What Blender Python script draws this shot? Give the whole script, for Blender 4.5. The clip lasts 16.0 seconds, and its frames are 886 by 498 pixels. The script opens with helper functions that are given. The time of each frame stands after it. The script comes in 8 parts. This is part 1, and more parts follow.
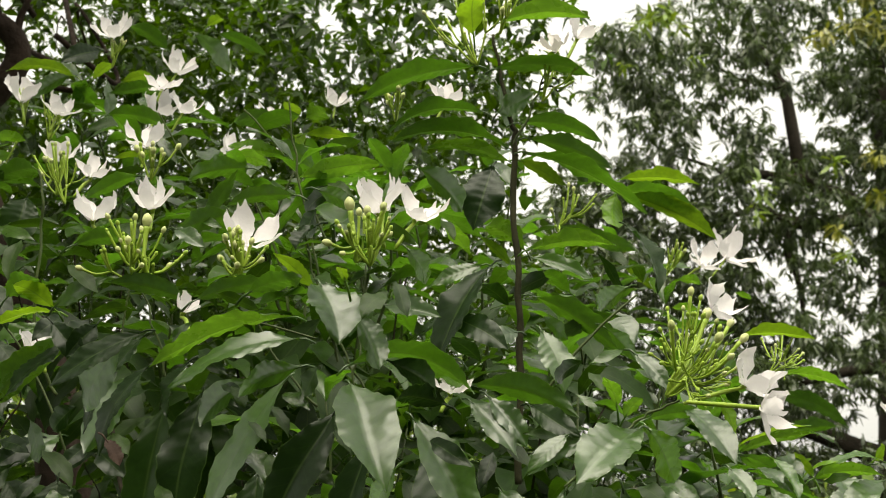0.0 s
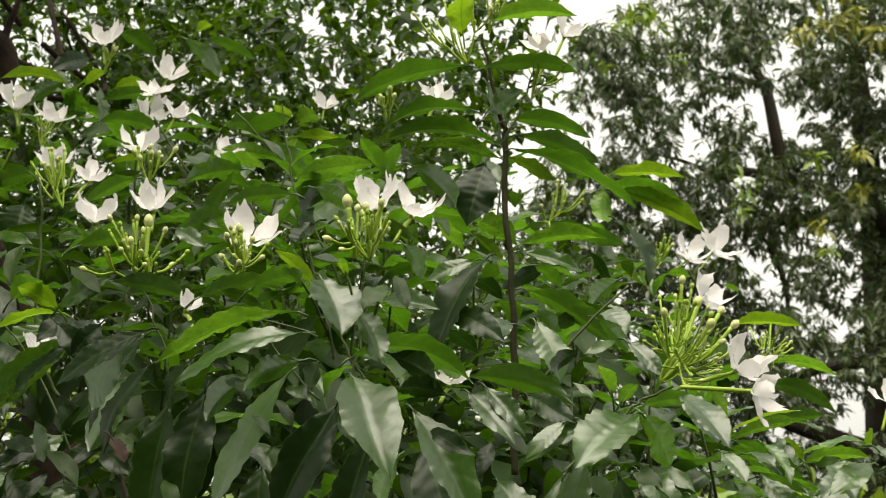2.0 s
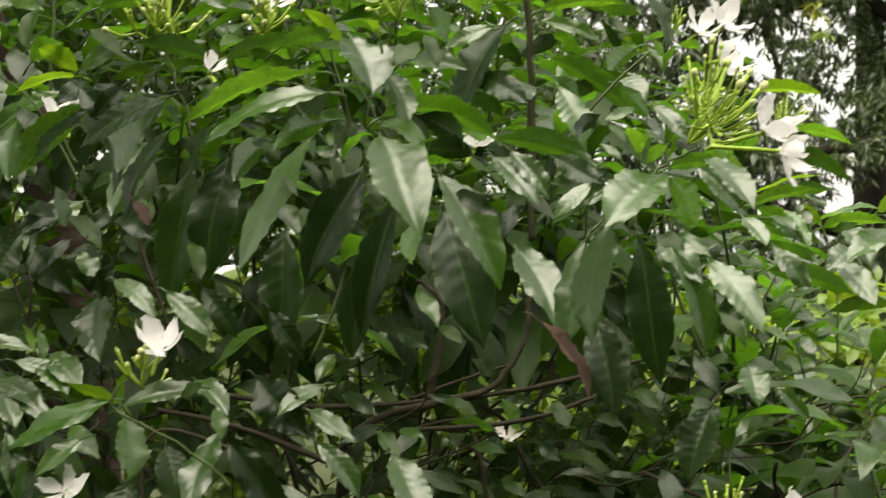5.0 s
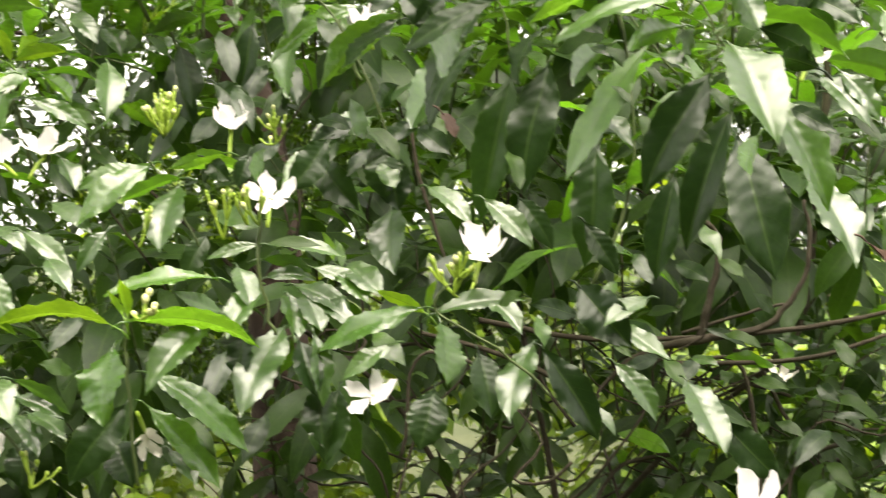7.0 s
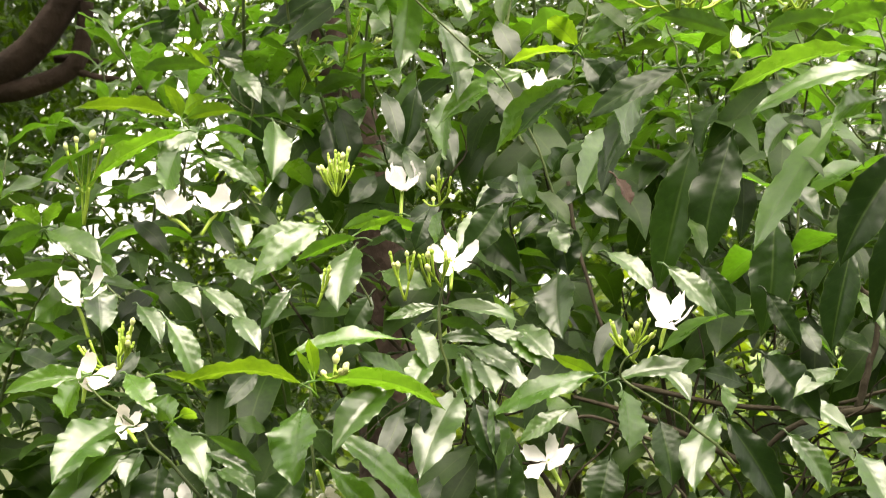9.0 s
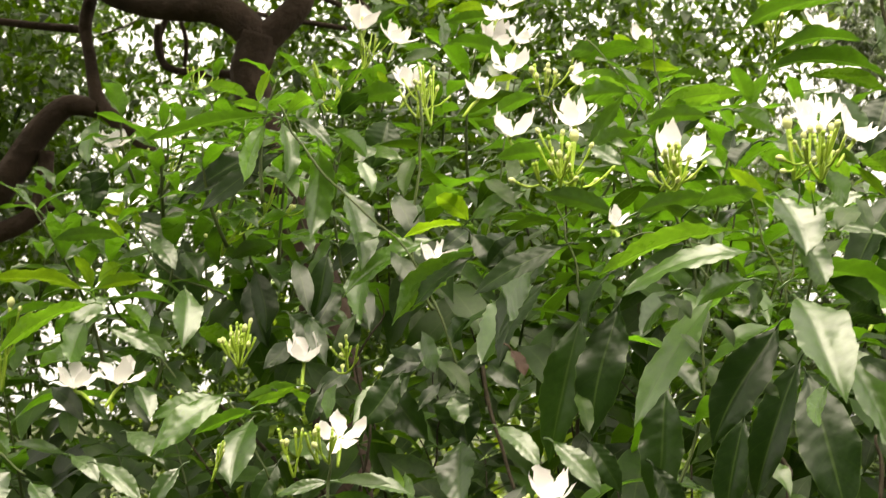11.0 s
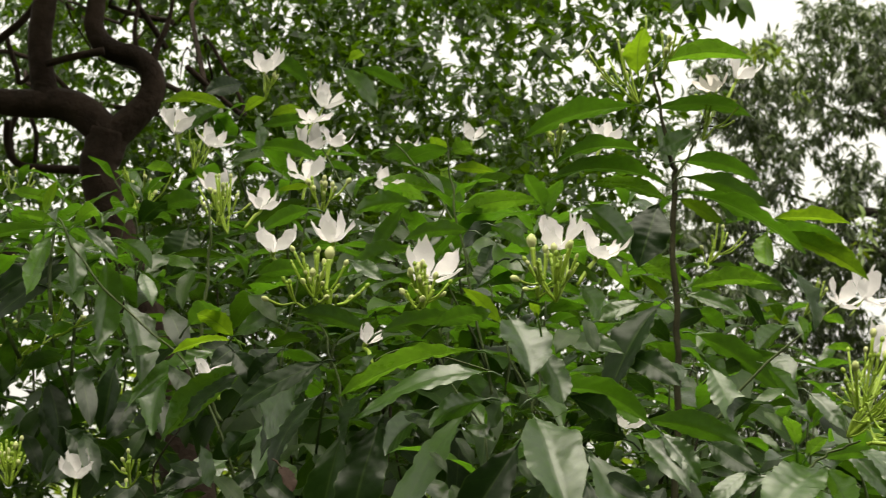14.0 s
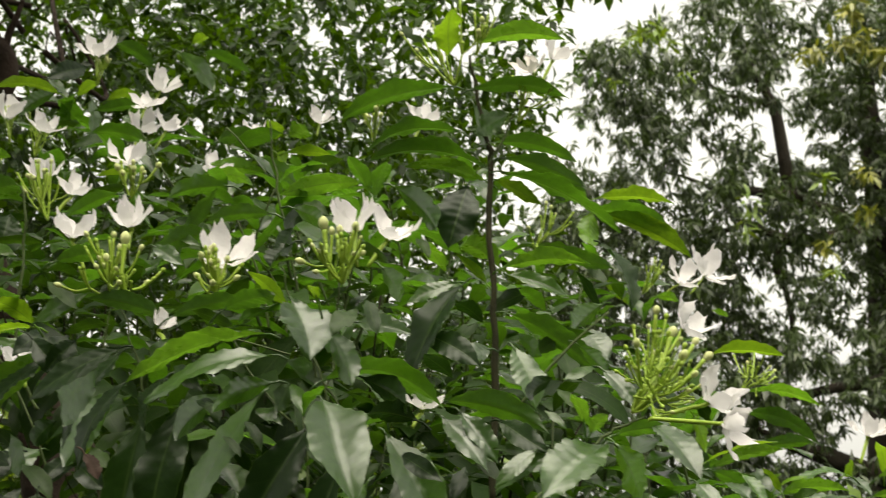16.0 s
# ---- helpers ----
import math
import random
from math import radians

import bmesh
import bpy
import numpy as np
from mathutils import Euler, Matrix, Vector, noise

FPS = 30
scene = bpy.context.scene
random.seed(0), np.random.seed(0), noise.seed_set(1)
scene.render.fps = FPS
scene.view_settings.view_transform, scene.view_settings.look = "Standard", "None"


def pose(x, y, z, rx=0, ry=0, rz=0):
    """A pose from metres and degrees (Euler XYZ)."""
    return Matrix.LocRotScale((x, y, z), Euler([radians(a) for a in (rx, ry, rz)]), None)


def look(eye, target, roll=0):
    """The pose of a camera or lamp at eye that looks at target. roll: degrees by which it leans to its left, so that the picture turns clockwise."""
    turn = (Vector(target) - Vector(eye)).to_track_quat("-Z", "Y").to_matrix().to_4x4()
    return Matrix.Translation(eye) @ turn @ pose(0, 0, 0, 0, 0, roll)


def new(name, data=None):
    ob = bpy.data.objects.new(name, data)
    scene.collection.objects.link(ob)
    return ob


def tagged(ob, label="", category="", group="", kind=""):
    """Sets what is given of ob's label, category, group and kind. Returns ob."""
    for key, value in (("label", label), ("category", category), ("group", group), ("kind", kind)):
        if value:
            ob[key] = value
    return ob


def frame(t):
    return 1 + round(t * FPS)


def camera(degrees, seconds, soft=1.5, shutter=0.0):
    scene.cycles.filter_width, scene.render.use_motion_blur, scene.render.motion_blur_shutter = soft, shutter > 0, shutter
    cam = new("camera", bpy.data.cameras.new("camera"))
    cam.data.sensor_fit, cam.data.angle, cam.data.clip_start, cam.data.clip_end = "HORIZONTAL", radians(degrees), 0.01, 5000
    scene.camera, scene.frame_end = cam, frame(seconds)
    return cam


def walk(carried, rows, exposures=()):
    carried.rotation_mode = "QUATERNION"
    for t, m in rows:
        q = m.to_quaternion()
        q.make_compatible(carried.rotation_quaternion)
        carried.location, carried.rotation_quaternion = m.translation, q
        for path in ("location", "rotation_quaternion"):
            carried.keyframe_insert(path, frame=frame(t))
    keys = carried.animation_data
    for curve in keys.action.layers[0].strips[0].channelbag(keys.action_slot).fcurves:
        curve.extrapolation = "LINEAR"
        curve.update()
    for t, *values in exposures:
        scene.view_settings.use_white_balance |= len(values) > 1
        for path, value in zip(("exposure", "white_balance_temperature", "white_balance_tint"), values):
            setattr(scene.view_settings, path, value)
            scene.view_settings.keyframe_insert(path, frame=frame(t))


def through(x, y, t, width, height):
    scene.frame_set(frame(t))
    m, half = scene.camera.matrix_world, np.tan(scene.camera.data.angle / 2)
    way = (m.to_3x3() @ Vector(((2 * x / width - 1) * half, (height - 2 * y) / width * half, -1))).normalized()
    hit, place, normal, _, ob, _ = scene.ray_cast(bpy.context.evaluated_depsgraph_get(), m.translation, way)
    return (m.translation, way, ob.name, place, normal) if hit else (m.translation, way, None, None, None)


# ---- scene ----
cam = camera(30, 16.0, soft=0.85, shutter=0.5)
PATH = [
    (0, (0.0017, 0.0001, 1.5017), (0.0018, 1.9805, 1.7810), -0.01),
    (0.5, (-0.0054, -0.0145, 1.4932), (-0.0108, 1.9652, 1.7771), -0.23),
    (1, (-0.0062, -0.0179, 1.4902), (-0.0110, 1.9620, 1.7731), -0.36),
    (1.5, (-0.0095, -0.0207, 1.4895), (-0.0071, 1.9590, 1.7738), -0.67),
    (2, (-0.0067, -0.0253, 1.4922), (0.0124, 1.9545, 1.7750), -1.13),
    (2.5, (0.0006, -0.0300, 1.4959), (0.0662, 1.9506, 1.7661), -1.78),
    (3, (0.0092, -0.0303, 1.4915), (0.1139, 1.9525, 1.7309), -2.28),
    (3.2, (0.0106, -0.0303, 1.4869), (0.1204, 1.9537, 1.7144), -2.38),
    (5.3, (-0.0531, -0.0234, 1.4716), (-0.0463, 1.9765, 1.4827), -1.05),
    (5.5, (-0.0690, -0.0250, 1.4552), (-0.0779, 1.9750, 1.4645), -1.13),
    (6, (-0.1075, -0.0146, 1.4236), (-0.1476, 1.9850, 1.4210), -0.56),
    (6.5, (-0.1404, -0.0078, 1.4184), (-0.2093, 1.9910, 1.4110), 0.07),
    (7, (-0.1694, -0.0130, 1.4286), (-0.2931, 1.9832, 1.4290), 1.46),
    (7.5, (-0.2076, -0.0211, 1.4318), (-0.3762, 1.9717, 1.4470), 2.32),
    (8, (-0.2441, -0.0230, 1.4300), (-0.4366, 1.9675, 1.4553), 2.77),
    (8.2, (-0.2518, -0.0244, 1.4282), (-0.4547, 1.9651, 1.4573), 2.83),
    (10.3, (-0.2019, -0.0229, 1.4485), (-0.4209, 1.9578, 1.6179), 2.82),
    (10.5, (-0.1889, -0.0259, 1.4534), (-0.4120, 1.9530, 1.6391), 2.80),
    (11, (-0.1684, -0.0299, 1.4706), (-0.3841, 1.9467, 1.6870), 2.35),
    (11.5, (-0.1454, -0.0263, 1.4759), (-0.3562, 1.9466, 1.7272), 2.21),
    (12, (-0.1185, -0.0295, 1.4896), (-0.3314, 1.9420, 1.7500), 2.22),
    (12.5, (-0.0958, -0.0293, 1.4959), (-0.2999, 1.9405, 1.7756), 1.93),
    (13, (-0.0813, -0.0301, 1.4970), (-0.2471, 1.9399, 1.7994), 1.78),
    (13.5, (-0.0704, -0.0283, 1.4985), (-0.2166, 1.9423, 1.8074), 1.72),
    (14, (-0.0578, -0.0250, 1.5010), (-0.1693, 1.9469, 1.8160), 1.42),
    (14.5, (-0.0461, -0.0246, 1.5022), (-0.1298, 1.9483, 1.8196), 1.20),
    (15, (-0.0268, -0.0265, 1.5028), (-0.0849, 1.9473, 1.8202), 1.01),
    (15.5, (-0.0088, -0.0248, 1.5035), (-0.0347, 1.9507, 1.8143), 0.71),
    (16, (0.0152, -0.0221, 1.5012), (0.0251, 1.9558, 1.7981), 0.14),
]
walk(cam, [(t, look(eye, target, roll)) for t, eye, target, roll in PATH],
     [(0, 1.13, 7500, 5), (3.2, 1.16, 7500, 5), (5.5, 1.80, 7500, 5), (6.5, 2.52, 7500, 8), (8.2, 2.64, 7500, 10),
      (10.3, 2.38, 8300, 9), (12.5, 1.42, 7900, 5), (14.0, 1.05, 7600, 5), (16, 1.07, 7500, 5)])
cam.data.dof.use_dof = True
cam.data.dof.focus_distance = 1.2
cam.data.dof.aperture_fstop = 34.0

# ---- world, sun ----
SUN_ELEV, SUN_TURN = 72.0, 190.0
world = bpy.data.worlds.new("sky")
scene.world = world
world.use_nodes = True
wn, wl = world.node_tree.nodes, world.node_tree.links
sky = wn.new("ShaderNodeTexSky")
sky.sky_type = "NISHITA"
sky.sun_disc = False
sky.sun_elevation = radians(SUN_ELEV)
sky.sun_rotation = radians(SUN_TURN)
sky.dust_density = 4.0
overcast = wn.new("ShaderNodeHueSaturation")
overcast.inputs["Saturation"].default_value = 0.12
wl.new(sky.outputs[0], overcast.inputs["Color"])
cloud = wn.new("ShaderNodeMix")
cloud.data_type = "RGBA"
cloud.inputs[0].default_value = 0.6
cloud.inputs[7].default_value = (3.85, 3.95, 4.12, 1)
wl.new(overcast.outputs[0], cloud.inputs[6])
wl.new(cloud.outputs[2], wn["Background"].inputs["Color"])
wn["Background"].inputs["Strength"].default_value = 0.15

sun = new("sun", bpy.data.lights.new("sun", "SUN"))
sun.data.energy = 2.5
sun.data.angle = radians(68)
sun.data.color = (1.0, 0.97, 0.92)
_a, _e = radians(SUN_TURN), radians(SUN_ELEV)
sun.matrix_world = look((0, 0, 0), (-math.sin(_a) * math.cos(_e), -math.cos(_a) * math.cos(_e), -math.sin(_e)))


# ---- materials ----
def material(name):
    m = bpy.data.materials.new(name)
    m.use_nodes = True
    nt = m.node_tree
    return m, nt, nt.nodes["Principled BSDF"], nt.nodes["Material Output"]


def mathnode(nt, op, a, b=None, c=None):
    n = nt.nodes.new("ShaderNodeMath")
    n.operation = op
    for i, v in enumerate((a, b, c)):
        if v is None:
            continue
        if isinstance(v, (int, float)):
            n.inputs[i].default_value = v
        else:
            nt.links.new(v, n.inputs[i])
    return n.outputs[0]


def mixcol(nt, fac, a, b, mode="MIX"):
    n = nt.nodes.new("ShaderNodeMix")
    n.data_type = "RGBA"
    n.blend_type = mode
    for key, v in ((0, fac), (6, a), (7, b)):
        if isinstance(v, (int, float)):
            n.inputs[key].default_value = v
        elif isinstance(v, tuple):
            n.inputs[key].default_value = (*v, 1)
        else:
            nt.links.new(v, n.inputs[key])
    return n.outputs[2]


def leaf_material(name, dark, light, glow, rough=0.34, through=0.30, island=True, veins=True, spec=0.95, relief=0.15, coat=0.0):
    """Leaf blade: waxy top with midrib and side veins, and light coming through."""
    m, nt, bsdf, out = material(name)
    if island:
        rnd = nt.nodes.new("ShaderNodeNewGeometry").outputs["Random Per Island"]
    else:
        rnd = nt.nodes.new("ShaderNodeObjectInfo").outputs["Random"]
    tex = nt.nodes.new("ShaderNodeTexCoord")
    noi = nt.nodes.new("ShaderNodeTexNoise")
    noi.inputs["Scale"].default_value = 40
    noi.inputs["Detail"].default_value = 4
    nt.links.new(tex.outputs["Object"], noi.inputs["Vector"])
    fleck = nt.nodes.new("ShaderNodeTexNoise")
    fleck.inputs["Scale"].default_value = 260
    fleck.inputs["Detail"].default_value = 3
    nt.links.new(tex.outputs["Object"], fleck.inputs["Vector"])
    mottle = mathnode(nt, "ADD", mathnode(nt, "SUBTRACT", noi.outputs[0], 0.5), mathnode(nt, "SUBTRACT", fleck.outputs[0], 0.5))
    f = mathnode(nt, "ADD", mathnode(nt, "MULTIPLY", rnd, 0.75), mathnode(nt, "MULTIPLY", mottle, 0.8))
    col = mixcol(nt, f, dark, light)
    glo = mixcol(nt, f, tuple(0.38 * c for c in glow), glow)
    if veins:
        uv = nt.nodes.new("ShaderNodeSeparateXYZ")
        nt.links.new(tex.outputs["UV"], uv.inputs[0])
        across = mathnode(nt, "ABSOLUTE", mathnode(nt, "SUBTRACT", uv.outputs[0], 0.5))
        mid = nt.nodes.new("ShaderNodeMapRange")
        mid.inputs[1].default_value, mid.inputs[2].default_value = 0.035, 0.012
        nt.links.new(across, mid.inputs[0])
        # side veins run forward from the midrib
        phase = mathnode(nt, "SUBTRACT", uv.outputs[1], mathnode(nt, "MULTIPLY", across, 0.32))
        phase = mathnode(nt, "ADD", phase, mathnode(nt, "MULTIPLY", mathnode(nt, "SUBTRACT", noi.outputs[0], 0.5), 0.10))
        turns = mathnode(nt, "ADD", mathnode(nt, "MULTIPLY", rnd, 16.0), 42.0)
        wave = mathnode(nt, "COSINE", mathnode(nt, "MULTIPLY", phase, turns))
        side = mathnode(nt, "POWER", mathnode(nt, "MAXIMUM", wave, 0.0), 30.0)
        rib = mathnode(nt, "MAXIMUM", mid.outputs[0], mathnode(nt, "MULTIPLY", side, 0.18))
        col = mixcol(nt, mathnode(nt, "MULTIPLY", rib, 0.16), col, (0.12, 0.20, 0.05))
        glo = mixcol(nt, mathnode(nt, "MULTIPLY", rib, 0.7), glo, (0.09, 0.16, 0.02))
        # the thin margin is paler
        rim = nt.nodes.new("ShaderNodeMapRange")
        rim.inputs[1].default_value, rim.inputs[2].default_value = 0.475, 0.5
        nt.links.new(across, rim.inputs[0])
        col = mixcol(nt, mathnode(nt, "MULTIPLY", rim.outputs[0], 0.3), col, (0.12, 0.20, 0.05))
        glo = mixcol(nt, mathnode(nt, "MULTIPLY", rim.outputs[0], 0.3), glo, (0.28, 0.52, 0.05))
        quilt = mathnode(nt, "MULTIPLY", mathnode(nt, "MULTIPLY", wave, -0.85), noi.outputs[0])
        height = mathnode(nt, "ADD", mathnode(nt, "SUBTRACT", quilt, mathnode(nt, "MULTIPLY", mid.outputs[0], 1.2)), mathnode(nt, "ADD", mathnode(nt, "MULTIPLY", noi.outputs[0], 0.9), mathnode(nt, "MULTIPLY", fleck.outputs[0], 0.5)))
        bump = nt.nodes.new("ShaderNodeBump")
        bump.inputs["Strength"].default_value = relief
        bump.inputs["Distance"].default_value = 0.0006
        nt.links.new(height, bump.inputs["Height"])
        nt.links.new(bump.outputs[0], bsdf.inputs["Normal"])
        nt.links.new(bump.outputs[0], bsdf.inputs["Coat Normal"])
    bsdf.inputs["Coat Weight"].default_value = coat
    bsdf.inputs["Coat Roughness"].default_value = 0.3
    nt.links.new(col, bsdf.inputs["Base Color"])
    bsdf.inputs["Roughness"].default_value = rough
    nt.links.new(mathnode(nt, "ADD", mathnode(nt, "MULTIPLY", noi.outputs[0], 0.22), rough - 0.11), bsdf.inputs["Roughness"])
    bsdf.inputs["Specular IOR Level"].default_value = spec
    tr = nt.nodes.new("ShaderNodeBsdfTranslucent")
    nt.links.new(glo, tr.inputs["Color"])
    mix = nt.nodes.new("ShaderNodeMixShader")
    mix.inputs[0].default_value = through
    nt.links.new(bsdf.outputs[0], mix.inputs[1])
    nt.links.new(tr.outputs[0], mix.inputs[2])
    nt.links.new(mix.outputs[0], out.inputs["Surface"])
    return m


def plain_material(name, a, b, scale, rough, bump=0.0, bump_scale=60.0, through=0.0):
    m, nt, bsdf, out = material(name)
    tex = nt.nodes.new("ShaderNodeTexCoord")
    big, fine = nt.nodes.new("ShaderNodeTexNoise"), nt.nodes.new("ShaderNodeTexNoise")
    big.inputs["Scale"].default_value, fine.inputs["Scale"].default_value = scale, bump_scale
    big.inputs["Detail"].default_value = fine.inputs["Detail"].default_value = 6
    for n in (big, fine):
        nt.links.new(tex.outputs["Object"], n.inputs["Vector"])
    f = mathnode(nt, "ADD", mathnode(nt, "MULTIPLY", big.outputs[0], 1.5), mathnode(nt, "MULTIPLY", fine.outputs[0], 0.6))
    nt.links.new(mixcol(nt, mathnode(nt, "SUBTRACT", f, 0.55), a, b), bsdf.inputs["Base Color"])
    bsdf.inputs["Roughness"].default_value = rough
    bsdf.inputs["Specular IOR Level"].default_value = 0.4 if rough < 0.8 else 0.15
    if bump:
        bn = nt.nodes.new("ShaderNodeBump")
        bn.inputs["Strength"].default_value = 0.8
        bn.inputs["Distance"].default_value = bump
        nt.links.new(fine.outputs[0], bn.inputs["Height"])
        nt.links.new(bn.outputs[0], bsdf.inputs["Normal"])
    if through:
        tr = nt.nodes.new("ShaderNodeBsdfTranslucent")
        tr.inputs["Color"].default_value = (*b, 1)
        mix = nt.nodes.new("ShaderNodeMixShader")
        mix.inputs[0].default_value = through
        nt.links.new(bsdf.outputs[0], mix.inputs[1])
        nt.links.new(tr.outputs[0], mix.inputs[2])
        nt.links.new(mix.outputs[0], out.inputs["Surface"])
    return m


LEAF = leaf_material("leaf_mature", (0.018, 0.049, 0.007), (0.044, 0.098, 0.013), (0.165, 0.42, 0.020), rough=0.34, through=0.30, coat=0.08, island=False, spec=1.0)
# darker copy of the mature leaf, with shade put into its colour
LEAF_DARK = leaf_material("leaf_shaded", (0.007, 0.019, 0.004), (0.015, 0.036, 0.006), (0.055, 0.17, 0.010), rough=0.36, through=0.18, island=False, spec=0.3)
LEAF_FRESH = leaf_material("leaf_young", (0.075, 0.18, 0.010), (0.13, 0.26, 0.014), (0.34, 0.60, 0.025), 0.34, 0.42, island=False, spec=0.6)
LEAF_LIGHT = leaf_material("leaf_light", (0.032, 0.086, 0.010), (0.064, 0.142, 0.018), (0.24, 0.53, 0.028), 0.28, 0.37, island=False, spec=0.9)
# inner leaves: the crown's shade is put into this darker green
LEAF_MASS = leaf_material("leaf_inner_shaded", (0.009, 0.025, 0.004), (0.024, 0.056, 0.007), (0.10, 0.25, 0.012), 0.46, 0.24, spec=0.2, relief=0.1)
LEAF_TOP = leaf_material("leaf_shoot", (0.016, 0.044, 0.005), (0.044, 0.096, 0.009), (0.175, 0.46, 0.02), 0.30, through=0.33, spec=0.7)
# small leaves in a dimmed green that carries the shade
LEAF_DIM = leaf_material("leaf_small_shaded", (0.012, 0.030, 0.005), (0.030, 0.064, 0.008), (0.11, 0.26, 0.012), 0.46, 0.28, spec=0.25, relief=0.1)
MANGO_LEAF = leaf_material("mango_leaf", (0.016, 0.030, 0.008), (0.066, 0.100, 0.024), (0.14, 0.24, 0.030), 0.38, 0.24, veins=False, spec=0.6)
MANGO_YOUNG = leaf_material("mango_leaf_young", (0.15, 0.17, 0.025), (0.30, 0.28, 0.03), (0.36, 0.42, 0.03), 0.4, 0.3, veins=False)
CANOPY_LEAF = leaf_material("canopy_leaf", (0.005, 0.014, 0.002), (0.034, 0.076, 0.007), (0.19, 0.40, 0.010), 0.42, 0.24, veins=False, spec=0.18)
HEDGE_LEAF = leaf_material("hedge_leaf", (0.09, 0.17, 0.010), (0.18, 0.29, 0.02), (0.38, 0.54, 0.02), 0.45, 0.4, veins=False)
PETAL = plain_material("petal_white", (0.74, 0.71, 0.72), (0.84, 0.81, 0.82), 60, 0.5, 0.0006, 300, 0.4)
PETAL_OLD = plain_material("petal_creased", (0.62, 0.58, 0.55), (0.80, 0.76, 0.72), 90, 0.6, 0.0008, 300, 0.2)
TUBE = plain_material("flower_stalk", (0.20, 0.33, 0.03), (0.34, 0.46, 0.06), 90, 0.45, 0.0004, 400, 0.1)
BUD = plain_material("bud_cream", (0.42, 0.50, 0.16), (0.62, 0.62, 0.34), 120, 0.5, 0.0003, 400, 0.1)
TWIG = plain_material("green_twig", (0.026, 0.044, 0.009), (0.062, 0.090, 0.020), 40, 0.6, 0.0006, 250)
SHOOT_BARK = plain_material("shoot_bark", (0.018, 0.019, 0.009), (0.045, 0.043, 0.022), 60, 0.8, 0.0012, 220)
BARK = plain_material("shrub_bark", (0.020, 0.016, 0.011), (0.058, 0.048, 0.034), 25, 0.85, 0.003, 120)
BARK_TREE = plain_material("tree_bark", (0.012, 0.008, 0.006), (0.056, 0.038, 0.029), 9, 0.9, 0.012, 40)
BARK_MANGO = plain_material("mango_bark", (0.014, 0.012, 0.009), (0.046, 0.038, 0.028), 7, 0.9, 0.012, 40)
DRY_LEAF = plain_material("dry_leaf", (0.030, 0.014, 0.008), (0.075, 0.038, 0.022), 30, 0.7, 0.001, 150, 0.1)
# for the unseen blocking wall, dark so that leaves reflect little from it
BLOCK_DARK = plain_material("sky_block_dark", (0.035, 0.04, 0.028), (0.085, 0.085, 0.065), 0.8, 0.9, 0.004, 30)
SOIL = plain_material("soil", (0.02, 0.03, 0.01), (0.05, 0.055, 0.025), 1.5, 0.95, 0.02, 18)


# ---- mesh helpers ----
def unit(v):
    v = np.asarray(v, float)
    return v / max(np.linalg.norm(v), 1e-9)


LEAF_V = (0.0, 0.05, 0.12, 0.22, 0.35, 0.48, 0.60, 0.72, 0.82, 0.89, 0.94, 0.97, 1.0)
LEAF_W = (0.05, 0.16, 0.40, 0.70, 0.92, 1.0, 0.97, 0.83, 0.60, 0.37, 0.19, 0.09, 0.02)


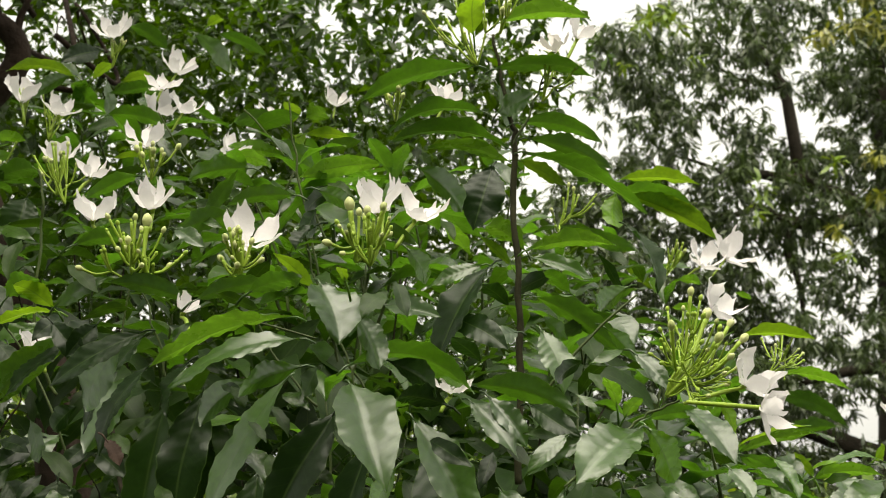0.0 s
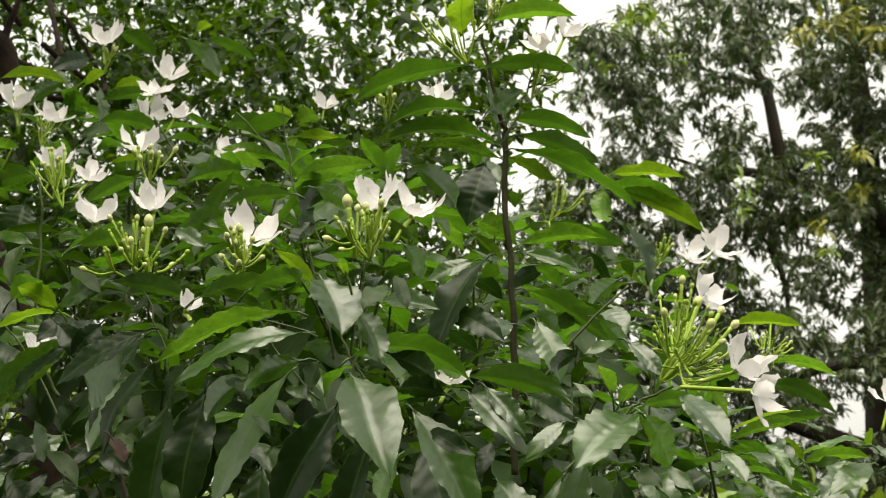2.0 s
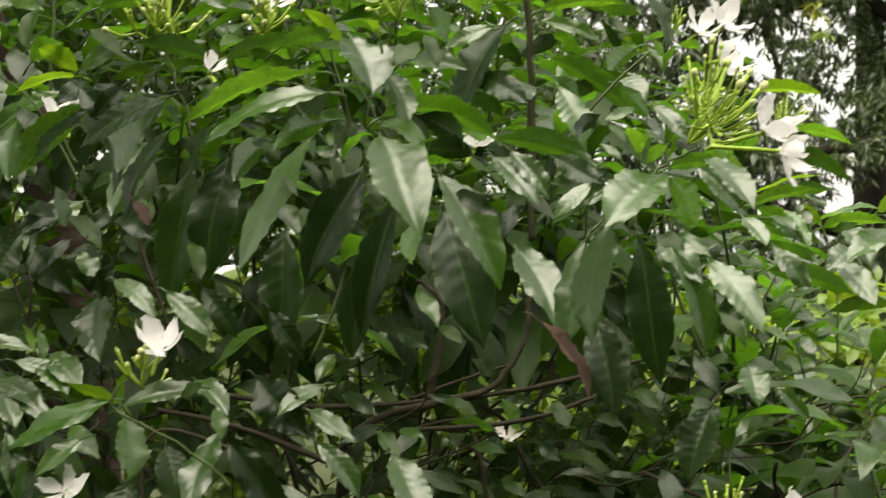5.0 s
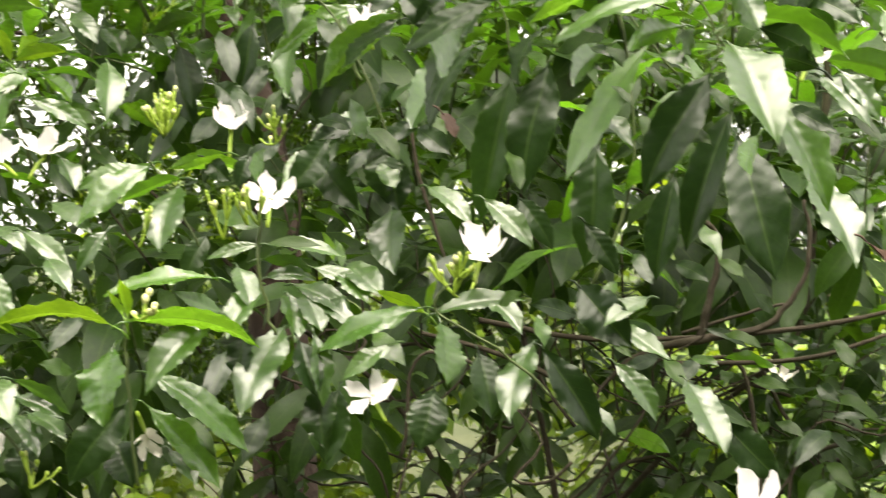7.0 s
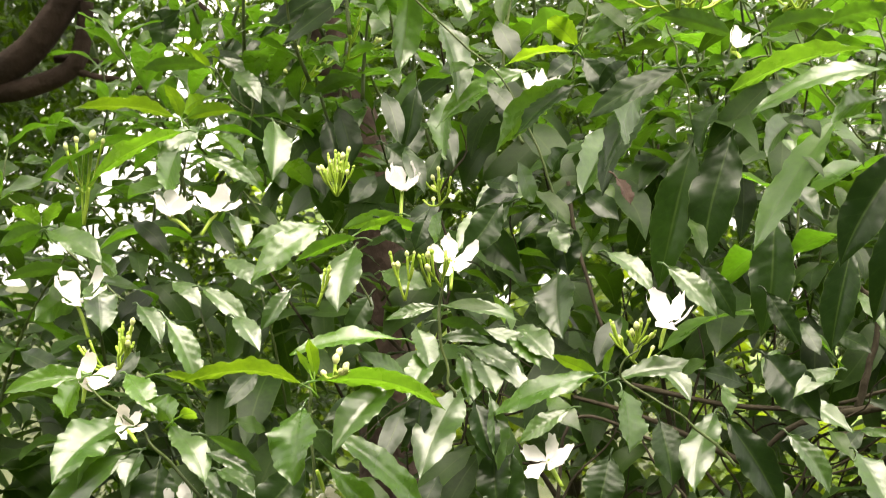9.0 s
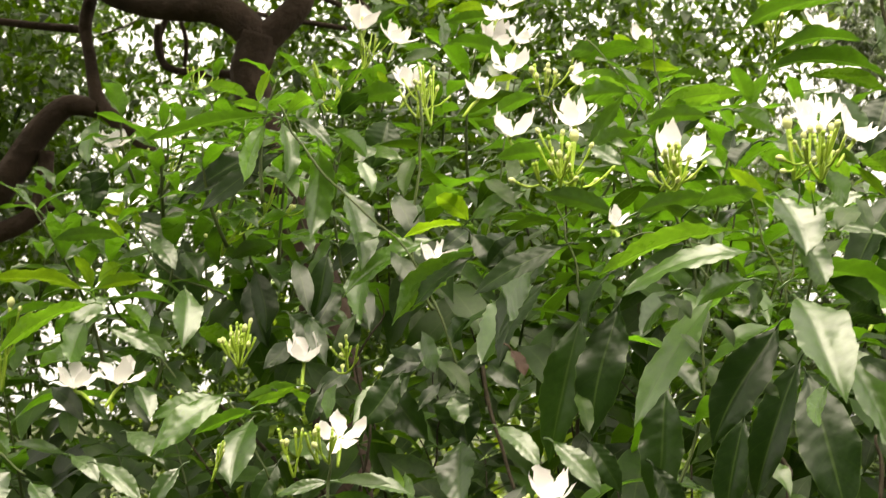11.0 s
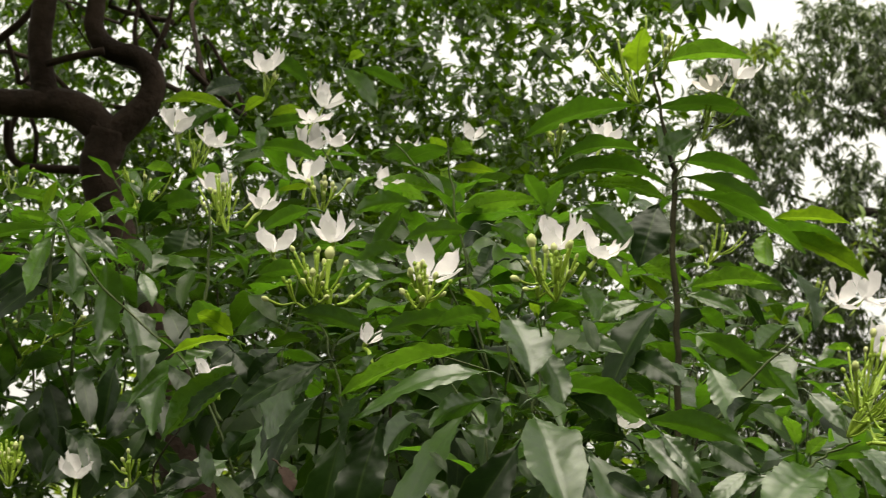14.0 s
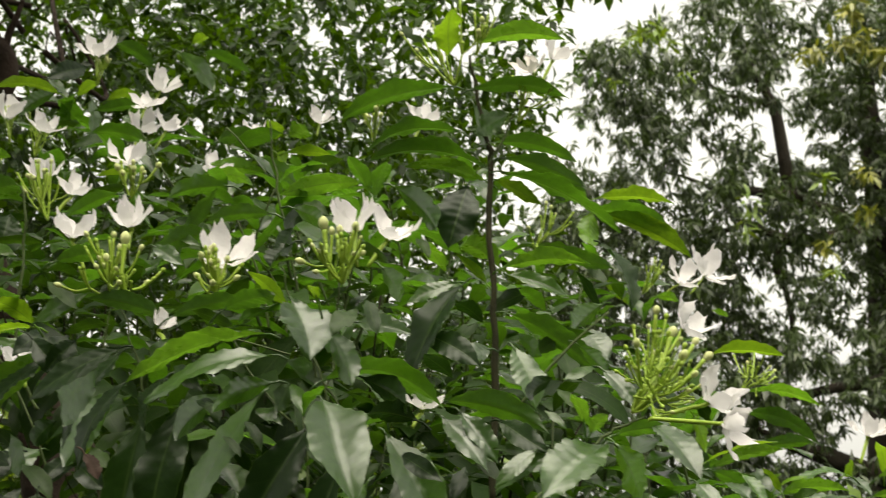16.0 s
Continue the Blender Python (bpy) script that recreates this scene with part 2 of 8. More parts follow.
def blade(base, tip, width, hint=(0, -0.35, 1), bend=0.12, fold=0.22, wave=0.05, n=9, seed=0):
    """One leaf blade as vertices, faces and uvs: folded at the midrib, puckered between the side veins, wavy at the margin, drawn out to a drip tip."""
    rs = random.Random(seed)
    base, tip, hint = np.asarray(base, float), np.asarray(tip, float), np.asarray(hint, float)
    axis = tip - base
    length = np.linalg.norm(axis)
    d = axis / length
    up = unit(hint - d * (hint @ d))
    ctrl = (base + tip) / 2 + up * bend * length - d * 0.02 * length
    ph, fq = rs.uniform(0, 6.28), rs.uniform(9, 14)
    ph2, ruff, veins = rs.uniform(0, 6.28), rs.uniform(0.5, 1.0), rs.uniform(7.5, 9.5)
    tipfall, sway, twist = rs.uniform(-0.02, 0.13), rs.uniform(-0.07, 0.07), rs.uniform(-0.35, 0.35)
    fine = n >= 14
    cols = (0.0, 0.1, 0.24, 0.38, 0.5, 0.62, 0.76, 0.9, 1.0) if fine else (0.0, 0.22, 0.5, 0.78, 1.0) if n >= 8 else (0.0, 0.5, 1.0)
    verts, uvs, faces = [], [], []
    for i in range(n + 1):
        v = i / n
        p = (1 - v) ** 2 * base + 2 * v * (1 - v) * ctrl + v * v * tip
        tg = unit(2 * (1 - v) * (ctrl - base) + 2 * v * (tip - ctrl))
        nn = unit(up - tg * (up @ tg))
        side = np.cross(tg, nn)
        if fine:
            roll = twist * (v - 0.4)
            nn, side = nn * math.cos(roll) + side * math.sin(roll), side * math.cos(roll) - nn * math.sin(roll)
        w = width / 2 * float(np.interp(v, LEAF_V, LEAF_W)) * (1 + 0.04 * math.sin(2.3 * fq * v + ph) + (0.025 * math.sin(5.1 * fq * v) if fine else 0))
        p = p - up * tipfall * length * v ** 3 + np.cross(d, up) * sway * length * math.sin(math.pi * v) * v
        for c in cols:
            s = (c - 0.5) * 2
            lift = fold * abs(s) * w - 0.10 * abs(s) ** 3 * w
            if abs(s) > 0.4:
                lift += wave * width * math.sin(fq * v * (1.0 if s > 0 else 1.1) + ph * (1 if s > 0 else 1.7)) * s * s
            if fine:
                bulge = math.cos(2 * math.pi * veins * (v - 0.17 * abs(s) * (0.6 + 0.4 * abs(s))) + (0.9 if s > 0 else 0) + 0.5 * math.sin(9 * v + ph2))
                lift -= (0.019 + 0.018 * ruff) * width * bulge * min(2.2 * abs(s), 1) * (0.6 + 0.4 * abs(s)) * math.sin(math.pi * v) ** 0.5
                lift += 0.045 * ruff * width * math.sin(fq * 1.7 * v + ph2 * (1 if s > 0 else 2)) * abs(s) ** 3 * math.sin(math.pi * v)
            verts.append(p + side * s * w + nn * lift)
            uvs.append((c, v))
    k = len(cols)
    for i in range(n):
        for j in range(k - 1):
            a = i * k + j
            faces.append((a, a + 1, a + k + 1, a + k))
    return verts, faces, uvs


def mesh_from(name, chunks, mat, smooth=True):
    """One mesh from many (verts, faces, uvs)."""
    vs, us, loops, totals, off = [], [], [], [], 0
    for v, f, u in chunks:
        v = np.asarray(v, np.float32)
        if isinstance(f, np.ndarray):
            loops.append(f.ravel() + off)
            totals.append(np.full(len(f), f.shape[1]))
        else:
            loops.append(np.array([i for q in f for i in q]) + off)
            totals.append(np.array([len(q) for q in f]))
        vs.append(v)
        us.append(np.asarray(u, np.float32))
        off += len(v)
    vs, us, loops, totals = (np.concatenate(a) for a in (vs, us, loops, totals))
    me = bpy.data.meshes.new(name)
    me.vertices.add(len(vs))
    me.vertices.foreach_set("co", vs.ravel())
    me.loops.add(len(loops))
    me.loops.foreach_set("vertex_index", loops.astype(np.int32))
    me.polygons.add(len(totals))
    me.polygons.foreach_set("loop_start", np.r_[0, np.cumsum(totals)[:-1]].astype(np.int32))
    me.uv_layers.new(name="UVMap").data.foreach_set("uv", us[loops].ravel())
    if smooth:
        me.polygons.foreach_set("use_smooth", np.ones(len(totals), dtype=bool))
    me.materials.append(mat)
    me.update(calc_edges=True)
    return me


def tube_geo(pts, radii, sides=7, cap=True):
    """A tapered limb along points, as vertices, faces and uvs."""
    pts = [np.asarray(p, float) for p in pts]
    verts, faces, uvs = [], [], []
    a = np.array((0.31, 0.93, 0.2))
    for i, (p, r) in enumerate(zip(pts, radii)):
        tg = unit(pts[min(i + 1, len(pts) - 1)] - pts[max(i - 1, 0)])
        a = a - tg * (a @ tg)
        a = unit(a) if np.linalg.norm(a) > 0.05 else unit(np.cross(tg, (0.6, 0.1, 0.8)))
        b = np.cross(tg, a)
        for k in range(sides):
            q = 2 * math.pi * k / sides
            verts.append(p + r * (a * math.cos(q) + b * math.sin(q)))
            uvs.append((k / sides, i))
    for i in range(len(pts) - 1):
        for k in range(sides):
            faces.append((i * sides + k, i * sides + (k + 1) % sides, (i + 1) * sides + (k + 1) % sides, (i + 1) * sides + k))
    if cap:
        faces.append(tuple(range(sides - 1, -1, -1)))
        faces.append(tuple((len(pts) - 1) * sides + k for k in range(sides)))
    return verts, faces, uvs


def smooth_path(pts, n=4):
    """Catmull-Rom through the points."""
    pts = [np.asarray(p, float) for p in pts]
    out = []
    for i in range(len(pts) - 1):
        p0, p1, p2, p3 = pts[max(i - 1, 0)], pts[i], pts[i + 1], pts[min(i + 2, len(pts) - 1)]
        for k in range(n):
            t = k / n
            out.append(0.5 * (2 * p1 + (p2 - p0) * t + (2 * p0 - 5 * p1 + 4 * p2 - p3) * t * t + (3 * p1 - p0 - 3 * p2 + p3) * t ** 3))
    return out + [pts[-1]]


def limb_geo(rows, sides=8, n=4):
    """A limb from rows of x, y, z, radius."""
    s = smooth_path(rows, n)
    return tube_geo([r[:3] for r in s], [max(r[3], 0.0005) for r in s], sides)


def put(name, mesh, parent=None, label=""):
    ob = new(name, mesh)
    ob.parent = parent
    return tagged(ob, label) if label else ob


def thing(name, at, label, category, group="", kind=""):
    ob = new(name)
    ob.location = at
    ob.empty_display_size = 0.1
    return tagged(ob, label, category, group, kind)


def part(name, chunks, mat, parent, label="", kind=""):
    """One mesh from chunks in world places, as a part of a thing that stands unturned."""
    root = np.zeros(3)
    p = parent
    while p is not None:
        root += np.array(p.location)
        p = p.parent
    me = mesh_from(name, [(np.asarray(v) - root, f, u) for v, f, u in chunks], mat)
    ob = put(name, me, parent, label)
    return tagged(ob, kind=kind) if kind else ob


# ---- ground ----
def ground_sheet():
    n, size = 60, 800.0
    vs, fs, us = [], [], []
    for j in range(n + 1):
        for i in range(n + 1):
            u, v = i / n * 2 - 1, j / n * 2 - 1
            x, y = size * u * abs(u) ** 1.5, size * v * abs(v) ** 1.5
            vs.append((x, y, 0.04 * noise.noise((x * 0.4, y * 0.4, 0))))
            us.append((x, y))
    for j in range(n):
        for i in range(n):
            a = j * (n + 1) + i
            fs.append((a, a + 1, a + n + 2, a + n + 1))
    tagged(new("ground", mesh_from("ground", [(vs, fs, us)], SOIL)), "bare garden soil with moss and leaf litter", "ground", kind="structure")


ground_sheet()


def plain_wall(name, x0, x1, y0, y1, height, label):
    vs = [(x, y, z) for z in (-0.1, height) for x, y in ((x0, y0), (x1, y0), (x1, y1), (x0, y1))]
    fs = [(0, 3, 2, 1), (4, 5, 6, 7), (0, 1, 5, 4), (1, 2, 6, 5), (2, 3, 7, 6), (3, 0, 4, 7)]
    tagged(new(name, mesh_from(name, [(vs, fs, [(0, 0)] * 8)], BLOCK_DARK, False)), label, "wall", kind="structure")


# unseen wall, added to block low sky light on the shrub's front
plain_wall("wall_south", -9.0, 9.0, -4.4, -4.0, 6.2, "unseen dark wall added to block low sky light")

# ---- the flowering shrub ----
ROOT = np.array((-0.18, 1.75, 0.0))
shrub = thing("shrub", ROOT, "glossy green jasmine shrub with white pinwheel flowers", "shrub")
leaf_count = [0]
FRONT = []


def leaf(base, tip, width, hint=(0, -0.35, 1), bend=0.12, mat=None, fold=0.36, wave=0.055, n=36):
    leaf_count[0] += 1
    base, tip = np.array(base), np.array(tip)
    rs = random.Random(leaf_count[0])
    hang = tip[2] - base[2] < -0.5 * np.linalg.norm(tip - base)
    if hang and mat is LEAF_DARK:  # dark leaves, their shade put into the colour, hang straight down
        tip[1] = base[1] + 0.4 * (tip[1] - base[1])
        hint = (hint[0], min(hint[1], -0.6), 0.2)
    elif abs(tip[2] - base[2]) < 0.4 * np.linalg.norm(tip - base) and bend > 0.12:  # level leaves arch
        bend *= rs.uniform(0.9, 1.8)
    elif hang and hint[1] < 0 and hint[2] < 0.7 and leaf_count[0] % 5 < 3:
        tip[1] = base[1] + 0.6 * (tip[1] - base[1])
        hint = (hint[0] * 1.3, min(hint[1], -0.6), 0.3)
    chunk = blade(base, tip, width, hint, bend, fold * rs.uniform(0.5, 1.6), wave * rs.uniform(0.6, 1.3), n, leaf_count[0])
    d = unit(tip - base)
    FRONT.extend((base * (1 - k) + tip * k) for k in (0.2, 0.5, 0.8))
    up = unit(np.array(hint) - d * (np.array(hint) @ d))
    t0 = unit(d + up * bend * 2)
    stalk = tube_geo([base - t0 * 0.010 - np.array((0, 0, 0.003)), base - t0 * 0.004, base + t0 * 0.004], [0.0009, 0.0008, 0.0005], 5)
    return part("leaf", [chunk, stalk], mat or LEAF, shrub)


SPRIGS = {}
sprig_count = [0]


def sprig(base, tip, width, hint, mat=None):
    """A smaller leaf, kept for the joined foliage of its kind."""
    sprig_count[0] += 1
    # two in three take the green with shade put in
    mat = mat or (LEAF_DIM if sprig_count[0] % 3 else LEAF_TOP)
    base, tip = np.array(base), np.array(tip)
    width *= 0.82
    rows = SPRIGS.setdefault(mat.name, (mat, []))[1]
    rs = random.Random(len(rows) + 7)
    rows.append(blade(base, tip, width, hint, rs.uniform(0.06, 0.18), rs.uniform(0.15, 0.45), rs.uniform(0.06, 0.13), 10, len(rows)))
    FRONT.extend((base * (1 - k) + tip * k) for k in (0.2, 0.5, 0.8))


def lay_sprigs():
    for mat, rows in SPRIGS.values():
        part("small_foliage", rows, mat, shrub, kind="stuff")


def petal_chunk(at, axis, turn, size, cup, rs):
    """A petal: narrow at the throat, broad and ruffled beyond, swept to one side."""
    at, axis = np.asarray(at, float), unit(axis)
    a = unit(np.cross(axis, (0.3, 0.9, 0.2)))
    b = np.cross(axis, a)
    out = a * math.cos(turn) + b * math.sin(turn)
    side = np.cross(axis, out)
    prof = ((0.0, 0.06), (0.14, 0.10), (0.28, 0.17), (0.42, 0.235), (0.56, 0.27), (0.68, 0.265), (0.79, 0.23), (0.88, 0.175), (0.95, 0.115), (1.0, 0.05))
    ph, ph3 = rs.uniform(0, 6), rs.uniform(0, 6)
    curl, lean = rs.uniform(-0.5, 0.7), rs.uniform(0.05, 0.36)
    vs, fs, us = [], [], []
    r = h = last = 0.0
    for v, w in prof:
        # the petal leaves the throat flat and turns up towards its tip
        ang = 0.6 * cup - 0.36 + (0.85 + curl) * v
        r, h, last = r + (v - last) * size * math.cos(ang), h + (v - last) * size * math.sin(ang), v
        for c in (-1, -0.5, 0, 0.5, 1):
            sweep = lean * v * v
            ruf = (0.07 * math.sin(6 * v + ph + 2.2 * c) + 0.04 * math.sin(15 * v + ph3 * c)) * abs(c) * size
            tooth = 0.05 * math.sin(19 * v + 3 * c + ph) * abs(c) ** 3 * v
            p = at + out * r + axis * (h + ruf + 0.12 * size * c * c * v) + side * size * ((w + tooth) * c + sweep)
            vs.append(p)
            us.append((c * 0.5 + 0.5, v))
    for i in range(len(prof) - 1):
        for j in range(4):
            q = i * 5 + j
            fs.append((q, q + 1, q + 6, q + 5))
    return vs, fs, us


def flower(at, axis, size=0.025, cup=0.7, petals=5, mat=None, stalk=0.03, root=None):
    """A pinwheel flower: petals and throat at a place, on a thin tube."""
    rs = random.Random(int(abs(at[0]) * 9973 + abs(at[2]) * 7919))
    at, axis = np.array(at), unit(axis)
    foot = np.array(root) if root is not None else at - axis * stalk
    whole = put("flower", None, shrub)
    whole.location = Vector(at - ROOT)
    t0 = rs.uniform(0, 6.28)
    FRONT.append(at)
    FRONT.append((at + foot) / 2)
    for k in range(petals):
        part("petal", [petal_chunk(at, axis, t0 + k * 2 * math.pi / petals + rs.uniform(-0.12, 0.12), size * rs.uniform(0.95, 1.15), cup + rs.uniform(-0.28, 0.28), rs)], mat or PETAL, whole)
    mid = (foot + at) / 2 + (at - foot) * 0.1
    part("flower_tube", [limb_geo([(*foot, 0.0013), (*mid, 0.0016), (*(at - axis * 0.004), 0.0013), (*at, 0.0022)], 6, 3)], TUBE, whole, "thin pale green flower tube")
    return whole


def bud_chunks(at, axis, fat):
    at, axis = np.array(at), unit(axis)
    head = [(*(at + axis * fat * k), fat * r) for k, r in ((-0.6, 0.4), (0.2, 0.85), (0.9, 1.0), (1.7, 0.75), (2.2, 0.12))]
    return limb_geo(head, 7, 2)


def bud_spray(at, axis, count, spread, length, fat=0.0019):
    """A forked cyme: arms from one foot, each with a few curved stalks that end in buds of several ages."""
    rs = random.Random(int(abs(at[0]) * 5000 + abs(at[2]) * 3000) + count)
    at, axis = np.array(at), unit(axis)
    left = count
    while left > 0:
        few = min(left, rs.randint(2, 4))
        left -= few
        lean = unit(axis + np.array([rs.gauss(0, spread) for _ in range(3)]))
        fork = at + lean * length * rs.uniform(0.3, 0.5)
        chunks = [limb_geo([(*at, 0.0012), (*((at + fork) / 2 - np.array((0, 0, 0.03 * length))), 0.0010), (*fork, 0.0009)], 5, 3)]
        heads = []
        for _ in range(few):
            a = unit(lean + np.array([rs.gauss(0, spread * 0.8) for _ in range(3)]) + np.array((0, 0, 0.25)))
            ln = length * rs.uniform(0.12, 0.7)
            end = fork + a * ln + np.array((0, 0, 0.16 * ln))
            mid = fork + a * ln * 0.5 - np.array((0, 0, 0.06 * ln))
            old = rs.random() < 0.28
            f = fat * (rs.uniform(0.95, 1.3) if old else rs.uniform(0.55, 0.9))
            chunks.append(limb_geo([(*fork, 0.0009), (*mid, 0.0009), (*end, 0.0011)], 5, 3))
            heads.append((bud_chunks(end, unit(end - mid), f), BUD if old or rs.random() < 0.25 else TUBE))
        arm = part("bud_stalk", chunks, TUBE, shrub)
        for head, mat in heads:
            part("flower_bud", [head], mat, arm)


def cyme(foot, heads, forks=5):
    """A loose flower head: curved stalks from a few forks near one foot, each with its bud; heads: x, y, z, radius of the bud."""
    foot = np.array(foot)
    tips = [np.array(h[:3]) for h in heads]
    middle = sum(tips) / len(tips)
    order = sorted(range(len(tips)), key=lambda k: math.atan2(*(tips[k] - foot)[[0, 2]]))
    size = max(1, math.ceil(len(order) / forks))
    for j in range(0, len(order), size):
        group = order[j:j + size]
        goal = sum(tips[k] for k in group) / len(group)
        fork = foot + (goal - foot) * 0.27 + (middle - foot) * 0.26 + np.array((0.0, 0.0, -0.003))
        thick = max(heads[k][3] for k in group)
        chunks = [limb_geo([(*foot, 0.5 * thick), (*((foot + fork) / 2 + (goal - middle) * 0.05), 0.45 * thick), (*fork, 0.45 * thick)], 6, 3)]
        arm_heads = []
        for k in group:
            r = heads[k][3]
            way = tips[k] - fork
            bow = np.array((0.0, 0.0, -0.07 * np.linalg.norm(way)))
            chunks.append(limb_geo([(*fork, 0.34 * r), (*(fork + way * 0.35 + bow * 1.3), 0.38 * r), (*(fork + way * 0.7 + bow * 1.1), 0.46 * r), (*(tips[k] - unit(way) * r * 0.5), 0.55 * r)], 6, 3))
            arm_heads.append((bud_chunks(tips[k], unit(way - bow * 3), r), BUD if r > 0.0016 or k % 4 == 0 else TUBE))
            if len(heads) > 12:  # young buds on short side stalks
                rs = random.Random(31 * k + len(heads))
                for _ in range(2):
                    at = fork + way * rs.uniform(0.15, 0.6) + bow
                    end = at + unit(way + np.array([rs.gauss(0, 0.45) for _ in range(3)]) * np.linalg.norm(way)) * rs.uniform(3.0, 7.0) * thick
                    chunks.append(limb_geo([(*at, 0.24 * thick), (*((at + end) / 2 - np.array((0.0, 0.0, 0.4 * thick))), 0.24 * thick), (*end, 0.28 * thick)], 5, 2))
                    arm_heads.append((bud_chunks(end, unit(end - at), rs.uniform(0.38, 0.6) * thick), TUBE))
        arm = part("bud_stalk", chunks, TUBE, shrub)
        for head, mat in arm_heads:
            part("flower_bud", [head], mat, arm)


for rows in (((-0.20, 1.75, -0.06, 0.040), (-0.24, 1.70, 0.3, 0.034), (-0.19, 1.55, 0.75, 0.028)),
             ((-0.14, 1.80, -0.06, 0.035), (-0.10, 1.72, 0.35, 0.028), (-0.13, 1.62, 0.72, 0.022)),
             ((-0.22, 1.82, -0.06, 0.030), (-0.30, 1.72, 0.3, 0.024), (-0.24, 1.62, 0.68, 0.020))):
    part("trunk", [limb_geo(list(rows), 10)], BARK, shrub)


def stem(rows, mat=None, name="branch", sides=7):
    """A twig through rows of x, y, z, radius, with the small kinks of its nodes."""
    rs = random.Random(len(rows) * 31 + int(abs(rows[0][0]) * 1000))
    fine = smooth_path(rows, 4)
    fine = [np.array((r[0] + rs.gauss(0, 0.0011), r[1] + rs.gauss(0, 0.0011), r[2], max(r[3] * (0.62 if mat is None else 0.85), 0.0006) * rs.uniform(0.94, 1.08))) for r in fine]
    return part(name, [tube_geo([r[:3] for r in (f for f in smooth_path(fine, 2))], [r[3] for r in smooth_path(fine, 2)], sides)], mat or TWIG, shrub)


# leaves that stand out, each from its base to its tip
leaf((0.0274, 1.3500, 1.8738), (0.0286, 1.3084, 1.9036), 0.0266, (-0.49, 0.50, 0.71), 0.14, LEAF_FRESH)
leaf((0.0515, 1.4000, 1.8987), (0.1290, 1.3989, 1.9065), 0.0216, (-0.0559, 0.6344, 0.7817), 0.14, LEAF_LIGHT)
leaf((0.0304, 1.4071, 1.8611), (-0.0692, 1.4116, 1.8299), 0.0290, (-0.25, 0.45, 0.86), 0.14)
leaf((0.0482, 1.4090, 1.8596), (0.1342, 1.4097, 1.8547), 0.0239, (0.0359, 0.4639, 0.9293), 0.14)
leaf((0.0357, 1.4265, 1.8251), (-0.0460, 1.4279, 1.8153), 0.0228, (-0.10, 0.41, 0.91), 0.14)
leaf((0.0594, 1.4280, 1.7930), (-0.0450, 1.4264, 1.8048), 0.0292, (0.10, 0.34, 0.93), 0.14)
leaf((0.0619, 1.4283, 1.7799), (-0.0111, 1.4261, 1.7946), 0.0207, (0.1340, 0.4906, 0.8936), 0.14, LEAF_LIGHT)
leaf((0.0506, 1.4271, 1.8242), (0.0812, 1.3916, 1.8351), 0.0220, (-0.76, -0.65, 0.04), 0.10)
leaf((0.0508, 1.4609, 1.8581), (0.0621, 1.4291, 1.8094), 0.0217, (0.70, 0.66, -0.27), 0.14)
leaf((0.0670, 1.4264, 1.8150), (0.1421, 1.4280, 1.8031), 0.0211, (0.0894, 0.5887, 0.8223), 0.14)
leaf((0.0777, 1.4434, 1.8048), (0.1532, 1.4467, 1.7814), 0.0219, (0.1607, 0.6423, 0.7598), 0.14)
leaf((0.0741, 1.4236, 1.7880), (0.1822, 1.4308, 1.7380), 0.0331, (0.39, 0.28, 0.88), 0.14)
leaf((0.0704, 1.4500, 1.7856), (0.1107, 1.4401, 1.7618), 0.0164, (0.4283, 0.6423, 0.6171), 0.14, LEAF_FRESH)
leaf((0.1742, 1.5722, 1.7912), (0.2496, 1.5729, 1.7869), 0.0209, (0.0343, 0.5355, 0.8883), 0.14, LEAF_FRESH)
leaf((0.1839, 1.6118, 1.7832), (0.2723, 1.6182, 1.7372), 0.0277, (0.2383, 0.6120, 0.7608), 0.14, LEAF_FRESH)
leaf((0.1747, 1.6290, 1.7879), (0.1711, 1.6011, 1.7460), 0.0260, (-0.46, 0.76, -0.47), 0.14, LEAF_FRESH)
leaf((0.1675, 1.6143, 1.7836), (0.2525, 1.6157, 1.7742), 0.0237, (0.09, 0.45, 0.89), 0.14)
leaf((0.0422, 1.3200, 1.7551), (0.0257, 1.2831, 1.7019), 0.0357, (-0.04, -0.81, 0.58), 0.10, LEAF_DARK)
leaf((-0.0191, 1.3036, 1.7519), (0.0237, 1.2661, 1.7099), 0.0238, (0.75, 0.64, 0.19), 0.14)
leaf((0.0749, 1.4711, 1.7087), (0.0384, 1.4289, 1.7277), 0.0250, (-0.14, 0.51, 0.85), 0.14, LEAF_LIGHT)
leaf((0.0748, 1.4005, 1.6987), (0.1487, 1.3995, 1.7064), 0.0206, (-0.07, 0.67, 0.74), 0.14, LEAF_LIGHT)
leaf((0.0623, 1.4518, 1.6908), (0.0348, 1.4482, 1.7166), 0.0105, (0.37, 0.78, 0.51), 0.14, LEAF_FRESH)
leaf((0.0844, 1.5348, 1.7107), (0.1436, 1.5376, 1.6913), 0.0173, (0.19, -0.87, 0.46), 0.10)
leaf((0.1704, 1.5047, 1.7355), (0.2008, 1.4533, 1.6743), 0.0316, (0.82, 0.57, -0.07), 0.14, LEAF_DARK)
leaf((0.2385, 2.1729, 1.7900), (0.2850, 2.1778, 1.7551), 0.0193, (0.35, 0.75, 0.57), 0.14, LEAF_FRESH)
leaf((0.1673, 1.4669, 1.6744), (0.1316, 1.4330, 1.6437), 0.0248, (-0.73, 0.68, 0.09), 0.14, LEAF_LIGHT)
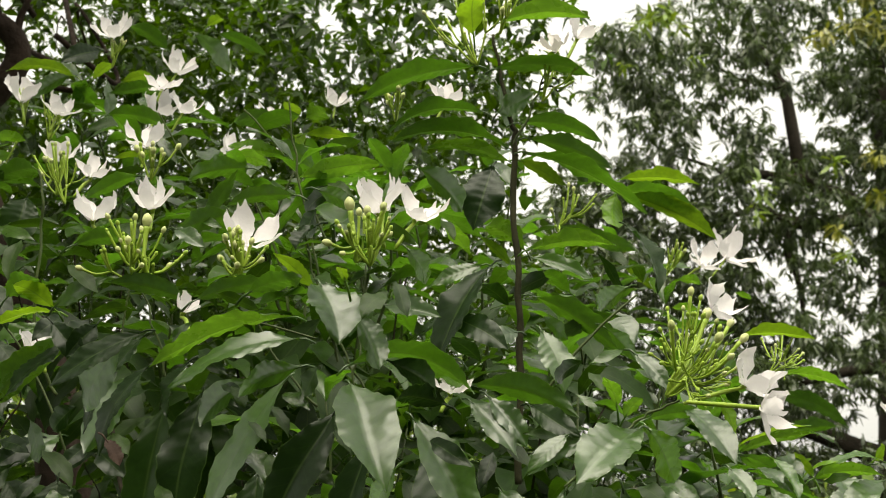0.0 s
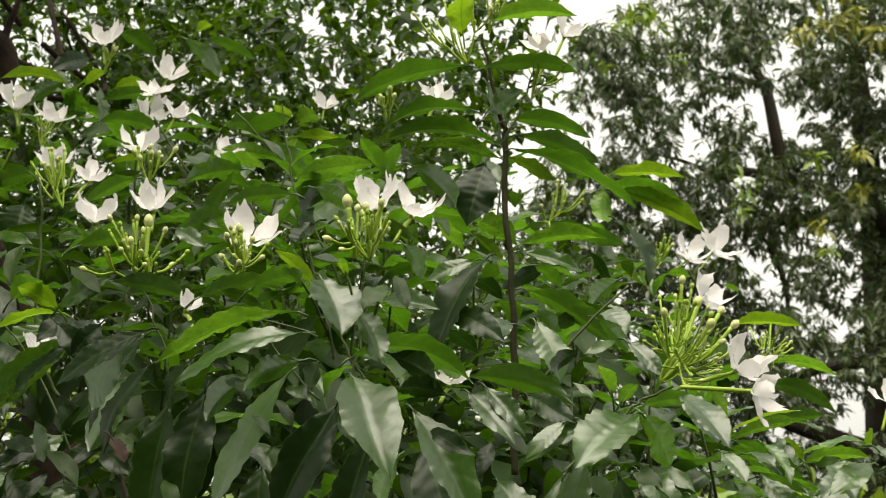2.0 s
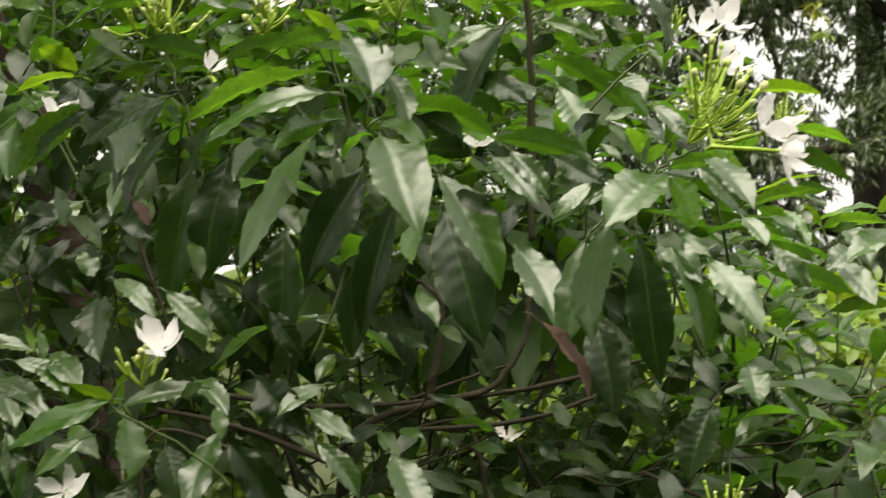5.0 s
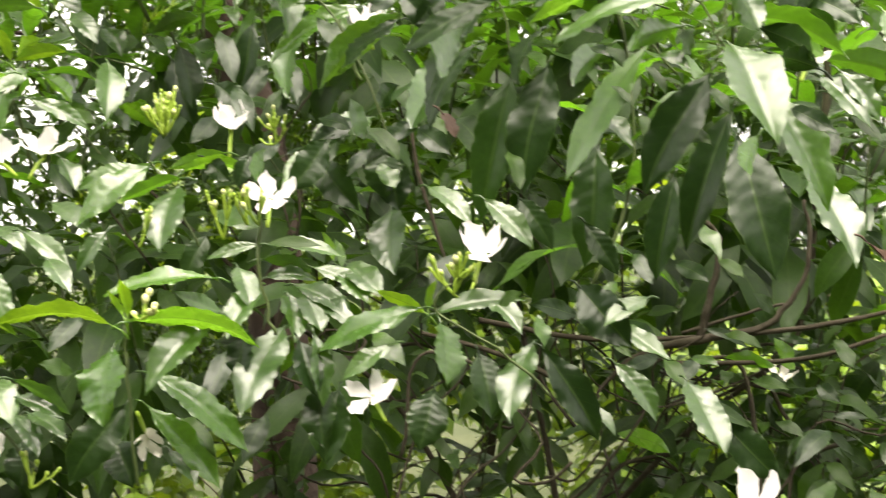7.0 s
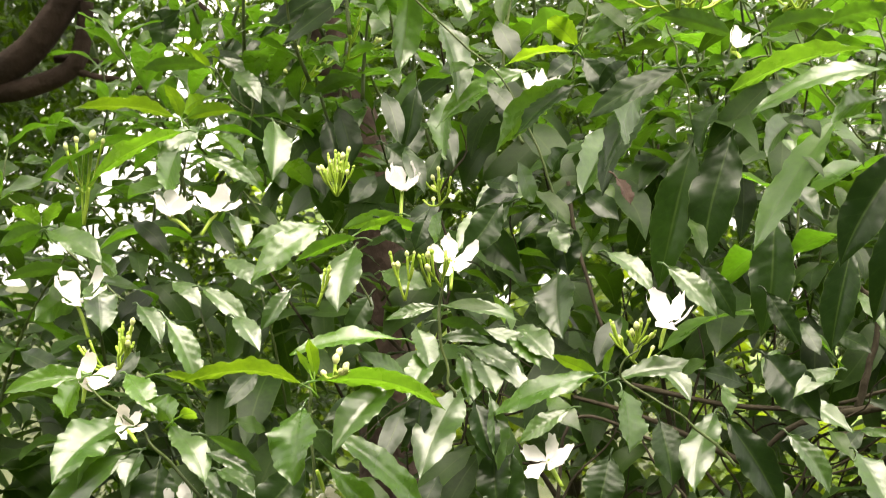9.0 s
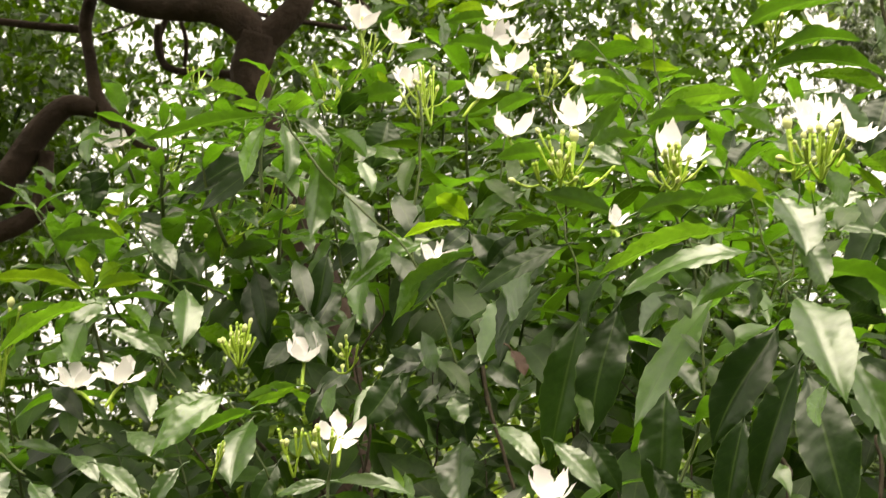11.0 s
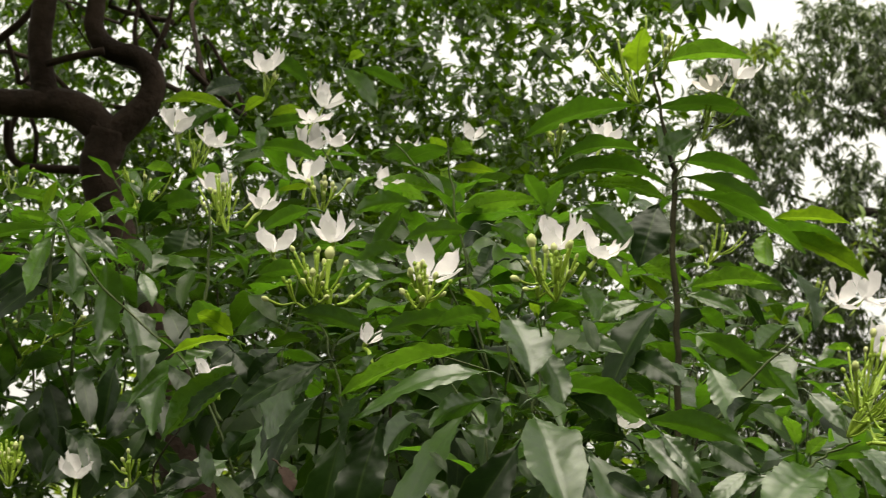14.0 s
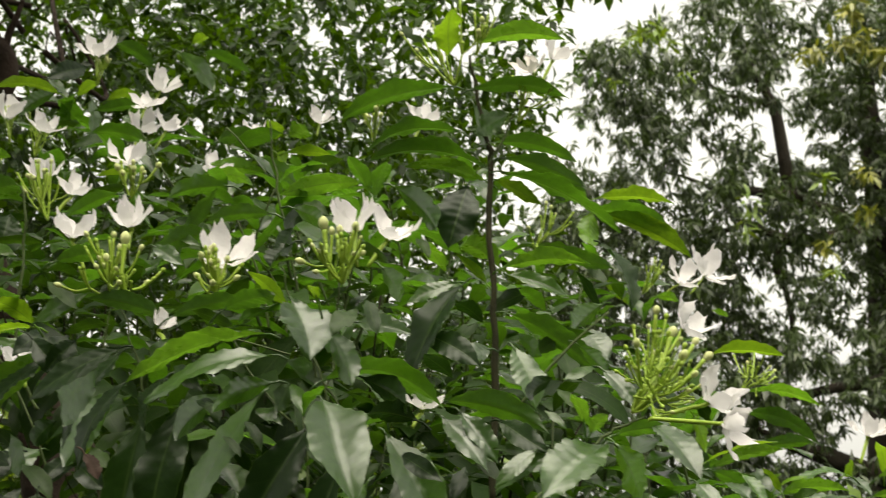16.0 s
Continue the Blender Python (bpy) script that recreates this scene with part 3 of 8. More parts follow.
leaf((0.0771, 1.3872, 1.6574), (0.1601, 1.3937, 1.6111), 0.0264, (0.33, 0.66, 0.68), 0.14)
leaf((0.1488, 1.4471, 1.6496), (0.1671, 1.4199, 1.6204), 0.0262, (0.00, -0.73, 0.68), 0.10)
leaf((0.1338, 1.1417, 1.5901), (0.1569, 1.1261, 1.5632), 0.0140, (0.06, -0.84, 0.54), 0.10)
leaf((0.1355, 1.3635, 1.6284), (0.1594, 1.3409, 1.5987), 0.0159, (0.75, 0.65, 0.11), 0.14)
leaf((0.0567, 1.2144, 1.6112), (0.0303, 1.1914, 1.6018), 0.0170, (0.39, -0.69, 0.61), 0.10)
leaf((0.0749, 1.2269, 1.6132), (0.0918, 1.1900, 1.5675), 0.0263, (0.21, -0.72, 0.66), 0.10)
leaf((0.1137, 1.0675, 1.5491), (0.1051, 1.0440, 1.5694), 0.0118, (0.39, 0.51, 0.76), 0.14, LEAF_LIGHT)
leaf((0.1133, 1.0247, 1.5402), (0.1232, 1.0068, 1.5526), 0.0101, (0.07, 0.59, 0.80), 0.14, LEAF_LIGHT)
leaf((0.0985, 1.0706, 1.5304), (0.0541, 1.0738, 1.5081), 0.0138, (-0.29, -0.84, 0.46), 0.10)
leaf((0.1356, 1.0877, 1.5367), (0.1522, 1.0541, 1.5002), 0.0237, (0.80, 0.58, -0.17), 0.14, LEAF_LIGHT)
leaf((0.2105, 1.4227, 1.5639), (0.2564, 1.4069, 1.5185), 0.0240, (0.13, -0.89, 0.44), 0.10)
leaf((0.1389, 1.1167, 1.5437), (0.1772, 1.1160, 1.5482), 0.0131, (-0.05, 0.84, 0.54), 0.14)
leaf((0.2746, 1.5349, 1.5283), (0.3423, 1.5319, 1.5500), 0.0197, (-0.20, 0.66, 0.72), 0.14, LEAF_LIGHT)
leaf((0.2531, 1.4002, 1.6231), (0.3174, 1.3998, 1.6260), 0.0178, (-0.03, 0.54, 0.84), 0.14, LEAF_FRESH)
leaf((0.3008, 1.4994, 1.5978), (0.3724, 1.5006, 1.5887), 0.0200, (0.11, 0.40, 0.91), 0.14, LEAF_LIGHT)
leaf((0.2949, 1.4983, 1.5794), (0.3685, 1.5017, 1.5551), 0.0215, (0.22, 0.61, 0.76), 0.14)
leaf((0.2359, 1.2980, 1.5225), (0.2914, 1.3020, 1.4937), 0.0174, (0.23, 0.79, 0.56), 0.14)
leaf((0.2096, 1.2122, 1.5121), (0.2228, 1.1877, 1.4880), 0.0154, (0.01, -0.70, 0.72), 0.10)
leaf((0.2499, 1.3162, 1.5201), (0.2708, 1.2837, 1.4921), 0.0197, (-0.10, -0.69, 0.72), 0.10)
leaf((0.2896, 1.3003, 1.5042), (0.3442, 1.2997, 1.5085), 0.0152, (-0.04, 0.76, 0.65), 0.14, LEAF_LIGHT)
leaf((0.3486, 1.3173, 1.5024), (0.3048, 1.2826, 1.4797), 0.0234, (0.07, -0.61, 0.79), 0.10)
leaf((0.2908, 1.3014, 1.5050), (0.2753, 1.2986, 1.5251), 0.0083, (0.48, 0.74, 0.47), 0.14, LEAF_FRESH)
leaf((0.2501, 1.5711, 1.5300), (0.2852, 1.5434, 1.5347), 0.0164, (0.45, 0.67, 0.59), 0.14)
leaf((-0.4278, 1.8847, 1.9715), (-0.5058, 1.8829, 1.9847), 0.0220, (0.0948, 0.4652, 0.9346), 0.14, LEAF_FRESH)
leaf((-0.4107, 1.8984, 1.9709), (-0.3775, 1.8693, 1.9838), 0.0148, (0.03, 0.44, 0.90), 0.14, LEAF_FRESH)
leaf((-0.3837, 1.9373, 1.9763), (-0.3387, 1.9124, 1.9770), 0.0162, (0.2424, 0.4652, 0.8936), 0.14, LEAF_FRESH)
leaf((-0.3281, 2.2436, 2.1317), (-0.3013, 2.2187, 2.1368), 0.0162, (0.22, 0.42, 0.88), 0.14, LEAF_FRESH)
leaf((-0.3102, 2.2291, 2.1179), (-0.2427, 2.2332, 2.0885), 0.0205, (0.2125, 0.6781, 0.7003), 0.14)
leaf((-0.3935, 1.8991, 1.9683), (-0.3860, 1.8685, 1.9193), 0.0193, (0.64, -0.60, 0.47), 0.10)
leaf((-0.3733, 1.8028, 1.9066), (-0.3002, 1.8009, 1.8952), 0.0249, (0.0948, 0.6046, 0.8198), 0.14)
leaf((-0.3281, 1.8833, 1.9583), (-0.3874, 1.8843, 1.9519), 0.0193, (-0.0610, 0.5636, 0.8608), 0.14)
leaf((-0.4572, 1.9845, 1.9971), (-0.4955, 1.9471, 1.9599), 0.0237, (-0.81, 0.48, 0.35), 0.14)
leaf((-0.3039, 1.9754, 2.0483), (-0.2519, 1.9562, 1.9935), 0.0249, (0.57, 0.78, 0.27), 0.14)
leaf((-0.4980, 2.3493, 2.1258), (-0.5434, 2.2990, 2.0958), 0.0309, (0.65, -0.72, 0.22), 0.10, LEAF_DARK)
leaf((-0.3989, 2.3482, 2.1255), (-0.4484, 2.3002, 2.1543), 0.0281, (-0.0944, 0.5386, 0.8584), 0.14)
leaf((-0.1758, 1.9140, 1.9221), (-0.1802, 1.8860, 1.9429), 0.0217, (0.32, 0.53, 0.78), 0.14, LEAF_FRESH)
leaf((-0.1891, 1.9275, 1.9195), (-0.2426, 1.8725, 1.9170), 0.0296, (-0.51, 0.47, 0.72), 0.14)
leaf((-0.1598, 1.9131, 1.9260), (-0.1313, 1.8869, 1.9296), 0.0285, (0.33, 0.47, 0.81), 0.14, LEAF_LIGHT)
leaf((-0.1598, 1.8999, 1.9055), (-0.1068, 1.9001, 1.9041), 0.0159, (0.01, 0.72, 0.69), 0.14, LEAF_FRESH)
leaf((-0.1737, 1.9077, 1.9058), (-0.1589, 1.8923, 1.8877), 0.0205, (0.74, 0.67, 0.04), 0.14, LEAF_FRESH)
leaf((-0.1651, 1.7007, 1.8402), (-0.2242, 1.6993, 1.8508), 0.0193, (0.10, 0.74, 0.66), 0.14, LEAF_LIGHT)
leaf((-0.1660, 1.4118, 1.7717), (-0.2180, 1.3882, 1.7584), 0.0209, (-0.45, 0.65, 0.61), 0.14)
leaf((-0.0561, 1.5723, 1.8058), (-0.1381, 1.5734, 1.7982), 0.0228, (-0.0705, 0.7605, 0.6339), 0.14, LEAF_LIGHT)
leaf((-0.0485, 1.5745, 1.7950), (-0.0688, 1.5357, 1.8248), 0.0186, (0.17, 0.54, 0.82), 0.14)
leaf((-0.1068, 1.1950, 1.7100), (-0.1573, 1.1957, 1.7051), 0.0150, (-0.05, 0.74, 0.67), 0.14)
leaf((-0.0903, 1.1842, 1.7127), (-0.0616, 1.1588, 1.6931), 0.0154, (0.74, 0.62, 0.28), 0.14)
leaf((-0.0455, 1.6208, 1.7991), (-0.0334, 1.5793, 1.8306), 0.0191, (-0.37, 0.49, 0.79), 0.14)
leaf((-0.2394, 1.2885, 1.7418), (-0.2828, 1.2907, 1.7258), 0.0154, (-0.21, 0.70, 0.68), 0.14)
leaf((-0.2653, 1.1827, 1.6714), (-0.2197, 1.1736, 1.6775), 0.0154, (0.05, 0.73, 0.68), 0.14)
leaf((-0.1739, 1.1308, 1.6255), (-0.2283, 1.1290, 1.6386), 0.0160, (0.11, 0.81, 0.57), 0.14)
leaf((-0.1605, 1.0756, 1.6195), (-0.1076, 1.0739, 1.6312), 0.0150, (-0.12, 0.76, 0.63), 0.14)
leaf((-0.1225, 1.0445, 1.6204), (-0.0849, 1.0142, 1.6282), 0.0158, (0.31, 0.58, 0.75), 0.14)
leaf((-0.0785, 1.0233, 1.6208), (-0.1038, 1.0201, 1.6431), 0.0109, (0.31, 0.83, 0.47), 0.14, LEAF_FRESH)
leaf((-0.2851, 1.2141, 1.6284), (-0.3074, 1.1789, 1.6438), 0.0177, (-0.30, 0.54, 0.79), 0.14, LEAF_FRESH)
leaf((-0.2908, 1.2422, 1.6291), (-0.3411, 1.2439, 1.6165), 0.0144, (-0.22, 0.31, 0.92), 0.14, LEAF_FRESH)
leaf((-0.2831, 1.2089, 1.6299), (-0.2435, 1.1871, 1.6498), 0.0156, (-0.51, -0.85, 0.09), 0.10)
leaf((-0.0558, 0.9730, 1.6190), (-0.0605, 0.9614, 1.6276), 0.0063, (0.16, 0.55, 0.82), 0.14, LEAF_FRESH)
leaf((-0.0730, 0.9966, 1.6211), (-0.0586, 0.9680, 1.5830), 0.0342, (0.35, -0.68, 0.64), 0.10)
leaf((-0.0943, 1.0402, 1.6048), (-0.1846, 1.0441, 1.5773), 0.0262, (-0.26, 0.33, 0.91), 0.14, LEAF_LIGHT)
leaf((-0.0873, 1.0233, 1.5898), (-0.1679, 1.0277, 1.5585), 0.0240, (-0.32, -0.59, 0.74), 0.14)
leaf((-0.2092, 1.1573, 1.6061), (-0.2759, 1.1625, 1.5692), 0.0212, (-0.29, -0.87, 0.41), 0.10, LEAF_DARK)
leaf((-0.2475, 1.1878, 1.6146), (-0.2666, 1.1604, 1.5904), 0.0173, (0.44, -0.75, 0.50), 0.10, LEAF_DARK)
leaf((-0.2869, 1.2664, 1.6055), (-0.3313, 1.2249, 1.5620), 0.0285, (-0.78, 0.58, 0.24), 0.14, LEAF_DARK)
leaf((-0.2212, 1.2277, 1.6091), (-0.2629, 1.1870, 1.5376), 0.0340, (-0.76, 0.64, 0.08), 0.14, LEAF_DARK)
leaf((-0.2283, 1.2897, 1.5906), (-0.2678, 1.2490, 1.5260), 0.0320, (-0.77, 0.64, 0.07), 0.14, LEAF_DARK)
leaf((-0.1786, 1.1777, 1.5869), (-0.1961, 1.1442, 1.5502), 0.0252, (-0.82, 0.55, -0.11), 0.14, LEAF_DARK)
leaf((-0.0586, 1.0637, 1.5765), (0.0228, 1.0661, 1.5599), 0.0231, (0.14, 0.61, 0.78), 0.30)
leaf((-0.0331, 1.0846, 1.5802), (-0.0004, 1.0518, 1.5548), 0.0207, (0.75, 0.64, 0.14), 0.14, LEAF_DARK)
leaf((-0.0557, 1.0729, 1.6103), (-0.0381, 1.0427, 1.5721), 0.0206, (0.68, 0.69, -0.24), 0.14)
leaf((0.0220, 1.1639, 1.5692), (0.0978, 1.1666, 1.5503), 0.0217, (0.11, 0.82, 0.57), 0.20)
leaf((0.0046, 1.0645, 1.5504), (-0.0285, 1.0325, 1.5553), 0.0184, (-0.47, 0.59, 0.65), 0.14, LEAF_DARK)
leaf((0.0209, 1.1701, 1.5584), (0.0535, 1.1383, 1.5215), 0.0209, (0.05, -0.74, 0.67), 0.10)
leaf((0.0259, 1.1623, 1.5454), (0.0568, 1.1495, 1.5263), 0.0135, (0.01, -0.82, 0.57), 0.10)
leaf((0.0591, 1.0945, 1.5518), (0.0900, 1.0650, 1.5310), 0.0171, (-0.42, -0.77, 0.48), 0.10, LEAF_DARK)
leaf((0.0384, 1.2079, 1.6607), (-0.0086, 1.1670, 1.5853), 0.0337, (-0.67, 0.75, 0.01), 0.14, LEAF_DARK)
leaf((0.0341, 1.3811, 1.6826), (-0.0097, 1.3835, 1.6656), 0.0156, (-0.20, -0.90, 0.38), 0.10)
leaf((-0.0822, 1.0844, 1.6702), (-0.0955, 1.0676, 1.6527), 0.0192, (-0.81, 0.58, 0.07), 0.14, LEAF_DARK)
leaf((-0.0685, 1.1046, 1.6753), (-0.0331, 1.0744, 1.6611), 0.0162, (-0.40, -0.73, 0.56), 0.10)
leaf((-0.1561, 1.2527, 1.7051), (-0.2036, 1.2280, 1.6839), 0.0207, (-0.56, 0.65, 0.51), 0.14)
leaf((-0.1959, 1.2059, 1.6870), (-0.1699, 1.1841, 1.6691), 0.0142, (-0.14, -0.72, 0.68), 0.10)
leaf((-0.1987, 1.3670, 1.7141), (-0.1703, 1.3604, 1.7609), 0.0163, (-0.54, 0.72, 0.43), 0.14)
leaf((0.0083, 1.1995, 1.6214), (0.0479, 1.1636, 1.5938), 0.0209, (-0.41, -0.80, 0.45), 0.10, LEAF_DARK)
leaf((-0.0243, 1.1798, 1.6685), (-0.0078, 1.1571, 1.6412), 0.0173, (0.75, 0.66, -0.10), 0.14)
leaf((-0.0364, 1.0673, 1.6156), (0.0003, 1.0413, 1.6056), 0.0156, (-0.38, -0.75, 0.54), 0.10)
leaf((0.1286, 1.6992, 1.7538), (0.2049, 1.7008, 1.7422), 0.0222, (0.08, 0.76, 0.65), 0.14)
leaf((0.1426, 1.7189, 1.8110), (0.1747, 1.6811, 1.8220), 0.0254, (0.30, 0.49, 0.82), 0.14)
leaf((0.0959, 1.4025, 1.6224), (0.1536, 1.3998, 1.6414), 0.0182, (-0.15, 0.82, 0.56), 0.14)
leaf((-0.1898, 1.8091, 1.8784), (-0.1376, 1.7909, 1.8429), 0.0215, (0.53, 0.75, 0.40), 0.14)
leaf((-0.0568, 1.0383, 1.5627), (-0.0299, 0.9820, 1.5027), 0.0402, (0.19, -0.67, 0.72), 0.10)
leaf((-0.0188, 1.1480, 1.5450), (0.0264, 1.1139, 1.4651), 0.0333, (0.24, -0.83, 0.49), 0.10)
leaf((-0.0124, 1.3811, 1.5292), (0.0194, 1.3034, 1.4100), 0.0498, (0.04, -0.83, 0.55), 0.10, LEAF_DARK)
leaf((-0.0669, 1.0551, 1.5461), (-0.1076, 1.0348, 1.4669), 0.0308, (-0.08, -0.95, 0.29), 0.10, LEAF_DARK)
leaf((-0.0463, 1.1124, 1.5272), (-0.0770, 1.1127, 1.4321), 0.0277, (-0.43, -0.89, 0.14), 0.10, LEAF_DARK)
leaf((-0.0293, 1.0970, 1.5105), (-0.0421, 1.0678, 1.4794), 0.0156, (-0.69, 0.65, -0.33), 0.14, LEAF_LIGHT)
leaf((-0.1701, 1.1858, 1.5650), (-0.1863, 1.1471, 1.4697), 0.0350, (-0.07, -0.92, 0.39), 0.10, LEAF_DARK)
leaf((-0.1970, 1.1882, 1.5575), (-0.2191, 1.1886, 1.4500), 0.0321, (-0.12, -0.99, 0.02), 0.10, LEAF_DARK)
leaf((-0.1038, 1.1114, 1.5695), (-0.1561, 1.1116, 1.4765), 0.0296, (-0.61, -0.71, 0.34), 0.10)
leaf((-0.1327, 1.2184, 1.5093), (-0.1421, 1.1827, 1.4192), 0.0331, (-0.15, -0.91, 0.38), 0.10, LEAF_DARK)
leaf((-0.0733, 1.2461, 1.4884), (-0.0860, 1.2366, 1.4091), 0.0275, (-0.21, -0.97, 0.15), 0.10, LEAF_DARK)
leaf((-0.2874, 1.2761, 1.6120), (-0.3487, 1.2577, 1.5513), 0.0304, (-0.59, 0.71, 0.38), 0.14, LEAF_LIGHT)
leaf((-0.2331, 1.2101, 1.6048), (-0.2530, 1.1573, 1.5480), 0.0306, (-0.82, 0.53, -0.21), 0.14)
leaf((-0.2481, 1.3609, 1.5898), (-0.2789, 1.3019, 1.5240), 0.0319, (-0.82, 0.56, -0.12), 0.14)
leaf((-0.4118, 1.5681, 1.6399), (-0.4208, 1.5197, 1.5628), 0.0305, (-0.77, 0.57, -0.27), 0.14)
leaf((-0.3356, 1.3865, 1.5379), (-0.3688, 1.3501, 1.5102), 0.0205, (0.46, -0.76, 0.45), 0.10, LEAF_DARK)
leaf((-0.3347, 1.2984, 1.5149), (-0.3807, 1.2678, 1.4748), 0.0246, (0.29, -0.89, 0.35), 0.10, LEAF_DARK)
leaf((-0.2982, 1.3009, 1.5034), (-0.2970, 1.2700, 1.4687), 0.0301, (-0.03, -0.75, 0.66), 0.10, LEAF_DARK)
leaf((-0.2966, 1.3407, 1.4608), (-0.2907, 1.2943, 1.4101), 0.0347, (-0.40, -0.70, 0.59), 0.10)
leaf((-0.2561, 1.1839, 1.4739), (-0.2220, 1.1535, 1.4487), 0.0169, (-0.00, -0.64, 0.77), 0.10)
leaf((-0.2132, 1.1497, 1.4646), (-0.1777, 1.1243, 1.4300), 0.0185, (0.16, -0.71, 0.69), 0.10)
leaf((0.1228, 1.0242, 1.5347), (0.0799, 0.9809, 1.5005), 0.0338, (0.02, -0.63, 0.78), 0.10)
leaf((0.0994, 1.1019, 1.5082), (0.0753, 1.0551, 1.4266), 0.0324, (-0.52, -0.66, 0.54), 0.10)
leaf((0.0859, 1.1472, 1.4963), (0.0650, 1.1257, 1.4169), 0.0287, (-0.56, -0.75, 0.35), 0.10)
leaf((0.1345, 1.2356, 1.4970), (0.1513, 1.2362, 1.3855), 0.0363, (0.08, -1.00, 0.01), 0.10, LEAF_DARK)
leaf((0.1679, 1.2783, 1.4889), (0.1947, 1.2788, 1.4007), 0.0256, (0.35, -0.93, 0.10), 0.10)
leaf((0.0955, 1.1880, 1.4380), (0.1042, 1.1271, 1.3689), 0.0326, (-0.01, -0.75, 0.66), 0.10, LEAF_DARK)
leaf((0.0494, 1.3928, 1.4947), (0.0811, 1.3247, 1.4293), 0.0382, (0.11, -0.66, 0.74), 0.10)
leaf((0.0461, 1.1212, 1.4421), (0.0889, 1.1217, 1.3856), 0.0196, (0.69, -0.51, 0.52), 0.10, DRY_LEAF)
leaf((-0.2520, 1.2500, 1.5340), (-0.2400, 1.2460, 1.5130), 0.0140, (0.60, -0.60, 0.40), 0.10, DRY_LEAF)
leaf((0.1612, 1.3156, 1.4993), (0.1888, 1.2697, 1.4626), 0.0248, (-0.12, -0.66, 0.74), 0.10)
leaf((0.2000, 1.3060, 1.4800), (0.2334, 1.2524, 1.4276), 0.0299, (-0.05, -0.72, 0.70), 0.10)
leaf((0.1650, 1.1200, 1.5500), (0.1920, 1.0700, 1.5160), 0.0253, (0.15, -0.45, 0.90), 0.12)
leaf((0.2963, 1.6642, 1.5266), (0.3773, 1.6648, 1.4812), 0.0298, (0.31, 0.77, 0.56), 0.14)
leaf((0.0832, 1.0699, 1.5324), (0.0540, 1.0602, 1.5085), 0.0128, (-0.19, -0.80, 0.56), 0.10)
leaf((0.0333, 1.1637, 1.5614), (0.0602, 1.1414, 1.5245), 0.0173, (0.09, -0.82, 0.56), 0.10)
leaf((0.2504, 1.4101, 1.3883), (0.2553, 1.3791, 1.3579), 0.0275, (0.17, -0.68, 0.72), 0.10)
leaf((0.2912, 1.4930, 1.3633), (0.3228, 1.4813, 1.3345), 0.0160, (0.11, -0.87, 0.48), 0.10)
leaf((0.1977, 1.2974, 1.3625), (0.1749, 1.2422, 1.3078), 0.0327, (-0.24, -0.63, 0.74), 0.10, LEAF_DARK)
leaf((0.2398, 1.4203, 1.5732), (0.2465, 1.3999, 1.5396), 0.0135, (0.78, 0.59, -0.20), 0.14, LEAF_FRESH)
leaf((-0.1469, 1.1048, 1.4066), (-0.1111, 1.0565, 1.3674), 0.0305, (-0.17, -0.69, 0.70), 0.10, LEAF_DARK)
leaf((-0.1154, 1.1747, 1.3767), (-0.0803, 1.1486, 1.3553), 0.0167, (-0.05, -0.67, 0.74), 0.10)
leaf((-0.1145, 1.2518, 1.3454), (-0.0803, 1.2315, 1.3036), 0.0201, (0.28, -0.75, 0.60), 0.10)
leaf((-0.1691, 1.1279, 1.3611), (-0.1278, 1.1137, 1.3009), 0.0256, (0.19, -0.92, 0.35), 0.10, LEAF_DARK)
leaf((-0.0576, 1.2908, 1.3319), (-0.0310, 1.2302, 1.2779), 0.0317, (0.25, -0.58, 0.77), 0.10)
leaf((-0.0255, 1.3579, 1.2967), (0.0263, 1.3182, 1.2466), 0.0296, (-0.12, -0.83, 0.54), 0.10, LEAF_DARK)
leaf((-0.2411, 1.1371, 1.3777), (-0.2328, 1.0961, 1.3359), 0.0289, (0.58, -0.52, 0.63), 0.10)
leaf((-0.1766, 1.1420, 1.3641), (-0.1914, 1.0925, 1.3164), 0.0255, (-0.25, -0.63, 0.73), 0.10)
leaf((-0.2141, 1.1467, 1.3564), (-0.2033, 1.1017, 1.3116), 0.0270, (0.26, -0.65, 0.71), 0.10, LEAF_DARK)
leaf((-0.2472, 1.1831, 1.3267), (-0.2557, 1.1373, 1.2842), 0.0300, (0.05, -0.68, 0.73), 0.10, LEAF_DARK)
leaf((-0.2582, 1.1814, 1.3856), (-0.3357, 1.1813, 1.3492), 0.0237, (-0.29, -0.73, 0.62), 0.10, LEAF_LIGHT)
leaf((-0.2560, 1.2043, 1.3808), (-0.2926, 1.2041, 1.3984), 0.0113, (0.18, 0.91, 0.38), 0.14, LEAF_FRESH)
leaf((-0.2532, 1.1862, 1.3819), (-0.2486, 1.1861, 1.4075), 0.0072, (-0.63, 0.77, 0.12), 0.14, LEAF_FRESH)
leaf((-0.2462, 1.1506, 1.3832), (-0.1840, 1.1508, 1.3989), 0.0178, (-0.17, -0.72, 0.67), 0.10)
leaf((-0.2778, 1.1769, 1.3592), (-0.3130, 1.1699, 1.3335), 0.0155, (-0.18, -0.86, 0.48), 0.10)
leaf((-0.3602, 1.2421, 1.3987), (-0.3112, 1.2106, 1.3756), 0.0199, (-0.05, -0.64, 0.76), 0.10)
leaf((-0.3620, 1.2229, 1.3911), (-0.3490, 1.1934, 1.3608), 0.0254, (0.54, -0.48, 0.70), 0.10)
leaf((-0.3504, 1.2616, 1.4125), (-0.3005, 1.2619, 1.3948), 0.0147, (0.21, -0.79, 0.58), 0.10)
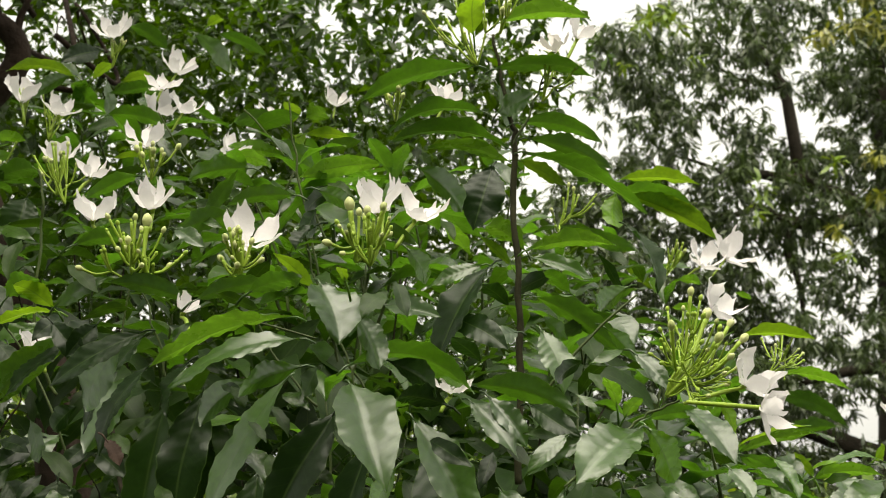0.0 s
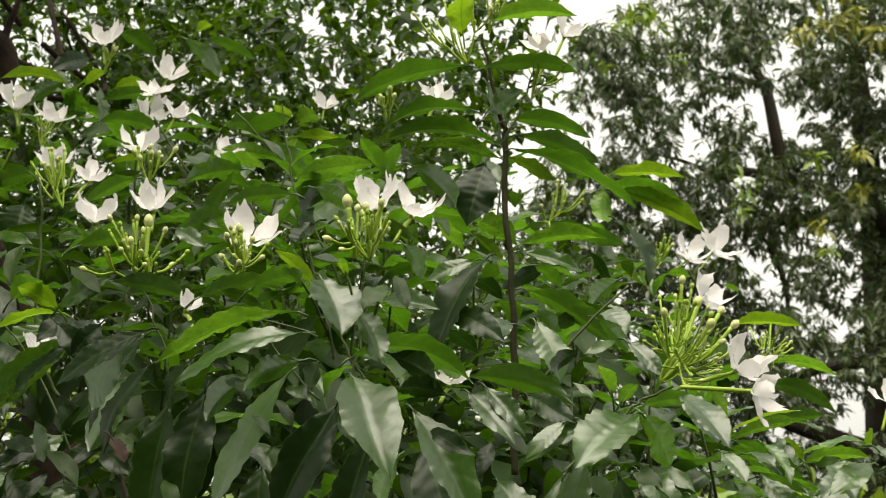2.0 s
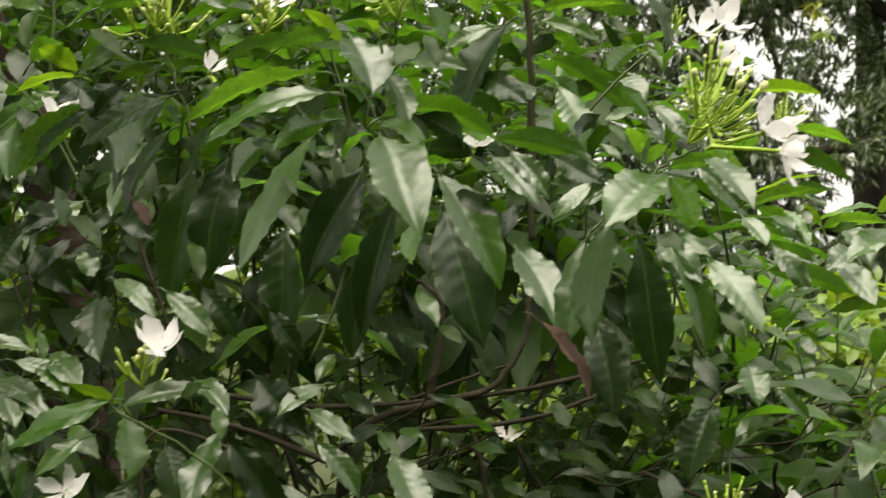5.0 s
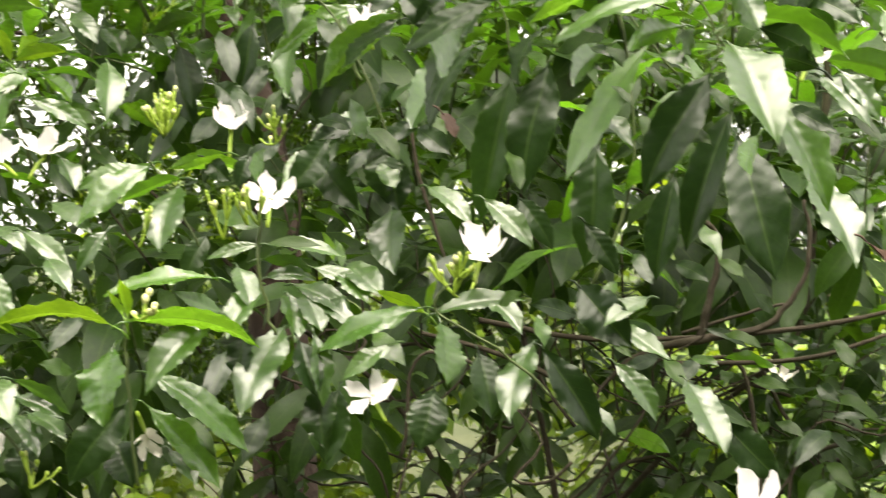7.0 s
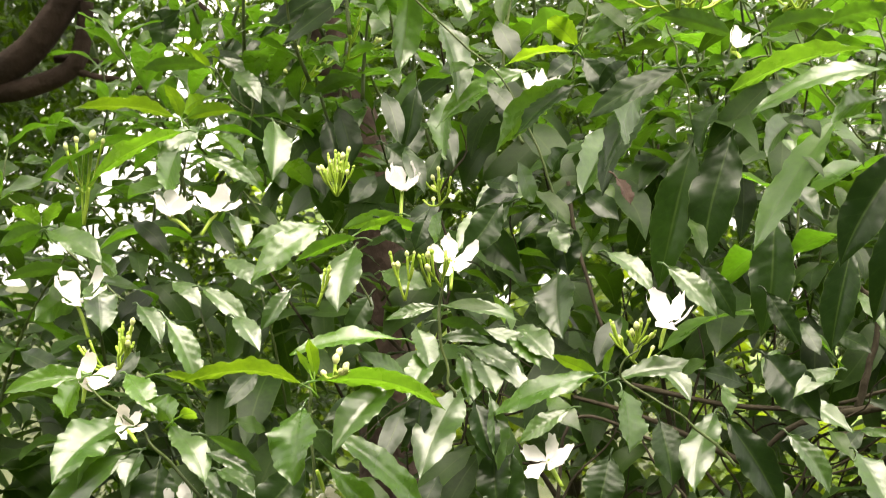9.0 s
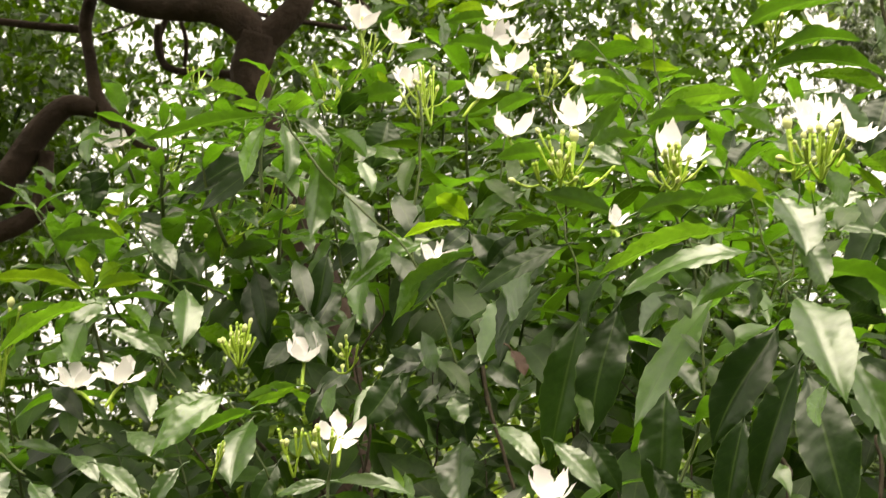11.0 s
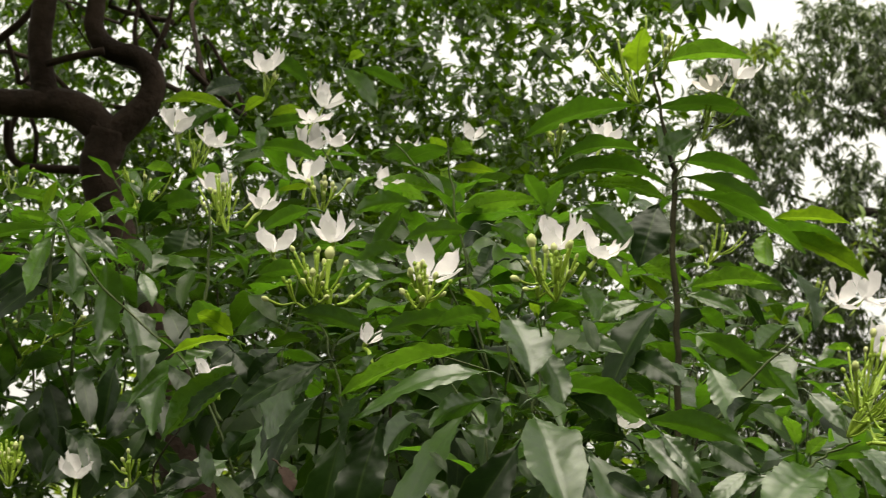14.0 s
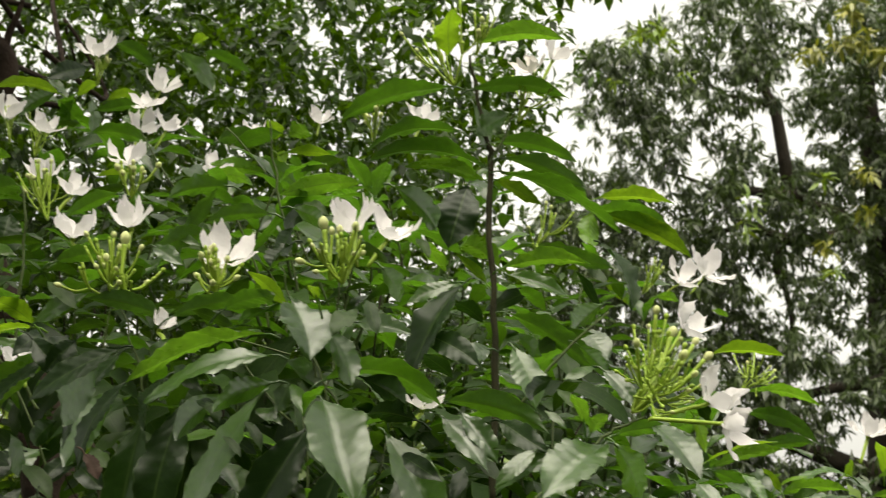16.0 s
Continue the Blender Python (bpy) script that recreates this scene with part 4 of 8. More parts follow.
leaf((-0.3326, 1.2784, 1.4142), (-0.3028, 1.2447, 1.3861), 0.0242, (0.16, -0.55, 0.82), 0.10)
leaf((-0.3748, 1.1699, 1.3984), (-0.3900, 1.1307, 1.3620), 0.0207, (-0.00, -0.68, 0.73), 0.10)
leaf((-0.3793, 1.2020, 1.4178), (-0.3391, 1.2022, 1.4111), 0.0123, (0.07, 0.89, 0.46), 0.14)
leaf((-0.3593, 1.1881, 1.3681), (-0.3786, 1.1231, 1.3122), 0.0333, (-0.05, -0.64, 0.76), 0.10)
leaf((-0.3481, 1.1893, 1.3595), (-0.3307, 1.1488, 1.3192), 0.0225, (0.27, -0.62, 0.74), 0.10, LEAF_DARK)
leaf((-0.3326, 1.1955, 1.3253), (-0.3256, 1.1518, 1.2825), 0.0261, (-0.06, -0.70, 0.71), 0.10, LEAF_DARK)
leaf((-0.1276, 1.1069, 1.5703), (-0.1561, 1.0684, 1.5371), 0.0196, (-0.82, 0.57, 0.04), 0.14)
leaf((-0.0875, 1.0385, 1.5735), (-0.1223, 1.0022, 1.5526), 0.0184, (-0.77, 0.57, 0.29), 0.14)
leaf((-0.0135, 1.1444, 1.5798), (0.0161, 1.1146, 1.5662), 0.0170, (0.74, 0.56, 0.38), 0.14)
leaf((-0.1898, 1.1654, 1.4675), (-0.1639, 1.1393, 1.4309), 0.0173, (-0.00, -0.81, 0.58), 0.10, LEAF_DARK)
leaf((-0.1417, 1.1726, 1.4502), (-0.1168, 1.1463, 1.4138), 0.0174, (-0.03, -0.82, 0.57), 0.10, LEAF_DARK)
leaf((-0.0998, 1.0989, 1.3998), (-0.1296, 1.0763, 1.3827), 0.0144, (0.12, -0.70, 0.71), 0.10)
leaf((-0.2159, 1.3173, 1.3912), (-0.1858, 1.2827, 1.3656), 0.0210, (0.04, -0.57, 0.82), 0.10)
leaf((-0.6179, 1.3250, 1.5739), (-0.7039, 1.3163, 1.5852), 0.0242, (0.07, 0.44, 0.89), 0.14, LEAF_FRESH)
leaf((-0.6286, 1.3732, 1.5791), (-0.6404, 1.3544, 1.6084), 0.0134, (0.13, 0.81, 0.57), 0.14, LEAF_FRESH)
leaf((-0.6252, 1.3698, 1.5798), (-0.5811, 1.3741, 1.5908), 0.0151, (-0.23, 0.75, 0.62), 0.14, LEAF_FRESH)
leaf((-0.6082, 1.3087, 1.5630), (-0.6887, 1.3013, 1.5198), 0.0254, (-0.47, 0.35, 0.81), 0.14, LEAF_LIGHT)
leaf((-0.6065, 1.3474, 1.5697), (-0.6302, 1.3089, 1.5444), 0.0203, (0.34, -0.65, 0.68), 0.10)
leaf((-0.5948, 1.3503, 1.5662), (-0.5598, 1.3263, 1.5413), 0.0155, (0.62, 0.78, 0.12), 0.14, LEAF_LIGHT)
leaf((-0.6155, 1.3210, 1.5499), (-0.6167, 1.2874, 1.5115), 0.0264, (-0.81, 0.45, -0.37), 0.14)
leaf((-0.5957, 1.3198, 1.5440), (-0.5450, 1.3251, 1.5202), 0.0161, (0.31, -0.83, 0.47), 0.10)
leaf((-0.5611, 1.4311, 1.5869), (-0.5467, 1.3890, 1.5348), 0.0283, (0.58, -0.55, 0.60), 0.10)
leaf((-0.6213, 1.4331, 1.6313), (-0.6371, 1.4207, 1.6482), 0.0096, (0.04, 0.79, 0.61), 0.14, LEAF_FRESH)
leaf((-0.6545, 1.5777, 1.6549), (-0.6533, 1.5635, 1.6773), 0.0096, (0.30, 0.81, 0.50), 0.14, LEAF_FRESH)
leaf((-0.6156, 1.4004, 1.6297), (-0.6740, 1.3946, 1.6268), 0.0163, (-0.11, 0.75, 0.66), 0.14)
leaf((-0.6491, 1.5636, 1.6619), (-0.6063, 1.5681, 1.6429), 0.0143, (0.28, -0.86, 0.42), 0.10)
leaf((-0.6141, 1.4958, 1.6398), (-0.5815, 1.4669, 1.6107), 0.0208, (0.07, -0.67, 0.74), 0.10)
leaf((-0.5963, 1.6192, 1.6402), (-0.5552, 1.6230, 1.6605), 0.0128, (-0.39, 0.62, 0.68), 0.14, LEAF_FRESH)
leaf((-0.5900, 1.6208, 1.6464), (-0.5519, 1.6248, 1.6357), 0.0128, (0.08, 0.81, 0.58), 0.14)
leaf((-0.5968, 1.5525, 1.6333), (-0.5738, 1.5287, 1.6070), 0.0234, (0.18, -0.65, 0.74), 0.10)
leaf((-0.4849, 1.2894, 1.4907), (-0.5349, 1.2549, 1.4421), 0.0271, (0.03, -0.83, 0.56), 0.10, LEAF_LIGHT)
leaf((-0.4488, 1.2302, 1.4717), (-0.4526, 1.1845, 1.4220), 0.0322, (-0.28, -0.70, 0.66), 0.10)
leaf((-0.4453, 1.2283, 1.4779), (-0.4951, 1.2236, 1.4572), 0.0150, (-0.36, 0.57, 0.74), 0.14)
leaf((-0.4484, 1.2332, 1.4814), (-0.3955, 1.2384, 1.4884), 0.0149, (-0.16, 0.66, 0.74), 0.40, LEAF_LIGHT)
leaf((-0.4318, 1.2452, 1.4933), (-0.4117, 1.2262, 1.4767), 0.0164, (-0.23, -0.77, 0.60), 0.10, LEAF_DARK)
leaf((-0.6331, 1.1697, 1.4341), (-0.6144, 1.1384, 1.3984), 0.0284, (0.55, -0.46, 0.70), 0.10)
leaf((-0.6804, 1.1873, 1.4740), (-0.7093, 1.1731, 1.4576), 0.0131, (-0.59, 0.67, 0.45), 0.14)
leaf((-0.6883, 1.2099, 1.4727), (-0.6698, 1.1893, 1.4934), 0.0126, (-0.38, 0.46, 0.80), 0.14, LEAF_LIGHT)
leaf((-0.6906, 1.2096, 1.4748), (-0.7040, 1.1821, 1.4906), 0.0163, (-0.31, 0.58, 0.75), 0.14, LEAF_LIGHT)
leaf((-0.6790, 1.1899, 1.4721), (-0.6229, 1.1541, 1.4483), 0.0217, (-0.10, -0.66, 0.75), 0.10)
leaf((-0.6477, 1.1628, 1.4433), (-0.6979, 1.1579, 1.4333), 0.0143, (-0.20, 0.70, 0.68), 0.14)
leaf((-0.6364, 1.1738, 1.4550), (-0.6119, 1.1554, 1.4406), 0.0143, (0.61, 0.79, 0.03), 0.14, LEAF_LIGHT)
leaf((-0.6360, 1.1787, 1.4333), (-0.6622, 1.1300, 1.4043), 0.0271, (-0.90, 0.41, 0.12), 0.14)
leaf((-0.5539, 1.0813, 1.4129), (-0.5243, 1.0602, 1.3667), 0.0197, (0.48, -0.64, 0.60), 0.10)
leaf((-0.5960, 1.1601, 1.4190), (-0.5702, 1.1336, 1.3926), 0.0176, (0.27, -0.53, 0.80), 0.10)
leaf((-0.5955, 1.2480, 1.4374), (-0.5664, 1.2260, 1.4217), 0.0151, (-0.05, -0.62, 0.78), 0.10)
leaf((-0.5583, 1.1952, 1.4338), (-0.5172, 1.1800, 1.4079), 0.0167, (0.15, -0.73, 0.67), 0.10)
leaf((-0.5084, 1.0934, 1.4151), (-0.4841, 1.0701, 1.3943), 0.0165, (0.14, -0.58, 0.81), 0.10)
leaf((-0.5643, 1.2870, 1.4579), (-0.5241, 1.2564, 1.4373), 0.0178, (-0.10, -0.64, 0.76), 0.10)
leaf((-0.4772, 1.1341, 1.4359), (-0.4963, 1.1158, 1.4070), 0.0137, (-0.07, -0.82, 0.56), 0.10)
leaf((-0.4478, 1.0511, 1.3720), (-0.5302, 1.0429, 1.3754), 0.0230, (-0.01, 0.50, 0.87), 0.20, LEAF_FRESH)
leaf((-0.4471, 1.0755, 1.3748), (-0.3579, 1.0845, 1.3632), 0.0251, (0.04, 0.60, 0.80), 0.20, LEAF_LIGHT)
leaf((-0.4487, 1.0835, 1.3767), (-0.4518, 1.0723, 1.4035), 0.0098, (0.30, 0.87, 0.40), 0.14, LEAF_FRESH)
leaf((-0.4501, 1.0785, 1.3783), (-0.4608, 1.0772, 1.3953), 0.0056, (0.28, 0.93, 0.25), 0.14, LEAF_FRESH)
leaf((-0.4497, 1.0532, 1.3584), (-0.4508, 1.0065, 1.3117), 0.0376, (-0.29, -0.67, 0.68), 0.10, LEAF_LIGHT)
leaf((-0.3930, 1.1066, 1.3780), (-0.4318, 1.0619, 1.3334), 0.0263, (0.01, -0.71, 0.71), 0.10)
leaf((-0.4427, 1.1235, 1.3366), (-0.3693, 1.1315, 1.2879), 0.0245, (0.46, -0.67, 0.59), 0.10, LEAF_LIGHT)
leaf((-0.5991, 1.0748, 1.3706), (-0.6614, 1.0688, 1.3575), 0.0177, (-0.03, -0.85, 0.52), 0.10, LEAF_LIGHT)
leaf((-0.6034, 1.0641, 1.3685), (-0.6091, 1.0364, 1.3439), 0.0207, (-0.88, 0.40, -0.25), 0.14, LEAF_LIGHT)
leaf((-0.5762, 1.0745, 1.3726), (-0.5462, 1.0477, 1.3497), 0.0209, (0.16, -0.53, 0.83), 0.10, LEAF_LIGHT)
leaf((-0.5443, 1.0443, 1.3753), (-0.5118, 1.0477, 1.3642), 0.0096, (0.16, 0.70, 0.69), 0.14, LEAF_FRESH)
leaf((-0.5765, 1.0675, 1.3430), (-0.6024, 1.0101, 1.3059), 0.0339, (0.18, -0.59, 0.79), 0.10, LEAF_LIGHT)
leaf((-0.5618, 1.0428, 1.3230), (-0.6291, 1.0369, 1.2712), 0.0236, (-0.22, -0.90, 0.39), 0.10)
leaf((-0.5664, 1.0406, 1.3370), (-0.5966, 1.0382, 1.2998), 0.0133, (-0.54, 0.74, 0.39), 0.14)
leaf((-0.5559, 1.0535, 1.3563), (-0.5309, 1.0348, 1.3446), 0.0212, (0.61, 0.79, 0.04), 0.14, LEAF_LIGHT)
leaf((-0.5285, 1.0361, 1.3484), (-0.5132, 1.0259, 1.3528), 0.0107, (0.30, 0.71, 0.63), 0.14, LEAF_FRESH)
leaf((-0.5368, 1.0469, 1.3427), (-0.5022, 1.0113, 1.3110), 0.0221, (0.24, -0.51, 0.83), 0.10)
leaf((-0.5571, 1.0506, 1.3226), (-0.5602, 1.0287, 1.3029), 0.0173, (-0.11, -0.66, 0.75), 0.10)
leaf((-0.5499, 1.0730, 1.3135), (-0.5469, 1.0213, 1.2636), 0.0341, (0.07, -0.69, 0.72), 0.10, LEAF_DARK)
leaf((-0.5181, 1.0587, 1.3129), (-0.4915, 1.0325, 1.2912), 0.0160, (0.19, -0.51, 0.84), 0.10)
leaf((-0.5054, 1.0538, 1.3141), (-0.4733, 1.0291, 1.3007), 0.0146, (-0.09, -0.56, 0.83), 0.10)
leaf((-0.5166, 1.0788, 1.2919), (-0.5127, 1.0482, 1.2620), 0.0228, (-0.01, -0.70, 0.71), 0.10, LEAF_DARK)
leaf((-0.4620, 1.1339, 1.3132), (-0.4945, 1.0817, 1.2584), 0.0303, (0.21, -0.77, 0.60), 0.10, LEAF_DARK)
leaf((-0.4727, 1.1498, 1.2868), (-0.4553, 1.1180, 1.2558), 0.0296, (0.16, -0.64, 0.75), 0.10, LEAF_DARK)
leaf((-0.5053, 1.0178, 1.3392), (-0.4660, 1.0219, 1.3186), 0.0123, (0.16, 0.86, 0.48), 0.14)
leaf((-0.5076, 1.0295, 1.3272), (-0.4724, 1.0212, 1.3161), 0.0125, (0.05, -0.73, 0.69), 0.10)
leaf((-0.4465, 1.1330, 1.3141), (-0.3904, 1.1394, 1.2569), 0.0223, (0.52, -0.73, 0.43), 0.10, LEAF_LIGHT)
leaf((-0.4315, 1.1452, 1.2817), (-0.4070, 1.1246, 1.2595), 0.0137, (0.20, -0.60, 0.78), 0.10)
leaf((-0.3772, 1.1773, 1.4289), (-0.4154, 1.1737, 1.4180), 0.0111, (-0.07, -0.85, 0.53), 0.10)
leaf((-0.3750, 1.2033, 1.4292), (-0.3183, 1.2090, 1.4218), 0.0159, (0.16, -0.62, 0.76), 0.10)
leaf((-0.3939, 1.1032, 1.4052), (-0.4690, 1.0959, 1.3914), 0.0213, (-0.11, -0.50, 0.86), 0.10, LEAF_LIGHT)
leaf((-0.3916, 1.1720, 1.4126), (-0.3766, 1.1462, 1.3853), 0.0196, (0.33, -0.59, 0.74), 0.10)
leaf((-0.3769, 1.2015, 1.4038), (-0.3383, 1.2053, 1.4040), 0.0123, (0.08, -0.84, 0.54), 0.30)
leaf((-0.3507, 1.2281, 1.3927), (-0.3327, 1.2002, 1.3650), 0.0233, (0.24, -0.60, 0.76), 0.10)
leaf((-0.3426, 1.2345, 1.3929), (-0.3071, 1.2030, 1.3712), 0.0183, (-0.10, -0.64, 0.76), 0.10)
leaf((-0.3247, 1.2788, 1.4151), (-0.2930, 1.2471, 1.3917), 0.0242, (-0.07, -0.64, 0.77), 0.10)
leaf((-0.3392, 1.2537, 1.5109), (-0.3663, 1.2066, 1.4702), 0.0259, (0.29, -0.72, 0.64), 0.10, LEAF_DARK)
leaf((-0.3007, 1.3105, 1.5027), (-0.2865, 1.2720, 1.4586), 0.0309, (0.07, -0.74, 0.67), 0.10, LEAF_DARK)
leaf((-0.3228, 1.4087, 1.5407), (-0.3549, 1.3679, 1.5151), 0.0266, (0.25, -0.65, 0.72), 0.10)
leaf((-0.3918, 1.1207, 1.3806), (-0.4210, 1.0990, 1.3954), 0.0134, (0.67, -0.66, 0.35), 0.10)
leaf((-0.3836, 1.1603, 1.3634), (-0.3827, 1.1313, 1.3331), 0.0207, (-0.11, -0.72, 0.69), 0.10, LEAF_DARK)
leaf((-0.3567, 1.1802, 1.3597), (-0.3754, 1.1439, 1.3165), 0.0210, (-0.21, -0.70, 0.68), 0.10)
leaf((-0.3367, 1.1872, 1.3646), (-0.3246, 1.1674, 1.3133), 0.0198, (0.52, -0.75, 0.41), 0.10)
leaf((-0.3189, 1.2006, 1.3230), (-0.3251, 1.1473, 1.2711), 0.0317, (-0.10, -0.69, 0.72), 0.10, LEAF_DARK)
leaf((-0.4462, 1.3662, 1.4553), (-0.4032, 1.3338, 1.4425), 0.0244, (-0.31, -0.68, 0.67), 0.10)
leaf((-0.5487, 1.6264, 1.6119), (-0.5192, 1.5736, 1.5458), 0.0290, (0.15, -0.74, 0.66), 0.10, LEAF_DARK)
leaf((-0.4430, 1.5004, 1.6485), (-0.4604, 1.4996, 1.5739), 0.0226, (-0.38, -0.92, 0.10), 0.10)
leaf((-0.3714, 1.4230, 1.5050), (-0.3318, 1.3769, 1.4609), 0.0294, (-0.19, -0.76, 0.63), 0.10, LEAF_DARK)
leaf((-0.4556, 1.3706, 1.4357), (-0.4711, 1.3294, 1.3971), 0.0204, (0.21, -0.71, 0.67), 0.10, LEAF_DARK)
leaf((-0.4112, 1.3764, 1.6748), (-0.3835, 1.3277, 1.6042), 0.0332, (0.51, -0.60, 0.62), 0.10)
leaf((-0.4896, 1.4330, 1.7478), (-0.6076, 1.4248, 1.7197), 0.0215, (-0.24, 0.39, 0.89), 0.14)
leaf((-0.4943, 1.4368, 1.7538), (-0.5276, 1.4323, 1.7610), 0.0116, (0.0138, 0.6917, 0.7238), 0.14, LEAF_LIGHT)
leaf((-0.5044, 1.4365, 1.7609), (-0.4937, 1.4331, 1.7923), 0.0107, (-0.70, 0.65, 0.31), 0.14, LEAF_FRESH)
leaf((-0.4783, 1.4365, 1.7493), (-0.4444, 1.4121, 1.7553), 0.0177, (0.1971, 0.4631, 0.8913), 0.50, LEAF_LIGHT)
leaf((-0.4828, 1.4395, 1.7450), (-0.4659, 1.4018, 1.6871), 0.0226, (0.61, -0.57, 0.55), 0.10)
leaf((-0.4678, 1.4382, 1.7485), (-0.4325, 1.4286, 1.7202), 0.0151, (0.21, -0.82, 0.54), 0.10)
leaf((-0.4974, 1.4400, 1.7434), (-0.5032, 1.3937, 1.6803), 0.0207, (-0.83, 0.48, -0.28), 0.14, LEAF_LIGHT)
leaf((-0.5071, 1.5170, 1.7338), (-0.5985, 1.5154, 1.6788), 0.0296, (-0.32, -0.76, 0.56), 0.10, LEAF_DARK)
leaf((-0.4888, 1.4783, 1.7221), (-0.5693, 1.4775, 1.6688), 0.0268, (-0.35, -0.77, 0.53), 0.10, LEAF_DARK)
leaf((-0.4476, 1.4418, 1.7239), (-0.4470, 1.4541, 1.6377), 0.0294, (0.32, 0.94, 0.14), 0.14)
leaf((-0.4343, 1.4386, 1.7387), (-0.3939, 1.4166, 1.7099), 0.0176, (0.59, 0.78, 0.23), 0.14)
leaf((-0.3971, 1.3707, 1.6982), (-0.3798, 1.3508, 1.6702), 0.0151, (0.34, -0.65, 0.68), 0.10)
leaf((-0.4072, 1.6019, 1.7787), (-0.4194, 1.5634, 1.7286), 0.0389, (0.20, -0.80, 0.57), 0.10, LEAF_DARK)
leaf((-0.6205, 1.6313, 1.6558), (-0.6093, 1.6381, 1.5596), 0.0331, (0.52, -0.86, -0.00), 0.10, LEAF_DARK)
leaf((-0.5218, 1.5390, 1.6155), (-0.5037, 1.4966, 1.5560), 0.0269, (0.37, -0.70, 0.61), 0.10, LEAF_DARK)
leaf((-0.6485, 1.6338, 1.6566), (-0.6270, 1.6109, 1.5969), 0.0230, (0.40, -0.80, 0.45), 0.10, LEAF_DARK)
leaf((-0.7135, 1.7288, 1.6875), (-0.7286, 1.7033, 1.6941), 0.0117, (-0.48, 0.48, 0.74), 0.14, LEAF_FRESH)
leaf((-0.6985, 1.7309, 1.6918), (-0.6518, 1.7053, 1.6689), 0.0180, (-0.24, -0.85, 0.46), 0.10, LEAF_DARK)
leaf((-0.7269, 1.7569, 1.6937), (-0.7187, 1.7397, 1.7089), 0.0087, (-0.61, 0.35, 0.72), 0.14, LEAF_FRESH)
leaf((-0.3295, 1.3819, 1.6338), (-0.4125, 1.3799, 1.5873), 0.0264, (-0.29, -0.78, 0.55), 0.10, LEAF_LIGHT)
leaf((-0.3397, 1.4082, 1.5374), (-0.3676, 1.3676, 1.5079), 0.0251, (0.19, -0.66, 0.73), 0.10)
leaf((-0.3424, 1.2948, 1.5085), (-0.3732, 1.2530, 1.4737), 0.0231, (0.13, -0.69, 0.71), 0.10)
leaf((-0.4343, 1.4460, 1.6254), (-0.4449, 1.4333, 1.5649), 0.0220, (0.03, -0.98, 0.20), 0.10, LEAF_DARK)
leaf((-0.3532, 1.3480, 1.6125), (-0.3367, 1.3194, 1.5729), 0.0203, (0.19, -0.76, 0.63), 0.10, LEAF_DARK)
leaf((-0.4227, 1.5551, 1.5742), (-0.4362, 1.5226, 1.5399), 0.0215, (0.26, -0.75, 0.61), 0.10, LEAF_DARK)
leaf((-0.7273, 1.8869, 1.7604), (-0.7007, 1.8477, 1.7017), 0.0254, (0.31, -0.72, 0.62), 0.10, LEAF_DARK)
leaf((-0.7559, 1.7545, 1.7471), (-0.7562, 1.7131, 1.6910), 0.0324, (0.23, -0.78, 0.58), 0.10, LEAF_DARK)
leaf((-0.5412, 1.5073, 1.6220), (-0.4912, 1.4809, 1.6368), 0.0184, (0.12, 0.65, 0.75), 0.14)
leaf((-0.2814, 1.1889, 1.6170), (-0.2514, 1.1642, 1.5821), 0.0179, (-0.06, -0.84, 0.54), 0.10, LEAF_DARK)
leaf((-0.4467, 1.6194, 1.7977), (-0.3929, 1.5806, 1.8028), 0.0247, (0.32, 0.54, 0.78), 0.14)
leaf((-0.6404, 1.5420, 1.6005), (-0.6124, 1.5158, 1.5667), 0.0188, (0.51, 0.83, -0.22), 0.14, LEAF_LIGHT)
leaf((-0.6313, 1.4654, 1.6108), (-0.6471, 1.4383, 1.5925), 0.0180, (-0.90, 0.39, 0.19), 0.14, LEAF_FRESH)
leaf((-0.3212, 1.2156, 1.6362), (-0.2913, 1.1881, 1.6507), 0.0199, (0.08, 0.53, 0.84), 0.14)
leaf((-0.4461, 1.3405, 1.5617), (-0.4088, 1.3116, 1.5334), 0.0218, (-0.15, -0.78, 0.60), 0.10, LEAF_DARK)
leaf((-0.5459, 1.5614, 1.5380), (-0.5686, 1.5200, 1.5574), 0.0235, (-0.36, 0.55, 0.75), 0.14, LEAF_LIGHT)
leaf((-0.4235, 1.2830, 1.5004), (-0.4684, 1.2802, 1.4876), 0.0130, (-0.21, 0.81, 0.55), 0.14, LEAF_LIGHT)
leaf((-0.4976, 1.3152, 1.4891), (-0.5499, 1.3032, 1.4712), 0.0200, (0.03, -0.87, 0.49), 0.10, LEAF_LIGHT)
leaf((-0.3934, 1.2159, 1.4963), (-0.3993, 1.1926, 1.4709), 0.0146, (0.19, -0.75, 0.64), 0.10, LEAF_DARK)
leaf((-0.5705, 1.3298, 1.4961), (-0.5515, 1.3084, 1.4688), 0.0202, (0.47, -0.50, 0.72), 0.10)
leaf((0.3227, 1.6795, 1.4696), (0.4152, 1.6775, 1.4426), 0.0268, (0.17, 0.83, 0.53), 0.14)
leaf((0.4286, 1.7204, 1.4921), (0.3896, 1.6888, 1.4668), 0.0276, (-0.01, -0.62, 0.79), 0.10)
leaf((0.4820, 1.7584, 1.5026), (0.5804, 1.7531, 1.5016), 0.0274, (0.04, 0.65, 0.76), 0.14, LEAF_LIGHT)
leaf((0.4142, 1.7412, 1.4778), (0.4405, 1.6871, 1.4297), 0.0309, (-0.05, -0.68, 0.73), 0.10)
